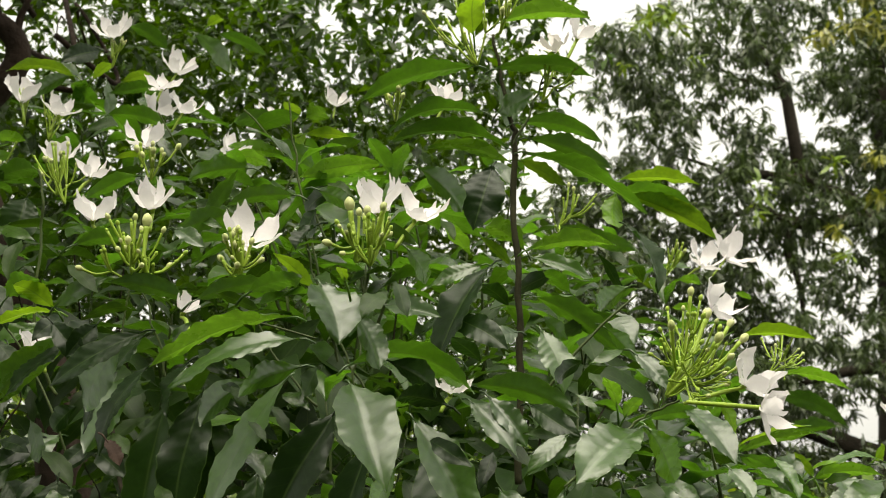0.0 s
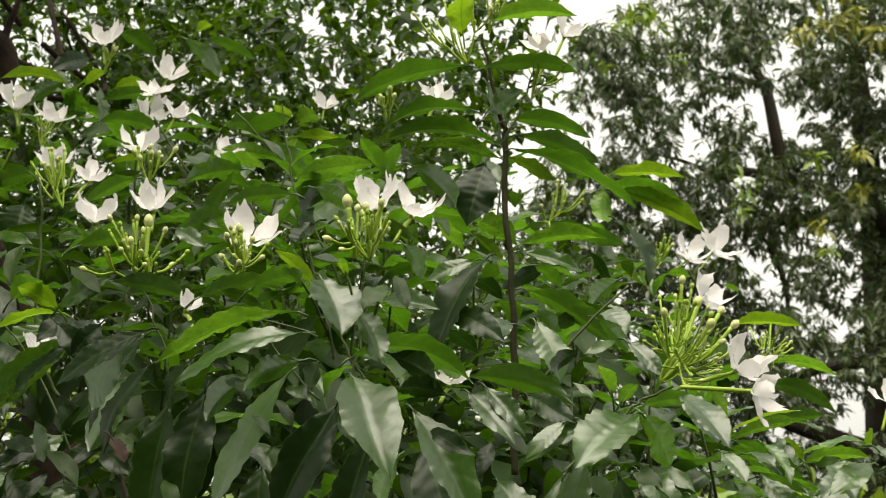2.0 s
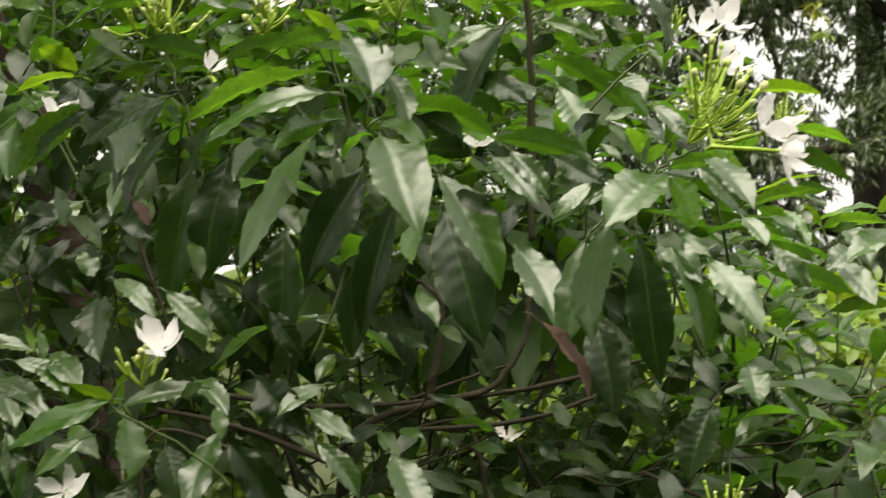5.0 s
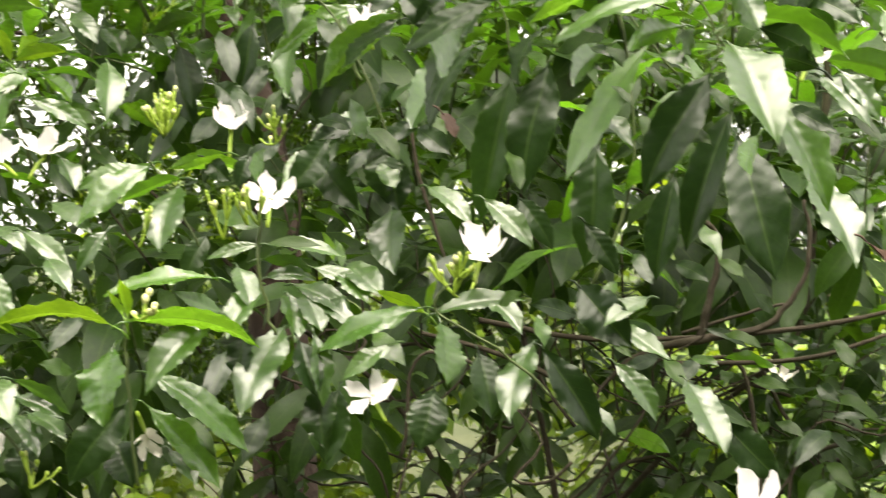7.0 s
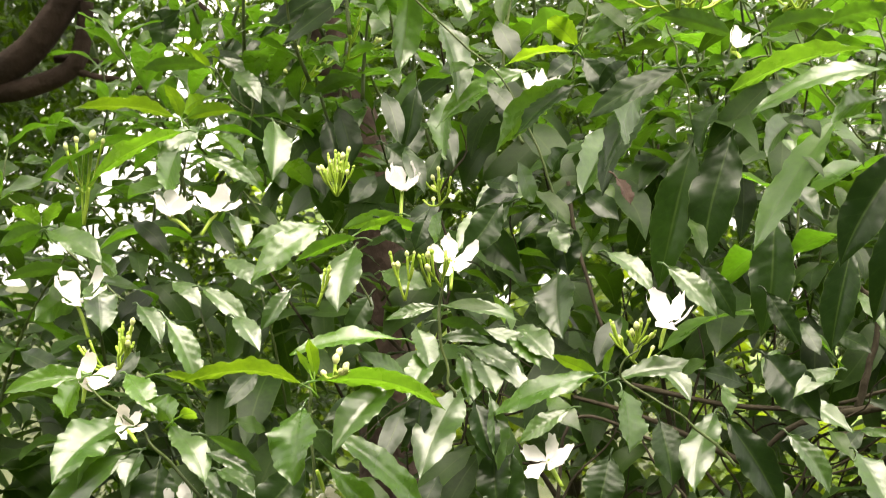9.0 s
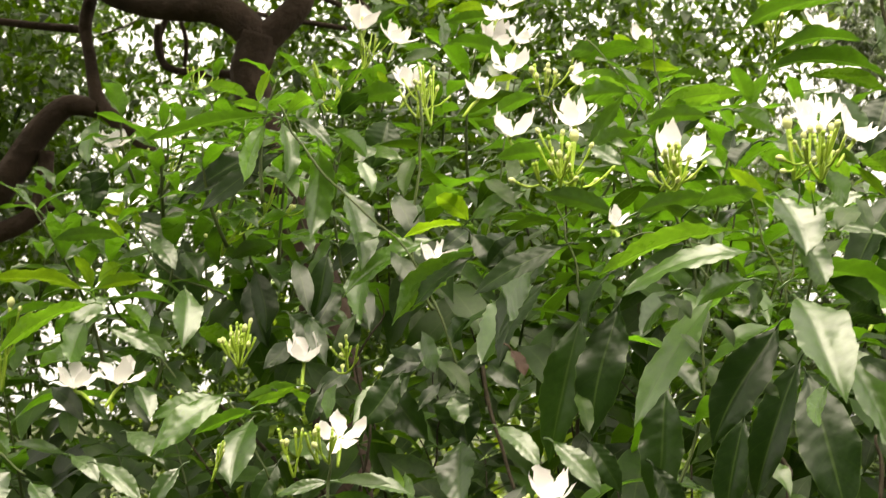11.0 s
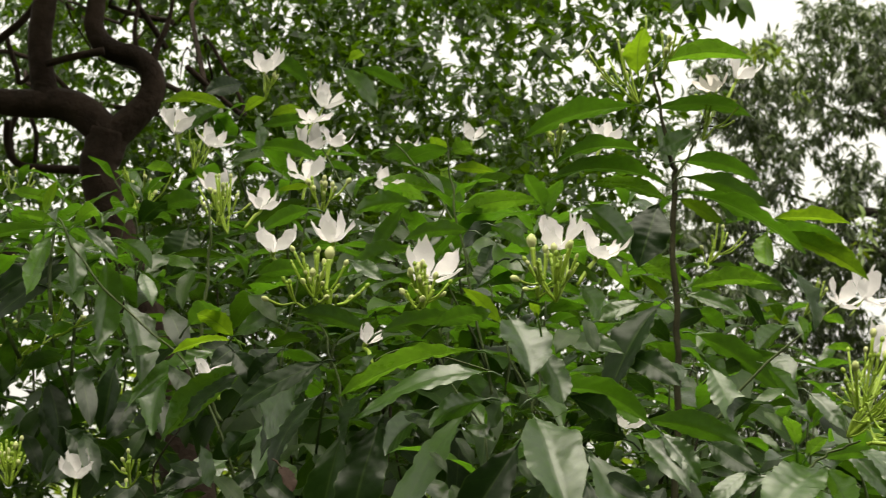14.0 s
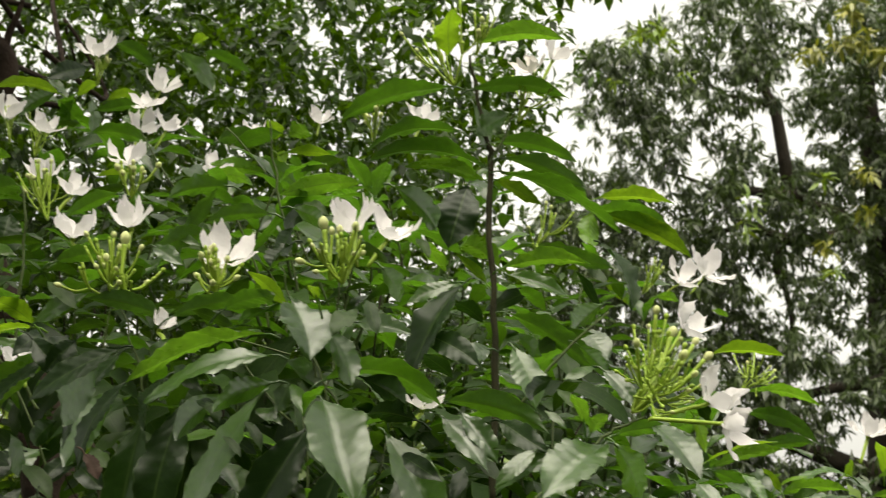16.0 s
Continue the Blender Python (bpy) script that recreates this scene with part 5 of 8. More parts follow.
leaf((0.3326, 1.6921, 1.4985), (0.3698, 1.6582, 1.4448), 0.0271, (0.07, -0.82, 0.57), 0.10)
leaf((0.5337, 1.8977, 1.5264), (0.5176, 1.8572, 1.5681), 0.0193, (0.59, 0.45, 0.67), 0.14, LEAF_FRESH)
leaf((0.5736, 1.7511, 1.4165), (0.5123, 1.7081, 1.4291), 0.0229, (-0.35, 0.68, 0.64), 0.14, LEAF_LIGHT)
leaf((0.5149, 2.1570, 1.5729), (0.4394, 2.1617, 1.5685), 0.0221, (0.02, 0.83, 0.55), 0.14)
leaf((0.3881, 1.7542, 1.5094), (0.3382, 1.7151, 1.5225), 0.0229, (0.64, -0.71, 0.29), 0.10)
leaf((0.3993, 1.7167, 1.4248), (0.4653, 1.7120, 1.4340), 0.0205, (-0.00, 0.88, 0.47), 0.14, LEAF_LIGHT)
leaf((0.5299, 1.7598, 1.4670), (0.5710, 1.7190, 1.4533), 0.0230, (-0.44, -0.65, 0.62), 0.10, LEAF_LIGHT)
leaf((0.2556, 1.5409, 1.4995), (0.2042, 1.4936, 1.4596), 0.0300, (-0.02, -0.63, 0.78), 0.10)
leaf((0.1659, 1.3654, 1.5006), (0.1965, 1.3249, 1.4574), 0.0242, (-0.24, -0.79, 0.57), 0.10, LEAF_DARK)
leaf((0.2534, 1.3862, 1.4540), (0.2173, 1.3515, 1.4235), 0.0246, (0.15, -0.74, 0.66), 0.10, LEAF_DARK)
leaf((0.2230, 1.2500, 1.5280), (0.2740, 1.2300, 1.5430), 0.0111, (-0.2, 0.2, 0.95), 0.14, LEAF_FRESH)
leaf((0.2940, 1.4000, 1.5050), (0.3080, 1.3800, 1.5220), 0.0077, (-0.4, -0.5, 0.7), 0.14, LEAF_FRESH)
leaf((0.3030, 1.4000, 1.5050), (0.3360, 1.3800, 1.5200), 0.0086, (-0.2, -0.3, 0.9), 0.14, LEAF_FRESH)
leaf((0.3710, 1.4000, 1.5190), (0.3100, 1.3800, 1.5110), 0.0163, (0.1, -0.25, 0.95), 0.16, LEAF_LIGHT)
leaf((0.3200, 1.3600, 1.5060), (0.3370, 1.3200, 1.4740), 0.0288, (0.15, -0.45, 0.90), 0.12)
leaf((0.3690, 1.4200, 1.5170), (0.3890, 1.4000, 1.5050), 0.0146, (0.1, -0.35, 0.9), 0.14)
leaf((0.3690, 1.4200, 1.5200), (0.3720, 1.4000, 1.5330), 0.0126, (0.5, -0.7, 0.5), 0.14, LEAF_FRESH)
leaf((0.2280, 1.2200, 1.5110), (0.2450, 1.1900, 1.5010), 0.0142, (0.15, -0.45, 0.90), 0.12)
leaf((0.2570, 1.3000, 1.5210), (0.2740, 1.2700, 1.4880), 0.0178, (0.5, -0.6, 0.6), 0.12, LEAF_LIGHT)
leaf((0.3990, 1.4200, 1.5180), (0.4270, 1.4000, 1.5240), 0.0126, (0.1, 0.3, 0.9), 0.14, LEAF_LIGHT)
leaf((0.4100, 1.4200, 1.5280), (0.4440, 1.4000, 1.5410), 0.0078, (0.1, 0.3, 0.9), 0.14, LEAF_FRESH)

# smaller leaves between them
sprig((-0.482, 1.922, 1.868), (-0.525, 1.925, 1.854), 0.014, (-0.13, -0.96, 0.26))
sprig((-0.351, 1.515, 1.736), (-0.403, 1.514, 1.739), 0.014, (0.04, 0.66, 0.75))
sprig((-0.423, 1.557, 1.743), (-0.381, 1.526, 1.727), 0.019, (-0.31, -0.74, 0.60))
sprig((-0.274, 1.205, 1.660), (-0.247, 1.183, 1.639), 0.016, (-0.02, -0.69, 0.73))
sprig((-0.233, 1.171, 1.685), (-0.211, 1.152, 1.670), 0.012, (-0.12, -0.72, 0.69))
sprig((-0.189, 1.257, 1.704), (-0.166, 1.239, 1.693), 0.010, (-0.31, -0.74, 0.60))
sprig((-0.254, 1.175, 1.618), (-0.219, 1.167, 1.625), 0.012, (0.06, 0.74, 0.67))
sprig((-0.290, 1.265, 1.628), (-0.307, 1.241, 1.608), 0.019, (0.47, -0.74, 0.48), LEAF_DARK)
sprig((-0.184, 1.116, 1.607), (-0.164, 1.106, 1.596), 0.008, (-0.23, -0.88, 0.41), LEAF_DARK)
sprig((-0.144, 1.049, 1.621), (-0.114, 1.050, 1.612), 0.011, (0.14, 0.81, 0.57))
sprig((-0.083, 1.198, 1.719), (-0.064, 1.182, 1.708), 0.013, (-0.27, -0.74, 0.61))
sprig((-0.089, 1.168, 1.695), (-0.096, 1.150, 1.671), 0.019, (-0.75, 0.62, -0.23), LEAF_DARK)
sprig((0.025, 1.420, 1.697), (0.004, 1.383, 1.721), 0.019, (0.09, 0.51, 0.86), LEAF_LIGHT)
sprig((-0.000, 1.295, 1.708), (0.011, 1.280, 1.690), 0.011, (0.12, -0.74, 0.67))
sprig((-0.016, 1.193, 1.658), (-0.009, 1.181, 1.642), 0.013, (0.71, 0.67, -0.21))
sprig((-0.031, 0.958, 1.611), (-0.045, 0.941, 1.595), 0.017, (0.06, -0.72, 0.69))
sprig((-0.027, 0.994, 1.622), (-0.019, 0.977, 1.599), 0.013, (0.32, -0.70, 0.64))
sprig((0.086, 1.381, 1.639), (0.104, 1.358, 1.618), 0.018, (0.80, 0.60, 0.04))
sprig((-0.362, 1.367, 1.536), (-0.332, 1.344, 1.525), 0.017, (-0.40, -0.77, 0.50), LEAF_DARK)
sprig((-0.325, 1.337, 1.512), (-0.354, 1.333, 1.503), 0.011, (-0.31, 0.79, 0.52))
sprig((-0.312, 1.303, 1.507), (-0.326, 1.282, 1.485), 0.013, (0.33, -0.77, 0.55), LEAF_DARK)
sprig((-0.314, 1.377, 1.512), (-0.280, 1.346, 1.527), 0.017, (-0.62, -0.76, -0.18), LEAF_DARK)
sprig((-0.293, 1.329, 1.562), (-0.307, 1.306, 1.541), 0.024, (-0.86, 0.51, 0.02), LEAF_DARK)
sprig((-0.134, 1.134, 1.527), (-0.112, 1.108, 1.502), 0.020, (0.11, -0.63, 0.76))
sprig((-0.128, 1.106, 1.542), (-0.114, 1.092, 1.528), 0.008, (0.09, -0.65, 0.76))
sprig((-0.108, 1.060, 1.550), (-0.095, 1.043, 1.530), 0.010, (0.21, -0.65, 0.73))
sprig((-0.100, 1.049, 1.556), (-0.082, 1.034, 1.548), 0.013, (-0.25, -0.67, 0.70))
sprig((-0.144, 1.085, 1.565), (-0.127, 1.070, 1.557), 0.009, (-0.40, -0.77, 0.49), LEAF_DARK)
sprig((-0.152, 1.114, 1.563), (-0.134, 1.100, 1.551), 0.008, (-0.24, -0.82, 0.52), LEAF_DARK)
sprig((-0.157, 1.072, 1.587), (-0.136, 1.052, 1.570), 0.014, (-0.27, -0.78, 0.57), LEAF_DARK)
sprig((-0.086, 1.062, 1.510), (-0.066, 1.044, 1.499), 0.013, (-0.17, -0.65, 0.75))
sprig((-0.078, 1.050, 1.574), (-0.085, 1.034, 1.555), 0.017, (-0.75, 0.62, -0.23))
sprig((-0.007, 1.112, 1.529), (0.019, 1.086, 1.513), 0.017, (-0.42, -0.75, 0.51), LEAF_DARK)
sprig((0.045, 1.178, 1.531), (0.064, 1.155, 1.510), 0.014, (-0.02, -0.68, 0.74))
sprig((0.038, 1.198, 1.523), (0.027, 1.177, 1.498), 0.015, (-0.02, -0.76, 0.65), LEAF_DARK)
sprig((0.087, 1.057, 1.557), (0.101, 1.048, 1.545), 0.007, (-0.02, -0.80, 0.59))
sprig((0.079, 1.099, 1.530), (0.055, 1.084, 1.534), 0.010, (0.53, -0.75, 0.41))
sprig((-0.068, 1.056, 1.536), (-0.055, 1.040, 1.520), 0.012, (0.13, -0.66, 0.74))
sprig((0.147, 1.335, 1.607), (0.119, 1.316, 1.596), 0.012, (0.24, -0.75, 0.62))
sprig((0.100, 1.120, 1.575), (0.110, 1.106, 1.562), 0.009, (-0.06, -0.71, 0.71))
sprig((0.246, 1.445, 1.582), (0.259, 1.429, 1.570), 0.019, (0.83, 0.54, 0.17))
sprig((0.184, 1.101, 1.589), (0.194, 1.085, 1.572), 0.014, (0.84, 0.54, -0.04))
sprig((0.203, 1.293, 1.573), (0.210, 1.279, 1.558), 0.023, (0.82, 0.56, -0.13), LEAF_LIGHT)
sprig((0.250, 1.602, 1.531), (0.296, 1.587, 1.503), 0.020, (0.50, 0.77, 0.41))
sprig((0.273, 1.309, 1.525), (0.281, 1.291, 1.506), 0.013, (0.06, -0.72, 0.69))
sprig((0.301, 1.310, 1.502), (0.316, 1.290, 1.508), 0.011, (-0.78, -0.51, 0.37))
sprig((0.141, 1.186, 1.499), (0.158, 1.165, 1.487), 0.018, (-0.24, -0.65, 0.72))
sprig((0.189, 1.398, 1.503), (0.214, 1.369, 1.484), 0.018, (-0.22, -0.65, 0.72))
sprig((0.136, 1.711, 1.834), (0.153, 1.689, 1.810), 0.022, (0.82, 0.57, 0.08))
sprig((0.160, 1.710, 1.835), (0.165, 1.690, 1.805), 0.017, (0.72, 0.63, -0.31), LEAF_LIGHT)
sprig((0.217, 1.869, 1.845), (0.267, 1.831, 1.821), 0.024, (0.66, 0.57, 0.49))
sprig((0.175, 1.823, 1.753), (0.203, 1.830, 1.707), 0.016, (0.51, 0.76, 0.41), LEAF_DARK)
sprig((0.205, 2.054, 1.792), (0.231, 2.024, 1.765), 0.017, (-0.17, -0.74, 0.65))
sprig((0.217, 1.708, 1.713), (0.225, 1.692, 1.695), 0.014, (0.81, 0.57, -0.11), LEAF_LIGHT)
sprig((0.276, 1.913, 1.736), (0.301, 1.887, 1.728), 0.016, (0.69, 0.52, 0.50), LEAF_LIGHT)
sprig((0.341, 1.910, 1.719), (0.359, 1.890, 1.712), 0.011, (0.71, 0.51, 0.49), LEAF_LIGHT)
sprig((0.212, 1.511, 1.660), (0.234, 1.489, 1.658), 0.012, (0.61, 0.53, 0.59), LEAF_LIGHT)
sprig((-0.084, 1.716, 1.859), (-0.129, 1.684, 1.840), 0.020, (-0.63, 0.58, 0.52))
sprig((-0.095, 1.516, 1.775), (-0.124, 1.484, 1.743), 0.022, (-0.81, 0.57, 0.14), LEAF_DARK)
sprig((-0.174, 1.518, 1.775), (-0.206, 1.482, 1.784), 0.018, (-0.34, 0.50, 0.79))
sprig((-0.045, 1.085, 1.670), (-0.014, 1.067, 1.656), 0.013, (0.61, 0.67, 0.43))
sprig((0.111, 1.536, 1.697), (0.062, 1.498, 1.672), 0.022, (-0.68, 0.65, 0.34), LEAF_DARK)
sprig((0.118, 1.500, 1.672), (0.091, 1.468, 1.689), 0.018, (-0.09, 0.52, 0.85))
sprig((0.028, 1.153, 1.585), (0.008, 1.128, 1.599), 0.017, (-0.12, 0.55, 0.82), LEAF_DARK)
sprig((0.102, 1.186, 1.588), (0.080, 1.165, 1.570), 0.017, (-0.73, 0.68, 0.10), LEAF_DARK)
sprig((0.056, 1.365, 1.647), (0.032, 1.336, 1.663), 0.020, (-0.11, 0.53, 0.84), LEAF_DARK)
sprig((-0.497, 2.316, 2.036), (-0.552, 2.284, 2.007), 0.024, (-0.61, 0.59, 0.53))
sprig((-0.432, 2.222, 1.995), (-0.475, 2.178, 1.971), 0.023, (0.47, -0.72, 0.51))
sprig((-0.338, 1.907, 1.908), (-0.306, 1.893, 1.869), 0.017, (0.25, -0.84, 0.49))
sprig((-0.302, 1.499, 1.798), (-0.269, 1.501, 1.803), 0.009, (-0.17, 0.72, 0.68), LEAF_FRESH)
sprig((-0.274, 1.501, 1.789), (-0.329, 1.499, 1.765), 0.018, (-0.31, 0.71, 0.63))
sprig((-0.505, 1.917, 1.886), (-0.532, 1.883, 1.865), 0.020, (-0.82, 0.43, 0.38), LEAF_LIGHT)
sprig((-0.472, 2.013, 1.898), (-0.480, 1.987, 1.915), 0.014, (0.06, 0.52, 0.85), LEAF_FRESH)
sprig((-0.214, 1.617, 1.823), (-0.165, 1.583, 1.806), 0.021, (0.60, 0.60, 0.53), LEAF_LIGHT)
sprig((-0.217, 1.825, 1.892), (-0.156, 1.775, 1.899), 0.029, (0.34, 0.51, 0.79))
sprig((-0.195, 1.509, 1.770), (-0.176, 1.491, 1.749), 0.016, (0.02, -0.75, 0.66))
sprig((-0.213, 1.415, 1.743), (-0.175, 1.385, 1.717), 0.019, (-0.18, -0.77, 0.62))
sprig((-0.845, 2.022, 1.852), (-0.848, 1.978, 1.783), 0.029, (-0.86, 0.44, -0.25))
sprig((-0.581, 1.720, 1.826), (-0.617, 1.680, 1.832), 0.020, (-0.44, 0.51, 0.74), LEAF_LIGHT)
sprig((-0.632, 1.801, 1.849), (-0.672, 1.799, 1.840), 0.013, (-0.00, -0.95, 0.31))
sprig((-0.569, 1.918, 1.901), (-0.516, 1.882, 1.865), 0.026, (0.66, 0.71, 0.24), LEAF_LIGHT)
sprig((-0.518, 2.020, 1.923), (-0.549, 1.980, 1.921), 0.021, (-0.56, 0.42, 0.71), LEAF_LIGHT)
sprig((-0.462, 1.617, 1.784), (-0.427, 1.583, 1.803), 0.030, (-0.03, 0.47, 0.88), LEAF_DARK)
sprig((-0.404, 1.505, 1.733), (-0.421, 1.482, 1.716), 0.020, (0.32, -0.70, 0.63))
sprig((-0.348, 1.358, 1.701), (-0.353, 1.333, 1.666), 0.018, (-0.21, -0.77, 0.60))
sprig((-0.354, 1.290, 1.658), (-0.333, 1.264, 1.622), 0.024, (0.08, -0.78, 0.62), LEAF_DARK)
sprig((-0.473, 1.445, 1.660), (-0.493, 1.419, 1.650), 0.015, (-0.78, 0.45, 0.43))
sprig((-0.663, 1.824, 1.726), (-0.690, 1.779, 1.691), 0.024, (0.55, -0.70, 0.47), LEAF_DARK)
sprig((-0.573, 1.571, 1.665), (-0.539, 1.575, 1.659), 0.010, (0.00, 0.82, 0.58), LEAF_LIGHT)
sprig((-0.786, 1.763, 1.722), (-0.738, 1.729, 1.736), 0.027, (-0.50, -0.83, -0.25), LEAF_DARK)
sprig((-0.592, 1.413, 1.541), (-0.558, 1.392, 1.530), 0.019, (-0.17, -0.68, 0.71))
sprig((-0.560, 1.337, 1.525), (-0.572, 1.314, 1.508), 0.018, (-0.91, 0.42, 0.07))
sprig((-0.602, 1.556, 1.558), (-0.557, 1.526, 1.535), 0.021, (0.59, 0.79, 0.14))
sprig((-0.422, 1.573, 1.609), (-0.407, 1.539, 1.561), 0.023, (0.27, -0.74, 0.62), LEAF_DARK)
sprig((-0.462, 1.433, 1.617), (-0.440, 1.398, 1.568), 0.023, (0.24, -0.73, 0.64), LEAF_DARK)
sprig((-0.406, 1.363, 1.627), (-0.376, 1.343, 1.631), 0.014, (-0.57, -0.76, 0.31))
sprig((-0.363, 1.346, 1.617), (-0.336, 1.319, 1.585), 0.019, (-0.04, -0.79, 0.61), LEAF_DARK)
sprig((-0.257, 1.204, 1.619), (-0.272, 1.181, 1.598), 0.023, (0.36, -0.75, 0.56), LEAF_DARK)
sprig((-0.301, 1.293, 1.495), (-0.288, 1.277, 1.477), 0.024, (0.28, -0.62, 0.73))
sprig((-0.317, 1.325, 1.527), (-0.287, 1.298, 1.500), 0.020, (0.12, -0.65, 0.75))
sprig((-0.271, 1.368, 1.540), (-0.253, 1.352, 1.524), 0.018, (0.06, -0.67, 0.74))
sprig((-0.182, 1.117, 1.595), (-0.165, 1.098, 1.607), 0.011, (-0.73, -0.68, -0.03))
sprig((-0.110, 1.067, 1.519), (-0.100, 1.048, 1.496), 0.017, (0.30, -0.68, 0.67))
sprig((-0.133, 1.058, 1.562), (-0.123, 1.047, 1.549), 0.012, (0.12, -0.70, 0.70))
sprig((-0.427, 1.326, 1.557), (-0.404, 1.293, 1.521), 0.021, (0.14, -0.69, 0.71), LEAF_DARK)
sprig((-0.441, 1.551, 1.600), (-0.456, 1.514, 1.563), 0.028, (0.34, -0.72, 0.60), LEAF_DARK)
sprig((-0.416, 1.508, 1.575), (-0.434, 1.486, 1.535), 0.017, (-0.08, -0.85, 0.52))
sprig((-0.381, 1.213, 1.501), (-0.384, 1.187, 1.474), 0.016, (-0.82, 0.46, -0.34))
sprig((-0.286, 1.349, 1.532), (-0.303, 1.323, 1.512), 0.018, (0.41, -0.72, 0.57), LEAF_DARK)
sprig((-0.277, 1.343, 1.527), (-0.249, 1.315, 1.505), 0.025, (-0.26, -0.74, 0.62), LEAF_DARK)
sprig((-0.335, 1.353, 1.552), (-0.314, 1.319, 1.515), 0.020, (0.59, 0.73, -0.34))
sprig((-0.198, 1.174, 1.501), (-0.187, 1.149, 1.474), 0.017, (0.38, -0.59, 0.71))
sprig((-0.344, 1.274, 1.440), (-0.332, 1.264, 1.417), 0.009, (0.45, 0.88, -0.15), LEAF_FRESH)
sprig((-0.336, 1.293, 1.435), (-0.328, 1.273, 1.412), 0.011, (0.54, -0.54, 0.64))
sprig((-0.332, 1.185, 1.429), (-0.375, 1.184, 1.430), 0.012, (0.01, -0.84, 0.55))
sprig((-0.200, 1.134, 1.391), (-0.186, 1.120, 1.401), 0.012, (-0.74, -0.67, 0.10))
sprig((-0.174, 1.110, 1.385), (-0.168, 1.091, 1.366), 0.015, (0.46, -0.56, 0.69))
sprig((-0.097, 1.363, 1.429), (-0.082, 1.337, 1.404), 0.018, (-0.09, -0.71, 0.70), LEAF_DARK)
sprig((-0.053, 1.464, 1.421), (-0.027, 1.436, 1.406), 0.021, (-0.43, -0.71, 0.56), LEAF_DARK)
sprig((-0.037, 1.466, 1.457), (-0.017, 1.434, 1.429), 0.021, (0.07, -0.63, 0.77))
sprig((-0.017, 1.462, 1.426), (0.003, 1.438, 1.410), 0.016, (-0.15, -0.62, 0.77))
sprig((0.034, 1.463, 1.379), (0.010, 1.437, 1.397), 0.017, (0.76, -0.65, 0.09))
sprig((-0.108, 1.412, 1.404), (-0.123, 1.388, 1.384), 0.017, (-0.07, -0.62, 0.79))
sprig((-0.079, 1.463, 1.375), (-0.052, 1.437, 1.382), 0.013, (-0.67, -0.60, 0.44))
sprig((-0.016, 1.411, 1.363), (0.014, 1.389, 1.353), 0.013, (-0.26, -0.68, 0.69))
sprig((-0.009, 1.468, 1.339), (0.031, 1.432, 1.335), 0.019, (0.64, 0.67, 0.38))
sprig((0.041, 1.515, 1.355), (0.055, 1.485, 1.329), 0.020, (0.77, 0.59, -0.25), LEAF_LIGHT)
sprig((0.152, 1.413, 1.369), (0.170, 1.387, 1.354), 0.018, (-0.20, -0.60, 0.77))
sprig((0.261, 1.510, 1.366), (0.274, 1.490, 1.379), 0.020, (0.28, 0.66, 0.70), LEAF_LIGHT)
sprig((0.197, 1.366, 1.400), (0.210, 1.334, 1.371), 0.020, (-0.25, -0.70, 0.67), LEAF_DARK)
sprig((0.217, 1.365, 1.437), (0.237, 1.347, 1.407), 0.015, (0.08, -0.83, 0.55))
sprig((0.325, 1.534, 1.407), (0.334, 1.513, 1.390), 0.016, (-0.06, -0.65, 0.75))
sprig((0.147, 1.415, 1.350), (0.168, 1.385, 1.331), 0.018, (0.83, 0.56, 0.03))
sprig((-0.131, 1.104, 1.377), (-0.111, 1.081, 1.362), 0.012, (-0.07, -0.58, 0.81))
sprig((-0.052, 1.309, 1.347), (-0.032, 1.291, 1.343), 0.012, (-0.40, -0.58, 0.71))
sprig((-0.070, 1.364, 1.343), (-0.051, 1.336, 1.320), 0.018, (0.09, -0.58, 0.81))
sprig((-0.047, 1.350, 1.311), (0.005, 1.350, 1.290), 0.016, (0.23, -0.80, 0.56))
sprig((-0.138, 1.200, 1.320), (-0.115, 1.179, 1.300), 0.013, (0.11, -0.63, 0.77))
sprig((-0.098, 1.521, 1.263), (-0.055, 1.479, 1.251), 0.024, (0.71, 0.68, 0.19), LEAF_LIGHT)
sprig((0.008, 1.414, 1.323), (0.038, 1.386, 1.319), 0.014, (-0.45, -0.58, 0.68))
sprig((0.077, 1.419, 1.282), (0.044, 1.381, 1.258), 0.023, (0.24, -0.66, 0.71), LEAF_DARK)
sprig((0.109, 1.368, 1.278), (0.132, 1.332, 1.254), 0.022, (-0.32, -0.65, 0.68), LEAF_DARK)
sprig((0.167, 1.369, 1.305), (0.179, 1.331, 1.272), 0.022, (-0.15, -0.68, 0.72), LEAF_DARK)
sprig((0.231, 1.316, 1.282), (0.250, 1.284, 1.263), 0.019, (-0.16, -0.57, 0.80))
sprig((-0.721, 1.264, 1.376), (-0.678, 1.236, 1.361), 0.021, (-0.29, -0.76, 0.59), LEAF_DARK)
sprig((-0.610, 1.216, 1.383), (-0.621, 1.184, 1.358), 0.018, (0.36, -0.66, 0.66), LEAF_DARK)
sprig((-0.517, 1.217, 1.371), (-0.533, 1.183, 1.346), 0.018, (0.38, -0.66, 0.65), LEAF_DARK)
sprig((-0.470, 1.030, 1.343), (-0.485, 1.010, 1.351), 0.014, (0.81, -0.46, 0.36))
sprig((-0.429, 1.164, 1.361), (-0.449, 1.136, 1.345), 0.015, (0.46, -0.65, 0.61), LEAF_DARK)
sprig((-0.403, 1.222, 1.351), (-0.417, 1.178, 1.311), 0.022, (0.12, -0.69, 0.72), LEAF_DARK)
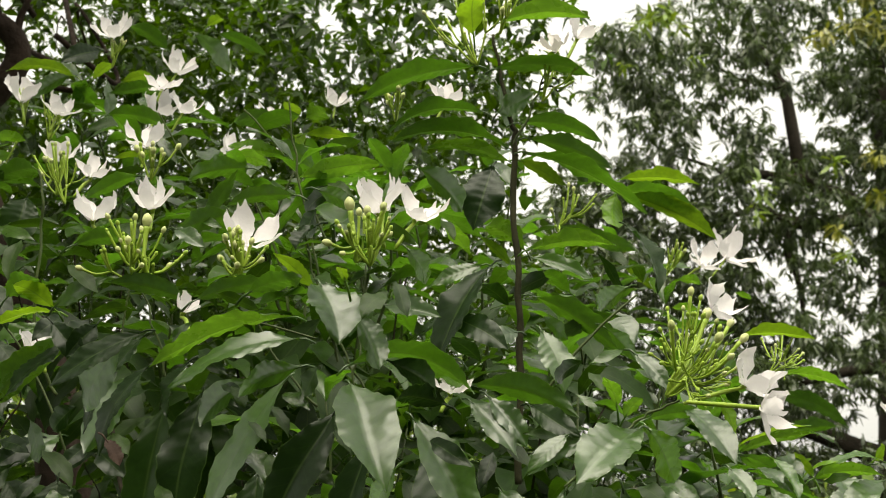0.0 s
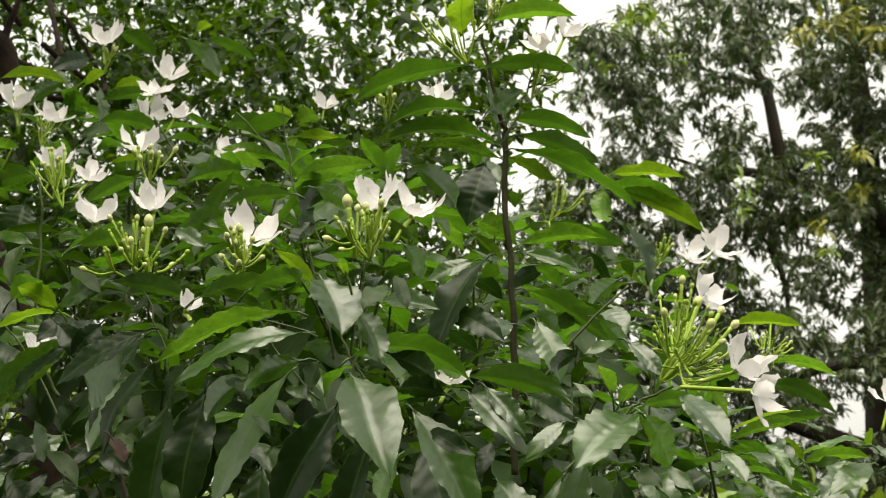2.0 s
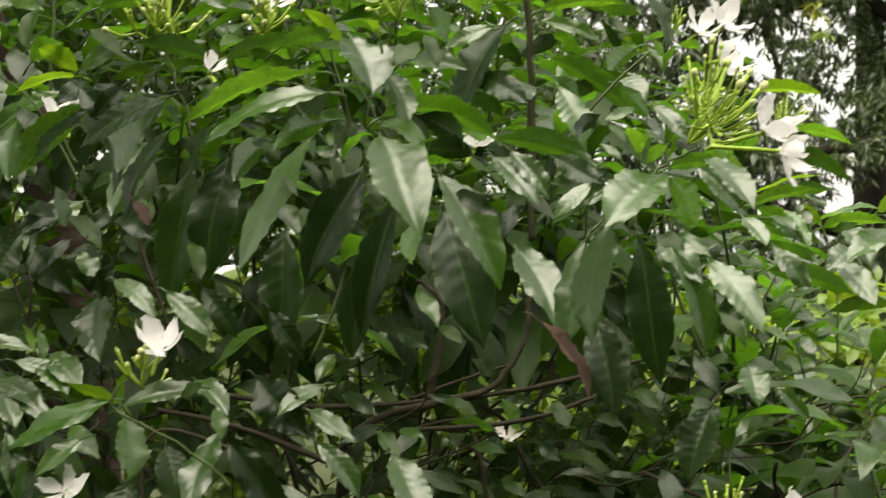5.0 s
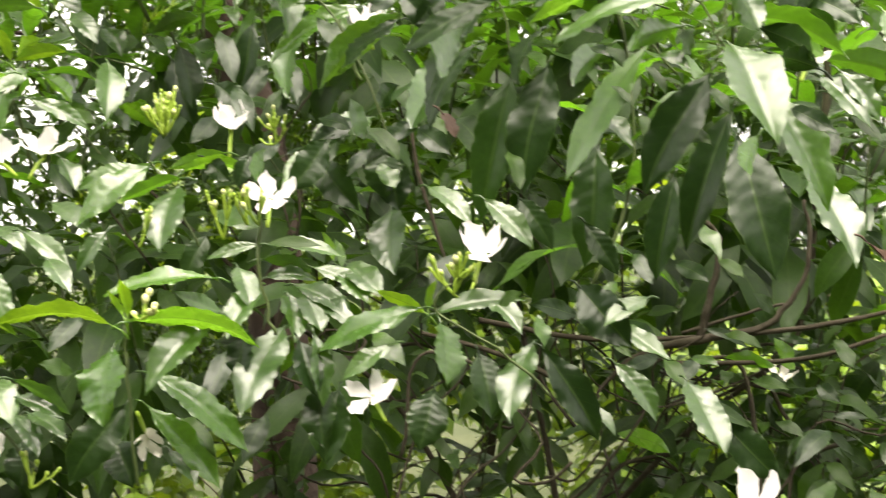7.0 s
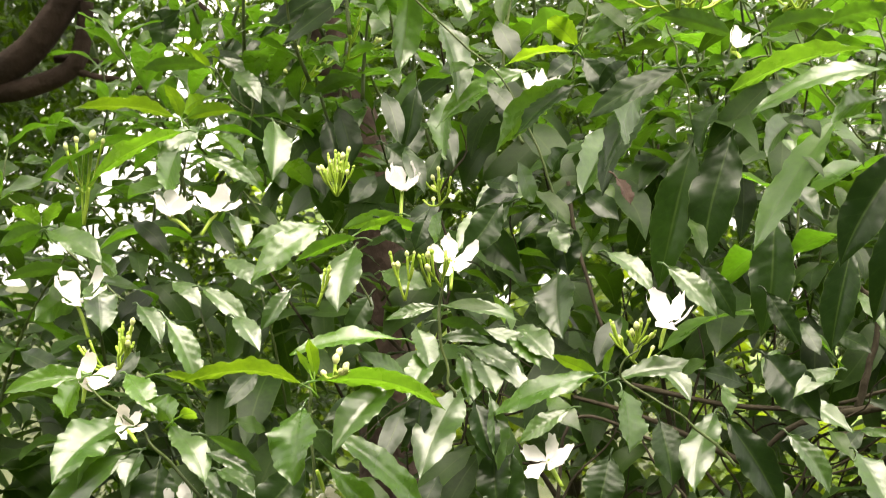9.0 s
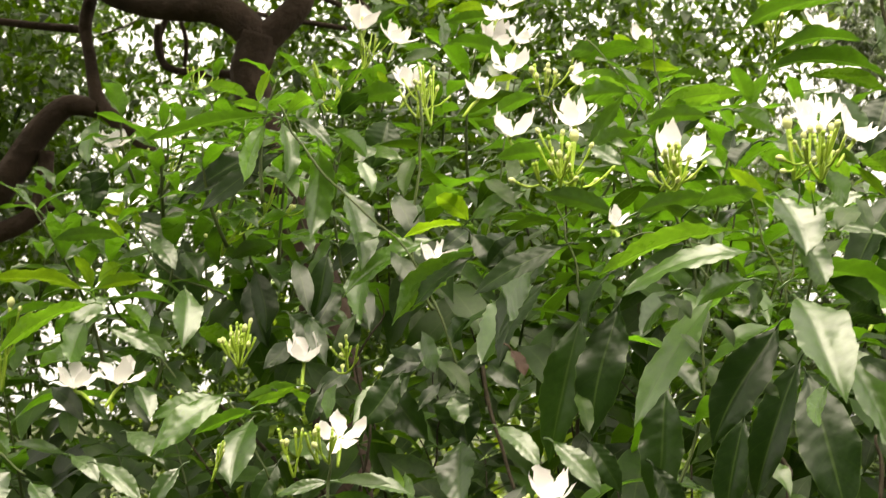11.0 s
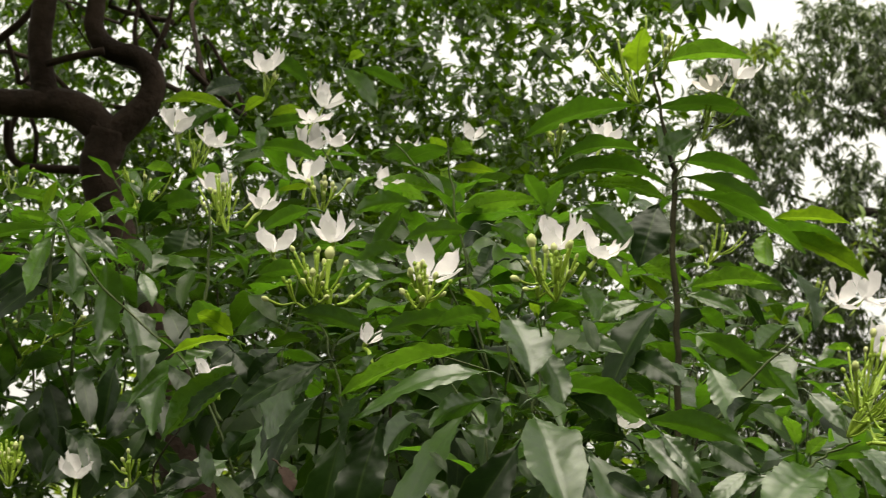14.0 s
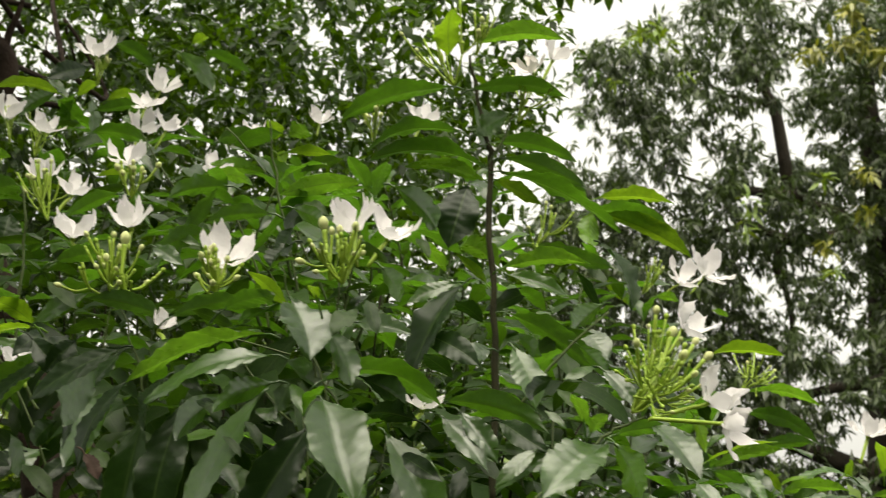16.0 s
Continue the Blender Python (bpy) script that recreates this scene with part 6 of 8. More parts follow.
sprig((-0.431, 1.165, 1.303), (-0.397, 1.135, 1.284), 0.017, (-0.04, -0.56, 0.83))
sprig((-0.374, 1.217, 1.301), (-0.386, 1.183, 1.271), 0.022, (0.10, -0.67, 0.74), LEAF_DARK)
sprig((-0.296, 1.215, 1.365), (-0.269, 1.185, 1.344), 0.022, (-0.03, -0.61, 0.79))
sprig((-0.244, 1.370, 1.427), (-0.261, 1.330, 1.389), 0.022, (0.04, -0.70, 0.71), LEAF_DARK)
sprig((-0.412, 1.468, 1.521), (-0.437, 1.432, 1.498), 0.022, (0.47, -0.70, 0.55), LEAF_DARK)
sprig((-0.478, 1.518, 1.548), (-0.497, 1.482, 1.519), 0.023, (0.37, -0.71, 0.60), LEAF_DARK)
sprig((-0.568, 1.619, 1.570), (-0.536, 1.581, 1.529), 0.021, (-0.03, -0.75, 0.66), LEAF_DARK)
sprig((-0.600, 1.515, 1.516), (-0.560, 1.485, 1.495), 0.020, (-0.12, -0.67, 0.74))
sprig((-0.849, 1.720, 1.569), (-0.858, 1.680, 1.528), 0.023, (0.36, -0.70, 0.62), LEAF_DARK)
sprig((-0.710, 1.518, 1.496), (-0.665, 1.482, 1.464), 0.023, (-0.16, -0.75, 0.64), LEAF_DARK)
sprig((-0.620, 1.465, 1.497), (-0.590, 1.435, 1.466), 0.019, (-0.04, -0.73, 0.68), LEAF_DARK)
sprig((-0.101, 1.416, 1.370), (-0.072, 1.384, 1.351), 0.018, (-0.42, -0.71, 0.57), LEAF_DARK)
sprig((-0.029, 1.449, 1.365), (0.012, 1.451, 1.351), 0.012, (0.19, -0.85, 0.48), LEAF_DARK)
sprig((0.081, 1.433, 1.359), (0.094, 1.407, 1.337), 0.019, (0.03, -0.64, 0.76))
sprig((0.020, 1.431, 1.325), (0.039, 1.409, 1.318), 0.020, (-0.55, -0.68, 0.49), LEAF_DARK)
sprig((0.073, 1.461, 1.318), (0.089, 1.439, 1.305), 0.017, (-0.43, -0.68, 0.60), LEAF_DARK)
sprig((0.126, 1.501, 1.286), (0.092, 1.499, 1.287), 0.010, (0.04, -0.78, 0.62), LEAF_DARK)
sprig((0.169, 1.501, 1.279), (0.132, 1.499, 1.287), 0.010, (0.17, -0.72, 0.67), LEAF_DARK)
sprig((0.047, 1.217, 1.266), (0.022, 1.183, 1.240), 0.021, (-0.20, -0.49, 0.85))
sprig((0.073, 1.216, 1.262), (0.085, 1.184, 1.235), 0.018, (0.09, -0.61, 0.79))
sprig((0.098, 1.219, 1.265), (0.121, 1.181, 1.241), 0.020, (-0.11, -0.58, 0.81))
sprig((0.072, 1.501, 1.352), (0.042, 1.499, 1.358), 0.010, (0.08, -0.97, 0.25), LEAF_DARK)
sprig((0.146, 1.462, 1.334), (0.118, 1.438, 1.344), 0.015, (0.68, -0.67, 0.30))
sprig((-0.070, 1.415, 1.341), (-0.102, 1.385, 1.332), 0.015, (0.52, -0.70, 0.49), LEAF_DARK)
sprig((0.002, 1.412, 1.293), (-0.024, 1.388, 1.306), 0.012, (0.68, -0.73, -0.00), LEAF_DARK)
sprig((0.037, 1.462, 1.284), (0.059, 1.438, 1.275), 0.014, (-0.34, -0.57, 0.75))
sprig((-0.036, 1.414, 1.341), (-0.057, 1.386, 1.319), 0.018, (0.17, -0.68, 0.71), LEAF_DARK)
sprig((-0.143, 1.317, 1.378), (-0.178, 1.283, 1.388), 0.019, (0.71, -0.70, 0.10), LEAF_DARK)
lay_sprigs()

# flowers
flower((-0.2550, 1.1987, 1.6922), (0.10, -0.30, 1.00), 0.0248, 0.98, root=(-0.2442, 1.1900, 1.6679))
flower((-0.2060, 1.1670, 1.6953), (0.00, -0.35, 1.00), 0.0210, 0.98, root=(-0.2059, 1.1573, 1.6775))
flower((-0.1335, 1.1301, 1.6640), (0.10, -0.60, 0.85), 0.0275, 0.74, root=(-0.1388, 1.1206, 1.6465))
flower((-0.0423, 1.0964, 1.6809), (-0.10, -0.40, 1.00), 0.0257, 1.04, root=(-0.0373, 1.0879, 1.6555))
flower((-0.0165, 1.0798, 1.6740), (0.45, -0.40, 1.00), 0.0223, 0.91, root=(-0.0293, 1.0706, 1.6531))
flower((-0.2822, 1.5507, 1.8191), (0.10, -0.35, 1.00), 0.0253, 0.91, root=(-0.2843, 1.5419, 1.7955))
flower((-0.3978, 1.7038, 1.8345), (-0.30, -0.40, 1.00), 0.0278, 0.91, root=(-0.4101, 1.6971, 1.8075))
flower((-0.2963, 1.3756, 1.7580), (0.30, -0.50, 0.90), 0.0186, 0.91, root=(-0.3080, 1.3663, 1.7380))
flower((-0.4829, 1.8592, 1.9359), (0.20, -0.30, 1.00), 0.0312, 0.98, root=(-0.4772, 1.8528, 1.9112))
flower((-0.4414, 1.8592, 1.9205), (0.40, -0.40, 1.00), 0.0272, 0.78, root=(-0.4475, 1.8525, 1.8979))
flower((-0.3809, 1.8592, 2.0108), (0.20, -0.50, 1.00), 0.0294, 0.91, root=(-0.3789, 1.8530, 1.9843))
flower((-0.3234, 1.9658, 1.9960), (0.40, -0.40, 0.90), 0.0289, 0.78, root=(-0.3342, 1.9596, 1.9698))
flower((-0.3226, 1.8592, 1.9505), (0.10, -0.60, 1.00), 0.0234, 0.65, root=(-0.3255, 1.8516, 1.9341))
flower((-0.3264, 1.8592, 1.9205), (0.40, -0.40, 0.90), 0.0272, 0.78, root=(-0.3344, 1.8525, 1.8979))
flower((-0.2972, 1.8592, 1.9226), (0.50, -0.30, 0.80), 0.0272, 0.78, root=(-0.3086, 1.8528, 1.8980))
flower((-0.2206, 1.6897, 1.8389), (0.50, -0.40, 0.80), 0.0245, 0.78, root=(-0.2339, 1.6812, 1.8223))
flower((-0.1521, 2.3106, 2.0346), (0.10, -0.40, 1.00), 0.0242, 0.78, root=(-0.1544, 2.3008, 2.0135))
flower((-0.2439, 2.3106, 2.0189), (0.20, -0.40, 1.00), 0.0242, 0.78, root=(-0.2489, 2.3009, 1.9971))
flower((0.0033, 1.4600, 1.8411), (0.50, -0.40, 0.80), 0.0212, 0.91, root=(-0.0043, 1.4506, 1.8218))
flower((0.1222, 1.4400, 1.8954), (0.40, -0.30, 0.90), 0.0224, 1.04, root=(0.1112, 1.4313, 1.8714))
flower((0.1055, 1.4700, 1.8909), (-0.40, -0.30, 0.90), 0.0201, 1.04, root=(0.0945, 1.4617, 1.8635), mat=PETAL_OLD)
flower((0.2234, 1.3506, 1.6411), (0.80, -0.30, 0.60), 0.0277, 0.91, root=(0.2077, 1.3419, 1.6171))
flower((0.3318, 2.1000, 1.7767), (0.50, -0.40, 0.80), 0.0346, 0.91, root=(0.3120, 2.0901, 1.7609))
flower((0.3733, 2.1500, 1.7922), (0.60, -0.40, 0.80), 0.0355, 0.91, root=(0.3528, 2.1414, 1.7672))
flower((0.1894, 1.0300, 1.5614), (0.80, -0.40, 0.50), 0.0238, 0.78, root=(0.1497, 1.0196, 1.5494))
flower((0.1938, 1.0000, 1.5461), (0.90, -0.40, -0.10), 0.0230, 0.72, root=(0.1467, 0.9875, 1.5489))
flower((0.0068, 1.1295, 1.5622), (0.10, -0.50, 1.00), 0.0170, 0.91, root=(0.0002, 1.1193, 1.5484))
flower((-0.3155, 1.3100, 1.6037), (0.00, -0.50, 1.00), 0.0221, 0.91, root=(-0.3109, 1.3002, 1.5869))
flower((-0.1747, 1.1200, 1.6166), (0.40, -0.30, 0.80), 0.0130, 1.20, root=(-0.1690, 1.1101, 1.6011))
flower((-0.2135, 1.1206, 1.4245), (0.10, -0.60, 1.00), 0.0235, 0.98, root=(-0.2170, 1.1086, 1.4075))
flower((-0.2914, 1.1754, 1.3210), (-0.20, -0.75, 0.50), 0.0205, 0.62, root=(-0.2802, 1.1635, 1.3047))
flower((-0.3650, 1.1484, 1.4608), (0.10, -0.80, 0.50), 0.0198, 0.30, root=(-0.3643, 1.1365, 1.4409))
flower((0.0443, 1.5000, 1.3198), (0.20, -0.50, 1.00), 0.0162, 0.91, root=(0.0328, 1.4880, 1.3081), mat=PETAL_OLD)
flower((0.2148, 1.1000, 1.2946), (0.50, -0.70, 0.60), 0.0249, 0.78, root=(0.2096, 1.0881, 1.2785))
flower((-0.0180, 1.1500, 1.2579), (0.05, -0.70, 0.65), 0.0250, 0.62, root=(-0.0310, 1.1375, 1.2463))
flower((-0.6400, 1.1539, 1.4194), (0.00, -0.40, 1.00), 0.0269, 0.98, root=(-0.6268, 1.1435, 1.3941))
flower((-0.6053, 1.0763, 1.3663), (0.60, -0.50, 0.50), 0.0201, 0.78, root=(-0.6027, 1.0647, 1.3524), mat=PETAL_OLD)
flower((-0.6136, 1.2985, 1.4930), (0.10, -0.50, 1.00), 0.0228, 0.91, root=(-0.5937, 1.2886, 1.4786))
flower((-0.5786, 1.3085, 1.4979), (0.10, -0.50, 1.00), 0.0254, 0.91, root=(-0.5862, 1.2960, 1.4770))
flower((-0.4244, 1.3032, 1.5212), (0.00, -0.40, 1.00), 0.0214, 1.10, root=(-0.4226, 1.2917, 1.4977))
flower((-0.5297, 1.0531, 1.2839), (0.10, -0.50, 1.00), 0.0195, 1.04, root=(-0.5256, 1.0417, 1.2651))
flower((-0.4465, 1.1400, 1.2906), (0.30, -0.60, -0.40), 0.0146, 0.78, root=(-0.4513, 1.1272, 1.3096), mat=PETAL_OLD)
flower((-0.5683, 1.0500, 1.3400), (0.30, -0.60, 0.40), 0.0146, 1.17, root=(-0.5569, 1.0392, 1.3303), mat=PETAL_OLD)
flower((-0.7868, 1.9000, 1.7945), (0.00, -0.40, 1.00), 0.0268, 0.98, root=(-0.7720, 1.8932, 1.7673))
flower((0.3609, 1.3000, 1.5504), (0.30, -0.40, 1.00), 0.0203, 0.91, root=(0.3515, 1.2910, 1.5284))
flower((0.3569, 1.2000, 1.4745), (0.20, -0.50, 1.00), 0.0220, 0.91, root=(0.3465, 1.1909, 1.4532))

# bud sprays
bud_spray((-0.2137, 1.1400, 1.6403), (0.00, -0.25, 0.80), 25, 0.76, 0.0361)
bud_spray((-0.1330, 1.0900, 1.6361), (0.15, -0.25, 0.90), 20, 0.71, 0.0281)
bud_spray((-0.0440, 1.0300, 1.6366), (0.15, -0.20, 1.00), 25, 0.47, 0.0337)
bud_spray((-0.3777, 1.6000, 1.7812), (0.10, -0.15, 1.00), 16, 0.38, 0.0388)
bud_spray((-0.2379, 1.3300, 1.7457), (0.00, -0.20, 1.00), 14, 0.33, 0.0277)
bud_spray((0.0319, 1.4094, 1.8631), (-0.40, -0.10, 1.00), 16, 0.33, 0.0609)
bud_spray((0.0508, 1.3826, 1.8837), (0.10, -0.10, 1.00), 9, 0.28, 0.0327)
cyme((0.1420, 1.040, 1.5550), [(0.1430, 1.018, 1.5960, 0.0025), (0.1710, 1.061, 1.6070, 0.0032), (0.1850, 1.056, 1.6010, 0.0025), (0.1720, 1.025, 1.5890, 0.0028), (0.1900, 1.040, 1.5900, 0.0027), (0.1580, 1.037, 1.6190, 0.0023), (0.1660, 1.049, 1.6170, 0.0016), (0.1460, 1.057, 1.6110, 0.0014), (0.1700, 1.016, 1.5990, 0.0014), (0.1770, 1.012, 1.5770, 0.0021), (0.1610, 1.060, 1.5790, 0.0018), (0.1460, 1.036, 1.5810, 0.0018), (0.1580, 1.056, 1.5940, 0.0014), (0.1600, 1.010, 1.5730, 0.0014), (0.1720, 1.037, 1.5740, 0.0014), (0.1810, 1.053, 1.5630, 0.0018), (0.1750, 1.024, 1.5680, 0.0014), (0.1650, 1.067, 1.5940, 0.0014), (0.1530, 1.064, 1.5740, 0.0012), (0.1490, 1.012, 1.5630, 0.0014), (0.1630, 1.012, 1.5540, 0.0014), (0.1620, 1.042, 1.5640, 0.0014), (0.1540, 1.066, 1.5860, 0.0014), (0.1590, 1.033, 1.5560, 0.0014), (0.1650, 1.023, 1.5820, 0.0014), (0.1850, 1.035, 1.5720, 0.0018), (0.1360, 1.012, 1.5870, 0.0014), (0.1580, 1.023, 1.6040, 0.0014), (0.1530, 1.036, 1.6090, 0.0014), (0.1720, 1.040, 1.5640, 0.0014)], 8)
bud_spray((0.2711, 2.0000, 1.7497), (0.60, -0.20, 0.60), 16, 0.38, 0.0413)
bud_spray((0.1229, 1.7000, 1.7658), (0.30, -0.20, 1.00), 11, 0.47, 0.0470)
cyme((0.2980, 1.500, 1.5990), [(0.3160, 1.527, 1.6370, 0.0018), (0.2970, 1.527, 1.6320, 0.0015), (0.3150, 1.473, 1.6320, 0.0016), (0.3050, 1.475, 1.6360, 0.0013), (0.3320, 1.520, 1.6180, 0.0018), (0.3260, 1.514, 1.6130, 0.0016), (0.3300, 1.510, 1.6110, 0.0015), (0.3140, 1.488, 1.6070, 0.0013), (0.3050, 1.506, 1.6240, 0.0015), (0.3020, 1.506, 1.6180, 0.0015), (0.3200, 1.505, 1.6130, 0.0013), (0.3090, 1.480, 1.6180, 0.0013), (0.3230, 1.496, 1.6200, 0.0013)], 4)
bud_spray((-0.3799, 1.8592, 1.9759), (0.30, -0.10, 1.00), 9, 0.47, 0.0398)
bud_spray((-0.0400, 1.4272, 1.8167), (-0.20, -0.10, 1.00), 12, 0.47, 0.0335)
bud_spray((-0.4849, 1.8838, 1.9113), (0.00, -0.10, 1.00), 8, 0.38, 0.0401)
bud_spray((0.0896, 1.4272, 1.8345), (0.30, -0.10, 1.00), 9, 0.47, 0.0391)
bud_spray((-0.2342, 1.1674, 1.3970), (0.10, -0.20, 1.00), 19, 0.57, 0.0285)
bud_spray((-0.3712, 1.1400, 1.4430), (0.00, -0.20, 1.00), 6, 0.28, 0.0279)
bud_spray((0.1814, 1.2000, 1.2715), (0.10, -0.20, 1.00), 16, 0.43, 0.0418)
cyme((-0.7530, 1.500, 1.4890), [(-0.7690, 1.484, 1.5590, 0.0026), (-0.7660, 1.503, 1.5680, 0.0026), (-0.7470, 1.492, 1.5710, 0.0038), (-0.7590, 1.506, 1.5580, 0.0023), (-0.7340, 1.508, 1.5650, 0.0026), (-0.7310, 1.474, 1.5650, 0.0023), (-0.7510, 1.471, 1.5210, 0.0018)], 3)
bud_spray((-0.4751, 1.2900, 1.5135), (0.00, -0.20, 1.00), 32, 0.43, 0.0318)
bud_spray((-0.4703, 1.2000, 1.4245), (0.20, -0.20, 1.00), 4, 0.28, 0.0254)
bud_spray((-0.3791, 1.1400, 1.4427), (0.05, -0.20, 1.00), 6, 0.38, 0.0248)
bud_spray((-0.3980, 1.1500, 1.4318), (-0.30, -0.20, 1.00), 6, 0.33, 0.0364)
bud_spray((-0.5893, 1.1000, 1.3749), (0.00, -0.20, 1.00), 19, 0.47, 0.0275)
bud_spray((-0.4295, 1.0500, 1.3793), (0.30, -0.20, 0.80), 11, 0.47, 0.0148)
bud_spray((-0.5796, 1.7000, 1.6674), (0.00, -0.10, 1.00), 8, 0.33, 0.0359)
bud_spray((-0.5012, 1.0500, 1.2655), (-0.10, -0.20, 1.00), 9, 0.38, 0.0224)
bud_spray((-0.7202, 1.9000, 1.7486), (0.00, -0.10, 1.00), 14, 0.47, 0.0547)
cyme((-0.5710, 1.600, 1.6350), [(-0.5720, 1.584, 1.6740, 0.0027), (-0.5620, 1.576, 1.6670, 0.0022), (-0.5490, 1.594, 1.6760, 0.0027), (-0.5820, 1.579, 1.6520, 0.0019), (-0.5740, 1.574, 1.6520, 0.0019), (-0.5590, 1.594, 1.6520, 0.0016)], 3)
cyme((-0.2040, 1.140, 1.6450), [(-0.2050, 1.140, 1.6800, 0.0037), (-0.1930, 1.136, 1.6740, 0.0019), (-0.2300, 1.132, 1.6830, 0.0019), (-0.2160, 1.128, 1.6600, 0.0021), (-0.2070, 1.124, 1.6580, 0.0016)], 3)
cyme((-0.0550, 1.085, 1.6460), [(-0.0600, 1.085, 1.6820, 0.0037), (-0.0500, 1.081, 1.6740, 0.0022), (-0.0440, 1.077, 1.6580, 0.0020), (-0.0630, 1.073, 1.6500, 0.0019), (-0.0340, 1.069, 1.6610, 0.0019)], 3)
cyme((-0.1430, 1.120, 1.6420), [(-0.1490, 1.120, 1.6520, 0.0023), (-0.1320, 1.116, 1.6540, 0.0019), (-0.1230, 1.112, 1.6500, 0.0021), (-0.1360, 1.108, 1.6570, 0.0015)], 2)
bud_spray((-0.5081, 1.5000, 1.6545), (0.00, -0.10, 1.00), 8, 0.38, 0.0483)
bud_spray((-0.5044, 1.8000, 1.8239), (0.40, -0.10, 1.00), 16, 0.47, 0.0517)
bud_spray((-0.6890, 1.9000, 1.8673), (0.00, -0.10, 1.00), 9, 0.47, 0.0413)
bud_spray((-0.5329, 2.2000, 1.9606), (0.00, -0.10, 1.00), 12, 0.47, 0.0552)
bud_spray((-0.4033, 1.4000, 1.5170), (0.00, -0.10, 1.00), 12, 0.47, 0.0246)
bud_spray((-0.3577, 1.5500, 1.7636), (0.00, -0.20, 1.00), 16, 0.38, 0.0498)
bud_spray((0.3530, 1.2000, 1.4486), (0.00, -0.20, 1.00), 12, 0.38, 0.0211)

# twigs and branches
for rows in ([(0.092, 1.430, 1.858, 0.0013), (0.099, 1.430, 1.864, 0.0010), (0.110, 1.430, 1.861, 0.0008)], [(0.087, 1.430, 1.846, 0.0013), (0.097, 1.430, 1.849, 0.0010), (0.105, 1.430, 1.844, 0.0008)],
             [(0.089, 1.430, 1.851, 0.0012), (0.099, 1.428, 1.856, 0.0009), (0.104, 1.428, 1.852, 0.0008)], [(0.093, 1.430, 1.862, 0.0011), (0.094, 1.428, 1.870, 0.0009), (0.101, 1.428, 1.874, 0.0008)]):
    stem(rows, SHOOT_BARK, "bare_stalk")
stem([(0.066, 1.425, 1.500, 0.0040), (0.068, 1.425, 1.581, 0.0038), (0.069, 1.425, 1.644, 0.0036), (0.064, 1.425, 1.723, 0.0034), (0.065, 1.425, 1.793, 0.0031), (0.062, 1.425, 1.816, 0.0026), (0.055, 1.425, 1.844, 0.0021), (0.046, 1.425, 1.895, 0.0014)], SHOOT_BARK)
stem([(0.065, 1.425, 1.793, 0.0024), (0.077, 1.425, 1.821, 0.0018), (0.082, 1.425, 1.834, 0.0016), (0.092, 1.425, 1.862, 0.0009)])
stem([(-0.089, 1.550, 1.582, 0.0025), (-0.118, 1.550, 1.705, 0.0019), (-0.129, 1.550, 1.764, 0.0017), (-0.141, 1.550, 1.824, 0.0015), (-0.146, 1.550, 1.863, 0.0011)])
stem([(-0.052, 1.100, 1.563, 0.0014), (-0.068, 1.100, 1.596, 0.0012), (-0.083, 1.100, 1.634, 0.0011), (-0.091, 1.100, 1.657, 0.0009)])
stem([(-0.060, 1.100, 1.559, 0.0012), (-0.053, 1.100, 1.596, 0.0012), (-0.049, 1.100, 1.646, 0.0009)])
stem([(-0.086, 1.150, 1.601, 0.0013), (-0.150, 1.150, 1.616, 0.0011), (-0.175, 1.150, 1.601, 0.0011), (-0.175, 1.150, 1.632, 0.0009)])
stem([(-0.196, 1.200, 1.564, 0.0016), (-0.205, 1.200, 1.605, 0.0013), (-0.221, 1.200, 1.646, 0.0010)])
stem([(-0.084, 1.120, 1.552, 0.0015), (-0.115, 1.120, 1.590, 0.0012), (-0.137, 1.120, 1.641, 0.0009)])
stem([(0.078, 1.050, 1.499, 0.0014), (0.114, 1.050, 1.531, 0.0014), (0.133, 1.050, 1.545, 0.0013), (0.151, 1.050, 1.553, 0.0011)])
stem([(0.080, 1.300, 1.569, 0.0021), (0.116, 1.300, 1.614, 0.0018), (0.156, 1.300, 1.649, 0.0014)])
stem([(-0.336, 1.450, 1.577, 0.0028), (-0.358, 1.450, 1.627, 0.0024), (-0.354, 1.450, 1.727, 0.0020), (-0.358, 1.450, 1.778, 0.0016)])
stem([(-0.219, 1.500, 1.772, 0.0017), (-0.246, 1.500, 1.814, 0.0013), (-0.262, 1.500, 1.841, 0.0010)])
stem([(-0.498, 1.050, 1.277, 0.0018), (-0.518, 1.050, 1.298, 0.0018), (-0.546, 1.050, 1.326, 0.0018), (-0.567, 1.050, 1.344, 0.0018), (-0.595, 1.050, 1.365, 0.0012)])
stem([(-0.568, 1.500, 1.490, 0.0017), (-0.609, 1.500, 1.536, 0.0017), (-0.643, 1.500, 1.567, 0.0021), (-0.660, 1.500, 1.593, 0.0017)])
stem([(-0.444, 1.100, 1.262, 0.0019), (-0.449, 1.100, 1.316, 0.0019), (-0.453, 1.100, 1.355, 0.0019), (-0.456, 1.100, 1.382, 0.0012)])
stem([(-0.358, 1.150, 1.365, 0.0019), (-0.367, 1.150, 1.389, 0.0019), (-0.373, 1.150, 1.429, 0.0019), (-0.373, 1.150, 1.453, 0.0013)])
stem([(-0.437, 1.250, 1.426, 0.0014), (-0.457, 1.250, 1.465, 0.0014), (-0.478, 1.250, 1.491, 0.0014)])
stem([(-0.635, 1.250, 1.421, 0.0014), (-0.674, 1.250, 1.451, 0.0021), (-0.703, 1.250, 1.476, 0.0018), (-0.732, 1.250, 1.498, 0.0014)])
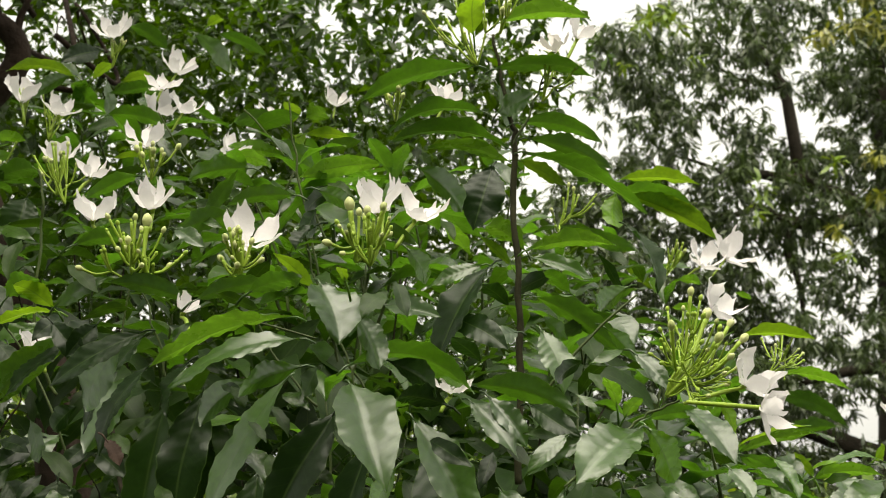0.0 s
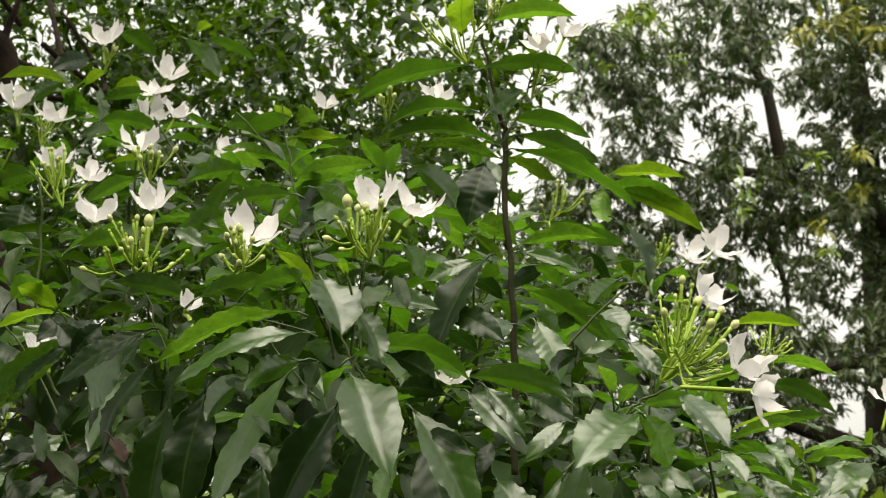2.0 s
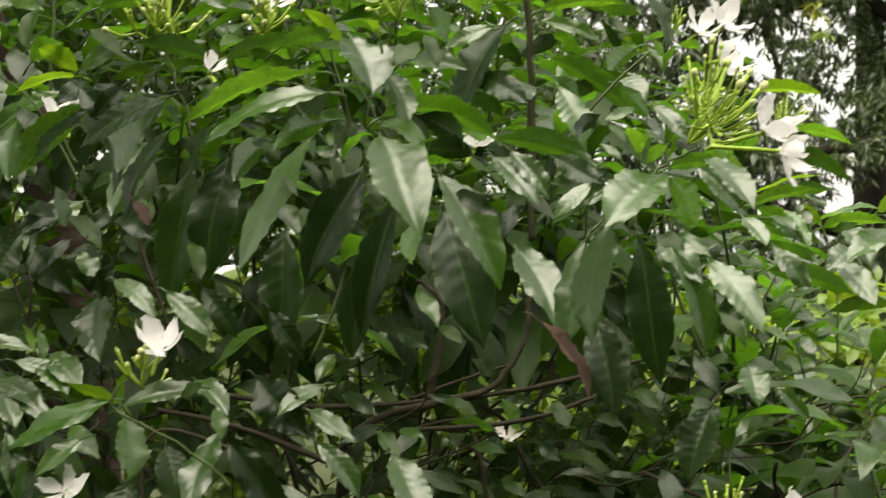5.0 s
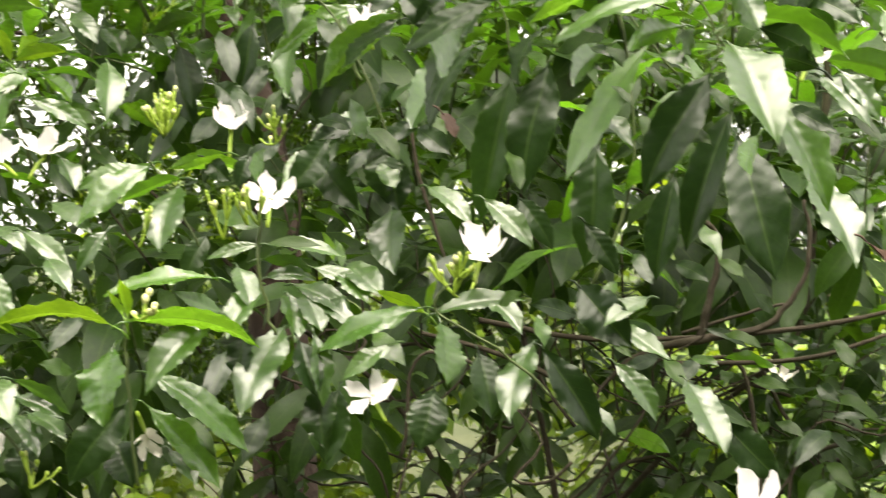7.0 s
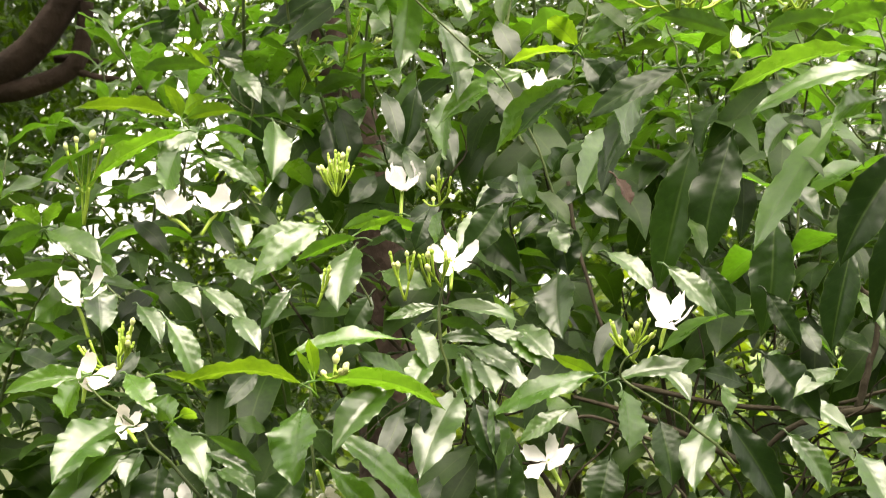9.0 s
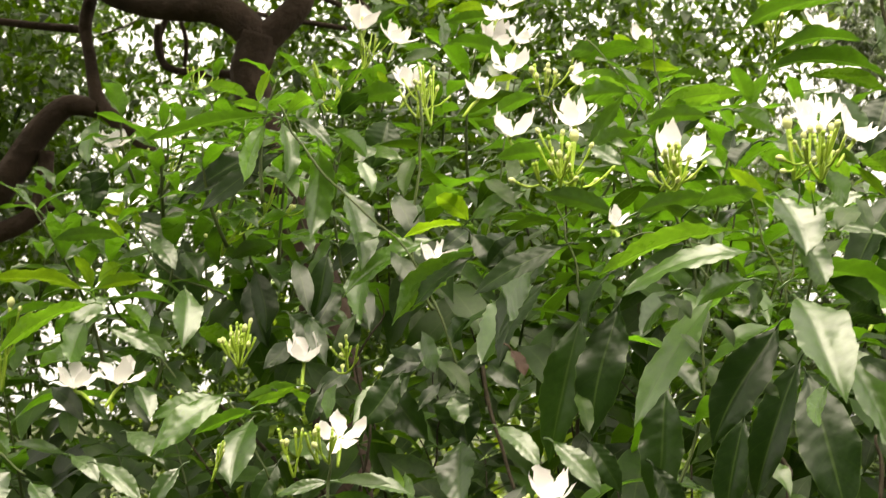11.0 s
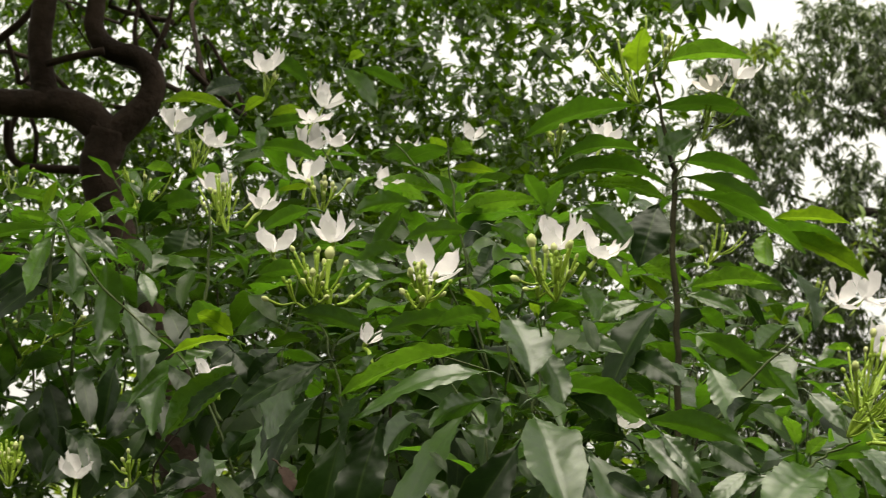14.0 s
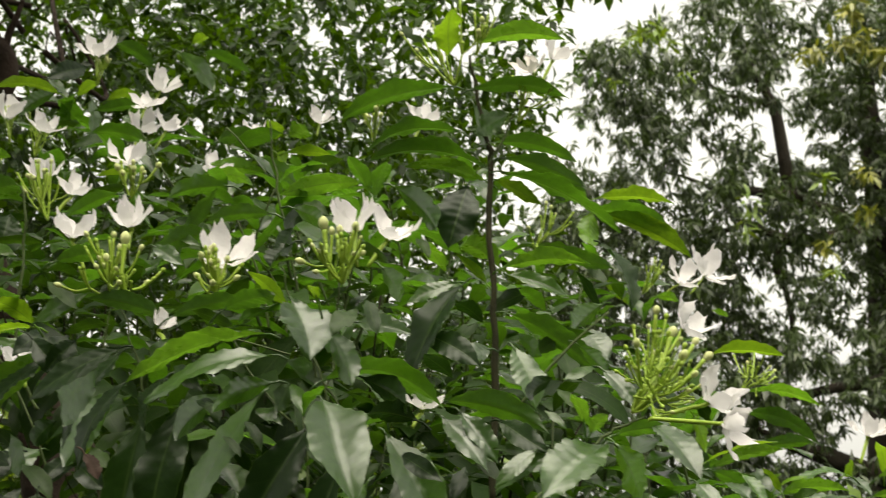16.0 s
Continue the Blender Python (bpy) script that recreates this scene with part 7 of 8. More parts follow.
stem([(-0.566, 1.600, 1.597, 0.0018), (-0.625, 1.600, 1.617, 0.0018), (-0.661, 1.600, 1.656, 0.0018), (-0.674, 1.600, 1.672, 0.0014)])
stem([(-0.163, 1.100, 1.332, 0.0018), (-0.201, 1.100, 1.363, 0.0015), (-0.242, 1.100, 1.387, 0.0015), (-0.234, 1.100, 1.406, 0.0009)])
stem([(-0.301, 1.350, 1.519, 0.0019), (-0.344, 1.350, 1.613, 0.0015), (-0.410, 1.350, 1.669, 0.0015), (-0.452, 1.350, 1.718, 0.0016), (-0.464, 1.350, 1.742, 0.0012)])
stem([(-0.303, 1.550, 1.632, 0.0017), (-0.285, 1.550, 1.742, 0.0013), (-0.276, 1.550, 1.827, 0.0013)])
stem([(-0.066, 1.750, 1.631, 0.0024), (-0.110, 1.750, 1.728, 0.0020), (-0.161, 1.750, 1.839, 0.0017), (-0.213, 1.750, 1.901, 0.0015)])
stem([(-0.122, 1.480, 1.299, 0.0016), (-0.098, 1.480, 1.327, 0.0029), (-0.070, 1.480, 1.344, 0.0041), (-0.018, 1.480, 1.356, 0.0045), (0.028, 1.480, 1.368, 0.0035), (0.055, 1.480, 1.398, 0.0029), (0.066, 1.480, 1.439, 0.0026), (0.061, 1.480, 1.481, 0.0016)], BARK)
stem([(-0.028, 1.500, 1.350, 0.0045), (-0.022, 1.500, 1.378, 0.0042), (-0.014, 1.500, 1.420, 0.0032), (-0.016, 1.500, 1.451, 0.0029), (-0.036, 1.500, 1.467, 0.0023)], BARK)
stem([(-0.018, 1.480, 1.356, 0.0032), (0.064, 1.480, 1.367, 0.0029), (0.111, 1.480, 1.377, 0.0025), (0.188, 1.480, 1.396, 0.0019)], BARK)
stem([(-0.043, 1.500, 1.358, 0.0023), (0.014, 1.500, 1.378, 0.0019), (0.046, 1.500, 1.387, 0.0016)], BARK)
stem([(-0.141, 1.750, 1.126, 0.0045), (-0.191, 1.750, 1.345, 0.0030), (-0.212, 1.750, 1.491, 0.0026), (-0.210, 1.750, 1.612, 0.0019)], BARK)
stem([(-0.143, 1.800, 1.085, 0.0046), (-0.009, 1.800, 1.239, 0.0035), (0.105, 1.800, 1.348, 0.0031), (0.122, 1.800, 1.548, 0.0027)], BARK)
stem([(-0.173, 1.750, 1.005, 0.0053), (-0.314, 1.750, 1.250, 0.0034), (-0.458, 1.750, 1.362, 0.0030), (-0.613, 1.750, 1.499, 0.0023)], BARK)
stem([(-0.114, 1.550, 1.292, 0.0040), (-0.210, 1.550, 1.331, 0.0030), (-0.285, 1.550, 1.349, 0.0023)], BARK)
stem([(0.031, 1.500, 1.195, 0.0032), (0.013, 1.500, 1.326, 0.0026), (-0.034, 1.500, 1.332, 0.0019)], BARK)
stem([(-0.053, 1.450, 1.334, 0.0025), (0.055, 1.450, 1.340, 0.0025), (0.129, 1.450, 1.364, 0.0021)], BARK)
stem([(-0.230, 1.550, 1.363, 0.0033), (-0.124, 1.550, 1.348, 0.0030), (0.015, 1.550, 1.355, 0.0029)], BARK)
stem([(-0.297, 1.500, 1.237, 0.0023), (-0.281, 1.500, 1.331, 0.0019), (-0.208, 1.500, 1.315, 0.0019)], BARK)
stem([(-0.253, 1.500, 1.395, 0.0019), (-0.282, 1.500, 1.477, 0.0023), (-0.296, 1.500, 1.549, 0.0023)], BARK)

CROWN = [(-0.92, 1.64), (-0.74, 1.72), (-0.68, 1.77), (-0.61, 1.83), (-0.50, 1.86), (-0.38, 1.90), (-0.33, 1.92), (-0.21, 1.90), (-0.17, 1.87), (-0.07, 1.82), (0.04, 1.82), (0.12, 1.81), (0.18, 1.76), (0.22, 1.69), (0.26, 1.62), (0.29, 1.54), (0.35, 1.50), (0.42, 1.46), (0.49, 1.40)]


def crown_top(x):
    xs, zs = [c[0] for c in CROWN], [c[1] for c in CROWN]
    return float(np.interp(x, xs, zs))


FRONT = np.array(FRONT)
FRONT_DIR = (FRONT - np.array((-0.08, 0, 1.47)))[:, (0, 2)] / FRONT[:, 1:2]


def free_depth(x, y, z):
    """Whether a place lies behind the leaves and flowers that stand out there."""
    q = np.array((x + 0.08, z - 1.47)) / y
    near = ((FRONT_DIR - q) ** 2).sum(1) < 0.032 ** 2
    if near.sum() < 2:
        return True
    return y > np.percentile(FRONT[near, 1], 80) + 0.09


def open_side(x, y, z):
    """The thin, open side of the crown towards the old tree."""
    u, v = (x + 0.08) / y, (z - 1.47) / y
    return -0.40 < u < -0.21 and 0.036 < v < 0.075 or abs((x + 0.24) / y + 0.312) < 0.022 and abs((z - 1.435) / y - 0.056) < 0.02


def inner_foliage(count, y0, y1, seed, below=0.0, ln=0.105, z0=0.75, thin=0.0, x0=-1.25, x1=0.85):
    """Shoots inside the crown, each with pairs of leaves that stand out round it."""
    rs = random.Random(seed)
    out, twigs = [], []
    made = 0
    while made < count:
        x, y = rs.uniform(x0, x1), rs.uniform(y0, y1)
        top = 1.5 + (crown_top(x * 1.6 / y) - 1.5) * y / 1.6 - below
        z = rs.uniform(z0, top)
        if z > top or top < z0 or not free_depth(x, y, z - 0.04):
            continue
        made += 1
        if z < 1.47 and rs.random() < thin or open_side(x, y, z) and rs.random() < 0.75:
            continue
        tip = np.array((x, y, z))
        foot = tip - np.array((rs.gauss(0, 0.03) + 0.25 * (x + 0.18) * 0.4, rs.uniform(-0.12, 0.02), rs.uniform(0.10, 0.16)))
        if made % 3 == 0:
            twigs.append(tube_geo([foot, (foot + tip) / 2 + np.array((0, 0, 0.01)), tip], [0.0016, 0.0013, 0.001], 5))
        spin = rs.uniform(0, 6.28)
        for k in range(rs.randint(3, 5)):
            at = foot + (tip - foot) * max(1 - k * 0.27, 0.05)
            for s in (0, math.pi):
                a = spin + k * 1.57 + s + rs.uniform(-0.35, 0.35)
                drop = rs.uniform(0.1, 0.7) - 0.3 * k - 0.35 * k * rs.random()
                d = unit((math.cos(a), math.sin(a), drop))
                size = ln * rs.uniform(0.7, 1.3) * (0.6 if k == 0 else 1)
                up = unit(np.array((rs.gauss(0, 0.2), rs.gauss(0, 0.2) - 0.1, 1)) + (np.array((0, -1, 0)) if drop < -0.6 else 0))
                out.append(blade(at, at + d * size, size * rs.uniform(0.27, 0.37), up, rs.uniform(0.08, 0.3), rs.uniform(0.2, 0.5), 0.08, 7, rs.random()))
    return out, twigs


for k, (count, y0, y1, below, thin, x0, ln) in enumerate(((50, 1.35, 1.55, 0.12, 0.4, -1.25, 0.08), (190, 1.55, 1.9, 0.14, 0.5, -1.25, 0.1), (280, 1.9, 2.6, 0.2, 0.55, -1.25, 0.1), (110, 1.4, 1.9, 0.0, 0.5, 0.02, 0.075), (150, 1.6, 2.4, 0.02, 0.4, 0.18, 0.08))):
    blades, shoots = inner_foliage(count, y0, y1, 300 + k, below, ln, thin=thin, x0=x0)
    part("inner_foliage", blades, LEAF_MASS, shrub, "dense glossy green inner leaves, darkened for shade", "stuff")
    part("inner_twig_mass", shoots, TWIG, shrub, kind="stuff")


def level_shoot(tip, rs, out, stems, grow=1.0):
    """An upright green shoot with opposite pairs of long leaves, held level and arching."""
    tip = np.array(tip, float)
    foot = tip - np.array((rs.gauss(0, 0.035), rs.uniform(-0.08, 0.02), rs.uniform(0.14, 0.22))) * grow
    bow = np.array((rs.gauss(0, 0.012), rs.gauss(0, 0.012), 0))
    stems.append(tube_geo(smooth_path([foot, (foot * 2 + tip) / 3 + bow, (foot + tip * 2) / 3 + bow, tip], 3), list(np.linspace(0.0022, 0.001, 10)), 5))
    spin = rs.uniform(0, 3.14)
    for k in range(4):
        at = foot + (tip - foot) * (1 - k * 0.26) + bow * (0.8 if k in (1, 2) else 0)
        for s in (0, math.pi):
            a = spin + k * 1.5 + s + rs.uniform(-0.3, 0.3)
            d = unit((math.cos(a), math.sin(a), (0.75, 0.3, 0.05, -0.3)[k] + rs.gauss(0, 0.15)))
            size = grow * rs.uniform(0.085, 0.135) * (0.5 if k == 0 else 1)
            up = unit((rs.gauss(0, 0.12), rs.gauss(0, 0.12) - 0.1, 1))
            out.append(blade(at, at + d * size, size * rs.uniform(0.28, 0.34), up, rs.uniform(0.1, 0.26), rs.uniform(0.25, 0.55), 0.1, 10, rs.random()))


def crown_shoots(count, seed):
    """Upright shoots at the top of the crown, and the leafy shoulder in front of the old tree."""
    rs = random.Random(seed)
    out, stems, made = [], [], 0
    while made < count:
        x, y = rs.uniform(-1.05, 0.5), rs.uniform(1.4, 2.4)
        top = 1.5 + (crown_top(x * 1.6 / y) - 1.5) * y / 1.6
        z = top - 0.02 - 0.26 * rs.random() ** 1.4
        if top < 1.35 or not free_depth(x, y, z - 0.04):
            continue
        made += 1
        if open_side(x, y, z) and rs.random() < 0.75:
            continue
        level_shoot((x, y, z), rs, out, stems)
    for tip in SHOULDER:
        level_shoot(tip, rs, out, stems, 0.62)
    part("shoot_foliage", out, LEAF_TOP, shrub, "level glossy leaves on upright shoots", "stuff")
    part("shoot_twig_mass", stems, TWIG, shrub, kind="stuff")


SHOULDER = [(-0.624, 1.600, 1.802), (-0.614, 1.700, 1.836), (-0.497, 1.470, 1.786), (-0.537, 1.800, 1.865), (-0.459, 1.620, 1.808), (-0.617, 1.520, 1.750), (-0.560, 1.620, 1.771), (-0.524, 1.700, 1.792), (-0.774, 1.900, 1.861), (-0.571, 1.500, 1.731), (-0.488, 1.500, 1.727), (-0.673, 1.700, 1.808), (-0.593, 1.600, 1.795), (-0.654, 1.500, 1.646), (-0.619, 1.550, 1.670), (-0.651, 1.600, 1.607)]
crown_shoots(84, 341)

# small leaves, shade put into their colour, and bare twigs under the crown
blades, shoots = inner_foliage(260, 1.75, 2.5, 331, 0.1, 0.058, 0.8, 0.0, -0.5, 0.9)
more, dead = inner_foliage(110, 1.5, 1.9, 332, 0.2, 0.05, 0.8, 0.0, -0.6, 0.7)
part("inner_foliage", blades + more, LEAF_DIM, shrub, "small leaves low in the crown, darkened for shade", "stuff")
part("inner_twig_mass", shoots + dead, BARK, shrub, kind="stuff")


def bare_tangle(count, seed):
    """Thin bare branches that cross in the shade under the crown."""
    rs = random.Random(seed)
    out = []
    for _ in range(count):
        at = np.array((rs.uniform(-0.45, 0.42), rs.uniform(1.5, 2.0), rs.uniform(0.95, 1.35)))
        way = unit((rs.gauss(0, 1.0), rs.gauss(0, 0.3), rs.gauss(0.15, 0.45)))
        rows, r0 = [], rs.uniform(0.001, 0.0027)
        for k in range(9):
            rows.append((*at, r0 * (1 - 0.09 * k)))
            way = unit(way + np.array((rs.gauss(0, 0.5), rs.gauss(0, 0.25), rs.gauss(0.05, 0.5))))
            at = at + way * rs.uniform(0.025, 0.06)
        out.append(limb_geo(rows, 6, 3))
    part("bare_twig_mass", out, BARK, shrub, "thin bare brown branches under the crown", "stuff")


bare_tangle(100, 351)
MANGO_PER, CANOPY_PER = 230, 320

# ---- trees behind ----
def foliage(centres, per, spread, length, width, droop, seed, flat=0.5, tuft=1, rows=3):
    """Leaves in clumps round centres of x, y, z, radius, from a dozen blades of slightly different shape; tuft: how many spring from one twig end."""
    rs = np.random.RandomState(seed)
    shapes = [blade((0, 0, 0), (1, 0, 0), width / length * (0.75 + 0.035 * k), (0, 0, 1), 0.04 + 0.015 * k, 0.1 + 0.02 * k, 0.03, rows, seed + k) for k in range(12)]
    counts = [int(per * (c[3] / spread) ** 2) for c in centres]
    mid = np.repeat(np.array([c[:3] for c in centres], float), counts, 0)
    rad = np.repeat(np.array([c[3] for c in centres], float), counts)
    n = len(mid)
    u = rs.normal(size=(n, 3))
    u /= np.linalg.norm(u, axis=1)[:, None]
    base = mid + u * (rad * rs.rand(n) ** 0.45)[:, None] * (1, 1, 0.8)
    if tuft > 1:
        first = (np.arange(n) // tuft) * tuft
        base = base[first] + rs.normal(size=(n, 3)) * length * 0.10
        u = 0.45 * u[first] + rs.normal(size=(n, 3)) * 0.75
    d = u * 0.6 + rs.normal(size=(n, 3)) * (0.6, 0.6, 0.35) - np.array((0, 0, droop))
    d /= np.linalg.norm(d, axis=1)[:, None]
    up = rs.normal(size=(n, 3)) * (flat, flat, 0) + np.array((0, -0.2, 1))
    up -= d * (up * d).sum(1)[:, None]
    up /= np.linalg.norm(up, axis=1)[:, None]
    side = np.cross(up, d)
    size = length * rs.uniform(0.6, 1.15, n)
    kind = rs.randint(0, 12, n)
    out = []
    for k, (v, f, uv) in enumerate(shapes):
        pick = np.flatnonzero(kind == k)
        if not len(pick):
            continue
        v = np.array(v)
        frame3 = np.stack([d[pick], side[pick], up[pick]], 1) * size[pick][:, None, None]
        verts = base[pick][:, None, :] + np.einsum("vj,njk->nvk", v, frame3)
        faces = np.array(f)[None] + (np.arange(len(pick)) * len(v))[:, None, None]
        out.append((verts.reshape(-1, 3), faces.reshape(-1, 4), np.tile(np.array(uv), (len(pick), 1))))
    return out


mango = thing("mango_tree", (4.4, 13.8, 0.0), "large mango tree with drooping dark green leaves", "tree")
for rows in (
    [(4.90, 14.20, -0.10, 0.28), (4.88, 14.20, 1.4, 0.24), (4.90, 14.50, 2.6, 0.19), (4.60, 14.70, 3.3, 0.14), (4.098, 14.60, 3.735, 0.120), (3.796, 14.40, 3.828, 0.110), (3.502, 14.20, 3.963, 0.100), (3.199, 13.95, 4.000, 0.090), (3.036, 13.80, 4.100, 0.090), (2.978, 13.70, 4.302, 0.085), (2.943, 13.70, 4.548, 0.080), (2.902, 13.70, 4.772, 0.070), (2.819, 13.70, 4.947, 0.060), (2.699, 13.70, 5.173, 0.050), (2.592, 13.70, 5.476, 0.040)],
    [(3.585, 13.60, 3.699, 0.090), (3.367, 13.60, 3.656, 0.100), (3.125, 13.60, 3.624, 0.090), (2.893, 13.60, 3.649, 0.085), (2.762, 13.60, 3.701, 0.070), (2.608, 13.60, 3.772, 0.060), (2.510, 13.60, 3.726, 0.045), (2.342, 13.60, 3.702, 0.030), (2.106, 13.60, 3.747, 0.016)],
    [(3.027, 13.60, 4.003, 0.075), (2.836, 13.60, 4.017, 0.070), (2.646, 13.60, 4.046, 0.060), (2.476, 13.60, 3.988, 0.040), (2.289, 13.60, 4.089, 0.030), (2.078, 13.60, 4.172, 0.020), (1.889, 13.60, 4.211, 0.012)],
    [(4.85, 14.15, 0.95, 0.15), (4.018, 13.60, 1.570, 0.150), (3.741, 13.60, 1.662, 0.140), (3.465, 13.60, 1.749, 0.130), (3.235, 13.60, 1.835, 0.120), (3.004, 13.60, 1.902, 0.080), (2.774, 13.60, 1.997, 0.050), (2.593, 13.60, 2.123, 0.025)],
    [(2.902, 13.70, 4.772, 0.040), (2.755, 13.70, 4.849, 0.030), (2.514, 13.70, 4.890, 0.020), (2.278, 13.70, 5.034, 0.012)],
    [(2.903, 13.65, 3.657, 0.050), (2.870, 13.65, 3.398, 0.045), (2.945, 13.65, 3.204, 0.040), (2.987, 13.65, 2.917, 0.030), (2.914, 13.65, 2.634, 0.020)],
    [(4.060, 13.50, 2.635, 0.120), (3.862, 13.50, 2.500, 0.110), (3.623, 13.50, 2.437, 0.090), (3.338, 13.50, 2.399, 0.070), (3.053, 13.50, 2.337, 0.050), (2.814, 13.50, 2.251, 0.020)],
):
    part("limb", [limb_geo([(*r[:3], r[3] * 0.66) for r in rows], 9)], BARK_MANGO, mango)
tall = thing("broadleaf_tree", (4.0, 15.2, 0.0), "tall tree with dark leaves and yellow-green new shoots", "tree")
part("trunk", [limb_geo([(4.10, 15.2, -0.20, 0.20), (4.12, 15.2, 1.05, 0.18), (4.16, 15.2, 2.6, 0.15), (4.17, 15.2, 3.7, 0.13), (4.13, 15.2, 4.8, 0.10), (4.07, 15.2, 5.7, 0.07), (4.05, 15.2, 6.5, 0.04)], 9)], BARK_MANGO, tall)
# openings in the crowns: x, z, radius at a depth of 14 m
GAPS = [(2.63, 4.75, 0.05), (2.75, 4.72, 0.08), (2.86, 4.58, 0.05), (3.11, 5.25, 0.07), (3.08, 4.98, 0.05), (3.10, 4.65, 0.10), (3.15, 4.52, 0.05), (2.24, 4.38, 0.08), (2.16, 4.30, 0.05), (2.34, 4.25, 0.04), (2.51, 4.54, 0.03), (2.73, 4.27, 0.04), (1.55, 4.40, 0.07), (1.41, 4.38, 0.10), (3.34, 3.48, 0.07), (3.41, 3.41, 0.04)]
GAPS += [(2.90, 3.35, 0.06), (2.92, 3.19, 0.08), (2.97, 3.05, 0.05), (2.76, 3.40, 0.03), (2.74, 3.91, 0.04), (3.40, 2.83, 0.07), (3.53, 2.70, 0.06), (3.32, 2.90, 0.03), (4.03, 2.32, 0.06), (4.17, 2.28, 0.05), (3.86, 2.11, 0.10), (4.04, 1.91, 0.11), (3.58, 2.07, 0.11), (3.48, 1.88, 0.10), (3.09, 1.91, 0.04), (3.17, 2.94, 0.03)]
GAPS += [(3.67, 1.90, 0.09), (3.13, 5.45, 0.04), (2.12, 5.46, 0.03), (2.48, 5.26, 0.02), (3.70, 3.13, 0.02), (3.93, 3.62, 0.02), (3.28, 4.28, 0.03), (3.58, 4.47, 0.02), (3.91, 4.92, 0.02), (2.02, 3.92, 0.03), (1.79, 4.14, 0.03), (1.93, 4.57, 0.02), (4.22, 2.82, 0.03), (3.08, 2.52, 0.03), (3.36, 2.31, 0.04)]


def crown_edge(x, z):
    """Inside the outline of the mango's crown, seen across the garden."""
    left = float(np.interp(z, (2.0, 4.2, 4.45, 4.6, 4.86, 5.2, 5.4, 5.53, 6.4), (0.2, 0.9, 1.43, 1.30, 1.18, 1.20, 1.62, 2.05, 2.3)))
    return x > left and not (2.85 < x < 3.10 and z > 5.40)


def mango_crown():
    """Clumps of drooping leaves in two depths through both crowns, with the gaps where sky shows."""
    rs = random.Random(5)
    sets, other = [[], [], [], []], []
    step = 0.185
    for layer in range(2):
        for i in range(int(4.6 / step)):
            for j in range(int(5.4 / step)):
                xs = 0.7 + (i + layer * 0.5 + rs.uniform(-0.5, 0.5)) * step
                zs = 0.6 + (j + layer * 0.5 + rs.uniform(-0.5, 0.5)) * step
                r = rs.uniform(0.11, 0.26)
                # the tall tree stands behind, its crown running into the mango's with no straight seam
                behind = xs + 0.25 * math.sin(3.1 * zs) + rs.uniform(-0.2, 0.2) > 3.3 and zs > 2.9
                y = rs.uniform(12.7, 13.5) + 0.9 * layer + (1.2 if behind else 0.0)
                if not crown_edge(xs * 0.965 - 0.5 * r, 1.5 + (zs - 1.5) * 0.965):
                    continue
                if any((xs - gx) ** 2 + (zs - gz) ** 2 < (gr * 1.05 + 0.42 * r) ** 2 for gx, gz, gr in GAPS):
                    continue
                s = y / 14.0
                row = (xs * s, y, 1.5 + (zs - 1.5) * s, r)
                if behind:
                    other.append(row)
                else:
                    sets[int(rs.random() * 4)].append(row)
    part("leaf_crown", foliage(other, MANGO_PER, 0.3, 0.115, 0.034, 0.7, 61, tuft=9, rows=2), MANGO_LEAF, tall, kind="stuff")
    for k, rows in enumerate(sets):
        part("leaf_crown", foliage(rows, MANGO_PER, 0.3, 0.118, 0.030, 0.85, 50 + k, tuft=10, rows=2), MANGO_LEAF, mango, kind="stuff")


mango_crown()
part("young_flush", foliage([(3.38, 12.60, 5.08, 0.13), (3.54, 12.60, 4.95, 0.12), (3.21, 12.60, 5.05, 0.09), (2.98, 12.60, 5.00, 0.09), (3.69, 12.60, 5.06, 0.10), (3.37, 12.60, 4.02, 0.09), (3.33, 12.60, 3.70, 0.08), (3.83, 12.60, 4.14, 0.07), (3.79, 12.60, 4.62, 0.07), (3.07, 12.60, 3.40, 0.08), (3.34, 12.60, 5.32, 0.13)], 330, 0.3, 0.14, 0.036, 0.6, 77, tuft=8), MANGO_YOUNG, tall, "yellow-green young leaves", kind="stuff")
part("young_flush", foliage([(1.62, 12.60, 5.07, 0.11), (1.84, 12.60, 5.03, 0.10), (1.73, 12.60, 5.15, 0.09), (2.99, 12.60, 3.94, 0.09), (2.49, 12.60, 3.77, 0.09), (2.42, 12.60, 3.57, 0.07), (2.01, 12.60, 4.82, 0.07), (3.10, 12.60, 3.24, 0.07), (1.47, 12.60, 4.74, 0.07)], 250, 0.3, 0.13, 0.034, 0.5, 78, tuft=8), HEDGE_LEAF, mango, "bright green young leaves", kind="stuff")
old_tree = thing("old_tree", (-0.75, 3.1, 0.0), "old garden tree with dark twisted bare limbs", "tree")
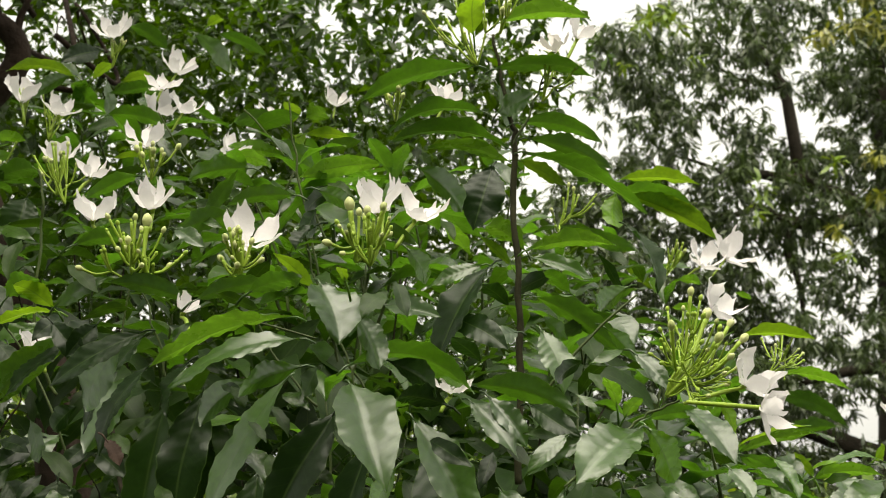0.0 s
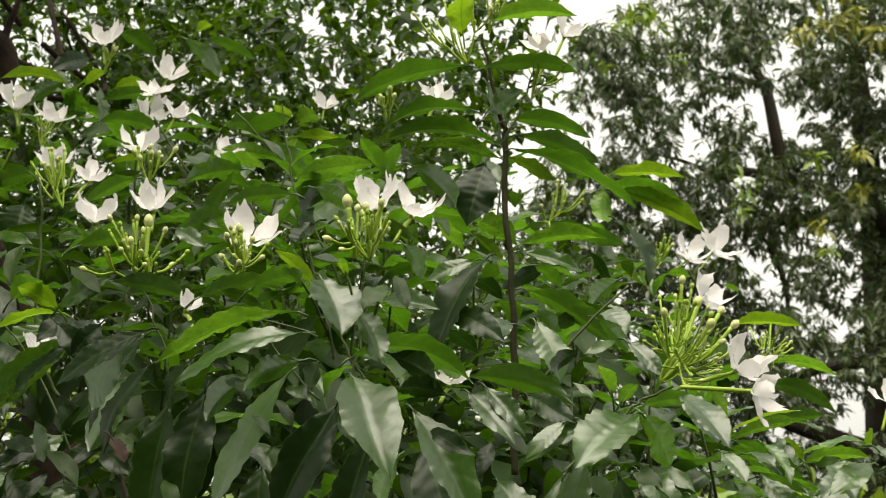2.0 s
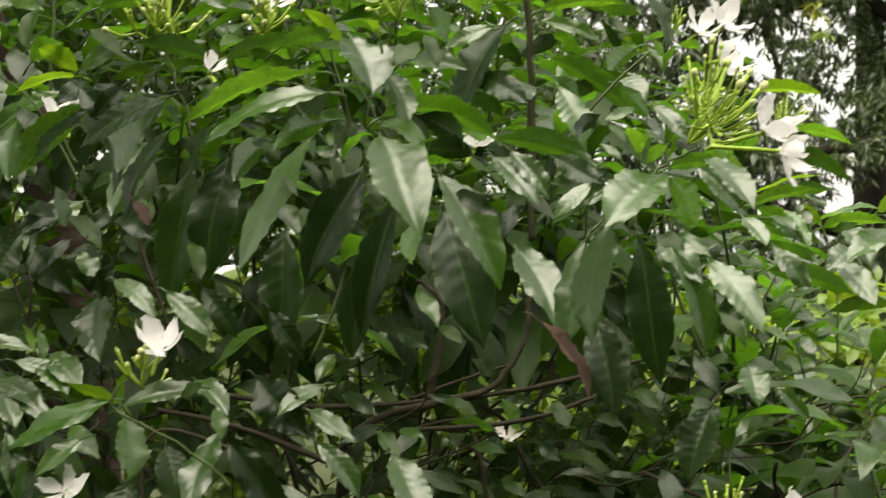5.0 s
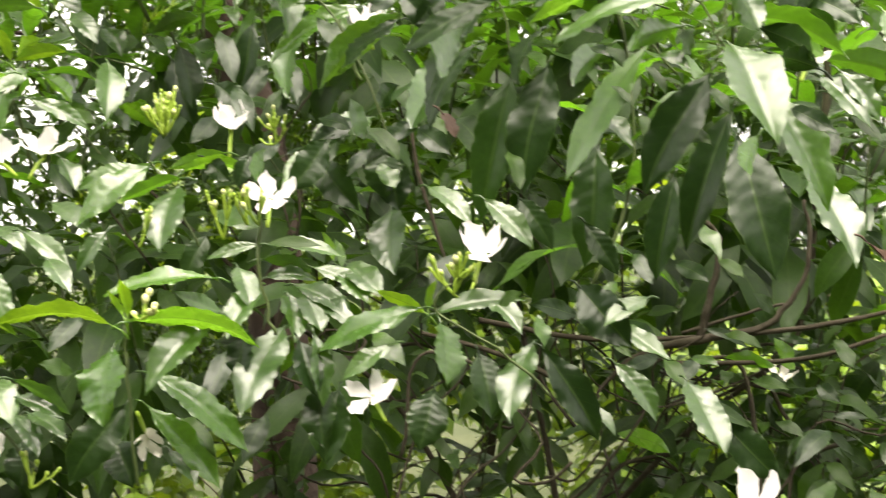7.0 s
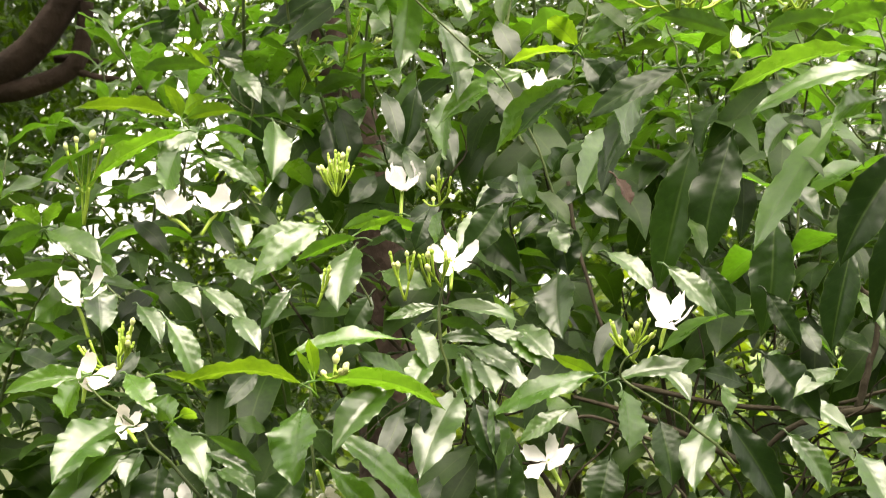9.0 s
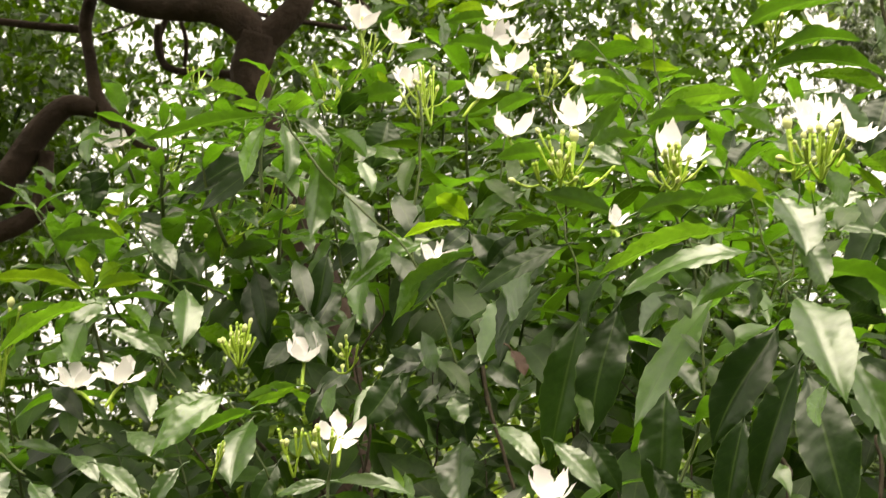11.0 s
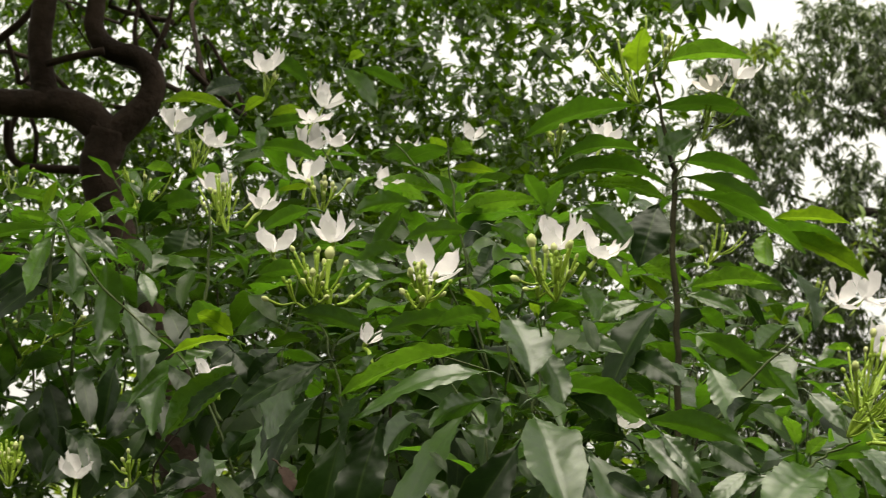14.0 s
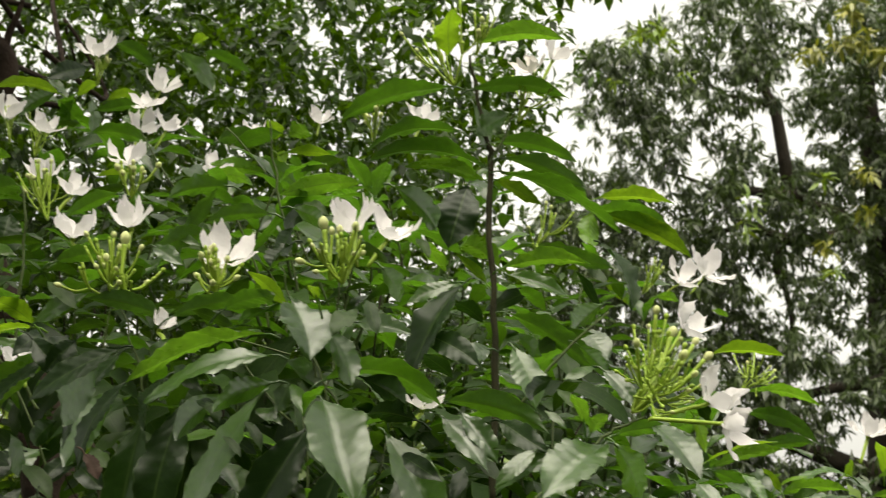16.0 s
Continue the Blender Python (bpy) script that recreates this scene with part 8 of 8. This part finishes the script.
for rows in (
    [(-0.60, 3.22, -0.20, 0.085), (-0.64, 3.12, 0.80, 0.066), (-0.690, 3.02, 1.560, 0.050), (-0.790, 2.97, 1.880, 0.040), (-0.866, 2.950, 2.095, 0.0363), (-0.863, 2.950, 2.149, 0.0383), (-0.855, 2.950, 2.187, 0.0403)],
    [(-0.854, 2.950, 2.177, 0.0333), (-0.905, 2.950, 2.223, 0.0333), (-0.955, 2.950, 2.241, 0.0302), (-1.004, 2.950, 2.240, 0.0282), (-1.065, 2.950, 2.243, 0.0252), (-1.131, 2.950, 2.258, 0.0232), (-1.180, 2.950, 2.286, 0.0212), (-1.204, 2.950, 2.292, 0.0222), (-1.234, 2.950, 2.314, 0.0192), (-1.281, 2.950, 2.345, 0.0171), (-1.363, 2.950, 2.389, 0.0151), (-1.457, 2.950, 2.434, 0.0131)],
    [(-0.960, 2.950, 2.235, 0.0252), (-0.981, 2.950, 2.268, 0.0252), (-0.992, 2.950, 2.312, 0.0232), (-0.998, 2.950, 2.367, 0.0232), (-0.994, 2.950, 2.423, 0.0232), (-0.991, 2.950, 2.501, 0.0212), (-0.999, 2.950, 2.592, 0.0181)],
    [(-0.854, 2.950, 2.173, 0.0302), (-0.805, 2.950, 2.221, 0.0272), (-0.779, 2.950, 2.259, 0.0242), (-0.781, 2.950, 2.301, 0.0222), (-0.808, 2.950, 2.331, 0.0212), (-0.850, 2.950, 2.342, 0.0212), (-0.879, 2.950, 2.359, 0.0212), (-0.896, 2.950, 2.390, 0.0192), (-0.895, 2.950, 2.423, 0.0181), (-0.892, 2.950, 2.502, 0.0161), (-0.911, 2.950, 2.592, 0.0131)],
    [(-0.783, 2.950, 2.297, 0.0091), (-0.775, 2.950, 2.345, 0.0071), (-0.761, 2.950, 2.380, 0.0055), (-0.750, 2.950, 2.424, 0.0040), (-0.746, 2.950, 2.480, 0.0025)],
    [(-0.806, 2.950, 2.327, 0.0060), (-0.818, 2.950, 2.380, 0.0045), (-0.814, 2.950, 2.435, 0.0035), (-0.823, 2.950, 2.491, 0.0025)],
    [(-0.973, 2.920, 2.309, 0.0070), (-0.920, 2.920, 2.324, 0.0070), (-0.866, 2.920, 2.335, 0.0080)],
    [(-1.233, 3.010, 2.298, 0.0103), (-1.187, 3.010, 2.318, 0.0087), (-1.146, 3.010, 2.344, 0.0077), (-1.093, 3.010, 2.384, 0.0077), (-1.050, 3.010, 2.423, 0.0072), (-1.025, 3.010, 2.464, 0.0062)],
    [(-1.097, 3.050, 2.401, 0.0052), (-1.083, 3.050, 2.362, 0.0052), (-1.070, 3.050, 2.330, 0.0052), (-1.064, 3.050, 2.305, 0.0047), (-1.039, 3.050, 2.325, 0.0042)],
    [(-1.065, 3.000, 2.219, 0.0077), (-1.065, 3.000, 2.180, 0.0072), (-1.052, 3.000, 2.145, 0.0072), (-1.026, 3.000, 2.130, 0.0072), (-0.973, 3.000, 2.126, 0.0082), (-0.896, 3.000, 2.123, 0.0092)],
    [(-1.030, 3.030, 2.232, 0.0047), (-1.017, 3.030, 2.193, 0.0047), (-1.018, 3.030, 2.143, 0.0041)],
    [(-1.201, 3.000, 2.272, 0.0133), (-1.210, 3.000, 2.214, 0.0128), (-1.197, 3.000, 2.158, 0.0118), (-1.185, 3.000, 2.103, 0.0133), (-1.170, 3.000, 2.061, 0.0154), (-1.130, 3.000, 2.025, 0.0154), (-1.089, 3.000, 1.992, 0.0133), (-1.036, 3.000, 1.952, 0.0113)],
    [(-1.175, 3.000, 2.052, 0.0185), (-1.237, 3.000, 2.057, 0.0215), (-1.289, 3.000, 2.005, 0.0267), (-1.329, 3.000, 1.938, 0.0297), (-1.380, 3.000, 1.869, 0.0308), (-1.454, 3.000, 1.817, 0.0318), (-1.563, 3.000, 1.764, 0.0318)],
    [(-1.342, 3.050, 1.867, 0.0100), (-1.285, 3.050, 1.866, 0.0070), (-1.228, 3.050, 1.857, 0.0040)],
    [(-1.218, 3.030, 2.214, 0.0083), (-1.278, 3.030, 2.218, 0.0083), (-1.335, 3.030, 2.222, 0.0078), (-1.428, 3.030, 2.232, 0.0072)],
    [(-1.064, 3.050, 2.245, 0.0063), (-1.076, 3.050, 2.205, 0.0057), (-1.066, 3.050, 2.155, 0.0052)],
    [(-1.270, 3.000, 1.968, 0.0154), (-1.271, 3.000, 1.904, 0.0164), (-1.283, 3.000, 1.852, 0.0185), (-1.323, 3.000, 1.821, 0.0195), (-1.394, 3.000, 1.796, 0.0205), (-1.482, 3.000, 1.779, 0.0205), (-1.612, 3.000, 1.720, 0.0226)],
    [(-1.282, 3.000, 1.837, 0.0082), (-1.242, 3.000, 1.826, 0.0072), (-1.204, 3.000, 1.823, 0.0062), (-1.160, 3.000, 1.810, 0.0041), (-1.122, 3.000, 1.813, 0.0021)],
):
    part("limb", [limb_geo(rows, 9)], BARK_TREE, old_tree)



def sky_window(x, y, z, r):
    """Near the opening low in the old tree's crown through which sky shows."""
    return abs((x + 0.24) / y + 0.315) < 0.016 + 0.36 * r / y and abs((z - 1.435) / y - 0.058) < 0.012 + 0.36 * r / y


def canopy():
    """Crown of the old tree: small leaves in clumps, denser on the shrub's side, open where the bare limbs stand."""
    rs = random.Random(11)
    for k in range(6):
        rows = []
        while len(rows) < 72:
            y = rs.uniform(3.3, 6.4)
            u = rs.uniform(-0.6, 0.062)
            v = rs.uniform(0.02, 0.36)
            if -0.42 < u < -0.17 and v > 0.1 and (y < (3.7 if u > -0.3 else 4.5) or rs.random() < (0.08 if u > -0.3 else 0.3)):
                continue
            if -0.40 < u < -0.22 and 0.036 < v < 0.075 and rs.random() < 0.75:
                continue
            if u > -0.17 and rs.random() < (0.3 if u > -0.01 else 0.04):
                continue
            rows.append((u * y, y, 1.5 + v * y, rs.uniform(0.16, 0.3)))
        for _ in range(6):
            y = rs.uniform(3.4, 5.4)
            rows.append((rs.uniform(-0.52, -0.2) * y, y, 1.5 + rs.uniform(-0.12, 0.0) * y, rs.uniform(0.2, 0.3)))
        for _ in range(11):
            y = rs.uniform(4.6, 7.4)
            rows.append((rs.uniform(-0.2, 0.035) * y, y, 1.5 + rs.uniform(0.10, 0.37) * y, rs.uniform(0.18, 0.3)))
        for _ in range(9):
            y = rs.uniform(4.0, 6.4)
            rows.append((rs.uniform(-0.75, -0.4) * y, y, 1.5 + rs.uniform(0.0, 0.3) * y, rs.uniform(0.18, 0.3)))
        for _ in range(10):
            y = rs.uniform(4.8, 6.8)
            rows.append((rs.uniform(-0.55, -0.16) * y, y, 1.5 + rs.uniform(0.06, 0.33) * y, rs.uniform(0.18, 0.28)))
        rows = [row for row in rows if not sky_window(*row)]
        part("leaf_crown", foliage(rows, CANOPY_PER, 0.3, 0.046, 0.021, 0.3, 90 + k, tuft=5, rows=2), CANOPY_LEAF, old_tree, kind="stuff")


canopy()


def overhead_shade():
    """Unseen clumps added to the old tree's crown, above the view, to shade the shrub."""
    rs = random.Random(12)
    rows = [(rs.uniform(-2.6, -0.3), rs.uniform(1.2, 3.6), rs.uniform(3.0, 4.2), rs.uniform(0.2, 0.34)) for _ in range(70)]
    rows += [(rs.uniform(-2.9, -0.75), rs.uniform(1.0, 3.4), rs.uniform(2.75, 3.9), rs.uniform(0.2, 0.34)) for _ in range(70)]
    rows += [(rs.uniform(-2.6, -0.8), rs.uniform(-0.2, 2.4), rs.uniform(2.75, 3.7), rs.uniform(0.22, 0.34)) for _ in range(80)]
    part("leaf_crown", foliage(rows, 70, 0.3, 0.09, 0.038, 0.25, 99), CANOPY_LEAF, old_tree, kind="stuff")


overhead_shade()


def hanging_sprays():
    """Leafy twig ends of the old tree that hang into the view from above."""
    rs = random.Random(17)
    for x0, x1, z, y in ((0.02, 0.22, 2.92, 4.1), (0.20, 0.36, 2.90, 4.2), (0.33, 0.47, 2.90, 4.2), (-0.25, -0.02, 2.95, 4.3)):
        twig, blades = [], []
        for k in range(7):
            f = k / 6
            twig.append((x0 + (x1 - x0) * f, y + 0.04 * math.sin(5 * f), z - 0.05 * f * f + rs.gauss(0, 0.006), 0.004 - 0.003 * f))
            for s in (-1, 1):
                at = np.array(twig[-1][:3])
                way = unit((0.35 * s + rs.gauss(0, 0.25), rs.gauss(0, 0.35), -1.0 + rs.gauss(0, 0.25)))
                ln = rs.uniform(0.07, 0.11)
                blades.append(blade(at, at + way * ln, ln * 0.34, (rs.gauss(0, 0.5), -1, 0.3), 0.08, 0.3, 0.06, 9, rs.random()))
        part("limb", [limb_geo(twig, 6, 3)], BARK_TREE, old_tree)
        part("hanging_leaves", blades, CANOPY_LEAF, old_tree, "dark leaves hanging from a twig end", "stuff")


hanging_sprays()


def crown_limbs(count, seed):
    """Thin limbs that carry the old tree's leaves, from the fork outwards."""
    rs = random.Random(seed)
    for k in range(count):
        # the first four reach up to the added, unseen shading clumps
        if k < 4:
            far = np.array((rs.uniform(-2.4, -0.9), rs.uniform(0.6, 2.6), rs.uniform(3.1, 3.7)))
        else:
            y = rs.uniform(3.8, 6.2)
            far = np.array((rs.uniform(-0.42, -0.16) * y, y, 1.5 + rs.uniform(0.2, 0.4) * y))
        near = np.array((-0.85 + rs.gauss(0, 0.12), 3.25 + rs.uniform(0, 0.2), rs.uniform(2.3, 2.8)))
        rows = []
        for j in range(7):
            f = j / 6
            p = near + (far - near) * f + np.array((rs.gauss(0, 0.07), rs.gauss(0, 0.07), rs.gauss(0, 0.05) + 0.25 * f * (1 - f)))
            rows.append((*p, 0.005 * (1 - f) + 0.0015))
        part("limb", [limb_geo(rows, 7, 3)], BARK_TREE, old_tree)


crown_limbs(12, 13)


def hedge():
    """A bright hedge behind, seen through the shrub."""
    rs = random.Random(21)
    back = thing("hedge", (-0.4, 8.0, 0.0), "bright yellow-green hedge in the open behind", "hedge")
    for k in range(6):
        x = -2.2 + 0.85 * k
        part("stem", [limb_geo([(x, 8.0, -0.05, 0.04), (x + 0.1, 8.1, 0.8, 0.03), (x - 0.1, 8.0, 1.5, 0.01)], 6)], BARK, back)
    rows = []
    for _ in range(185):
        x = rs.uniform(-2.3, 2.2)
        rows.append((x, rs.uniform(7.4, 8.6), rs.uniform(0.05, 1.95 if x < 0.2 else 1.2), 0.36))
    part("leaf_mass", foliage(rows, 46, 0.3, 0.13, 0.065, 0.1, 33), HEDGE_LEAF, back, kind="stuff")


hedge()
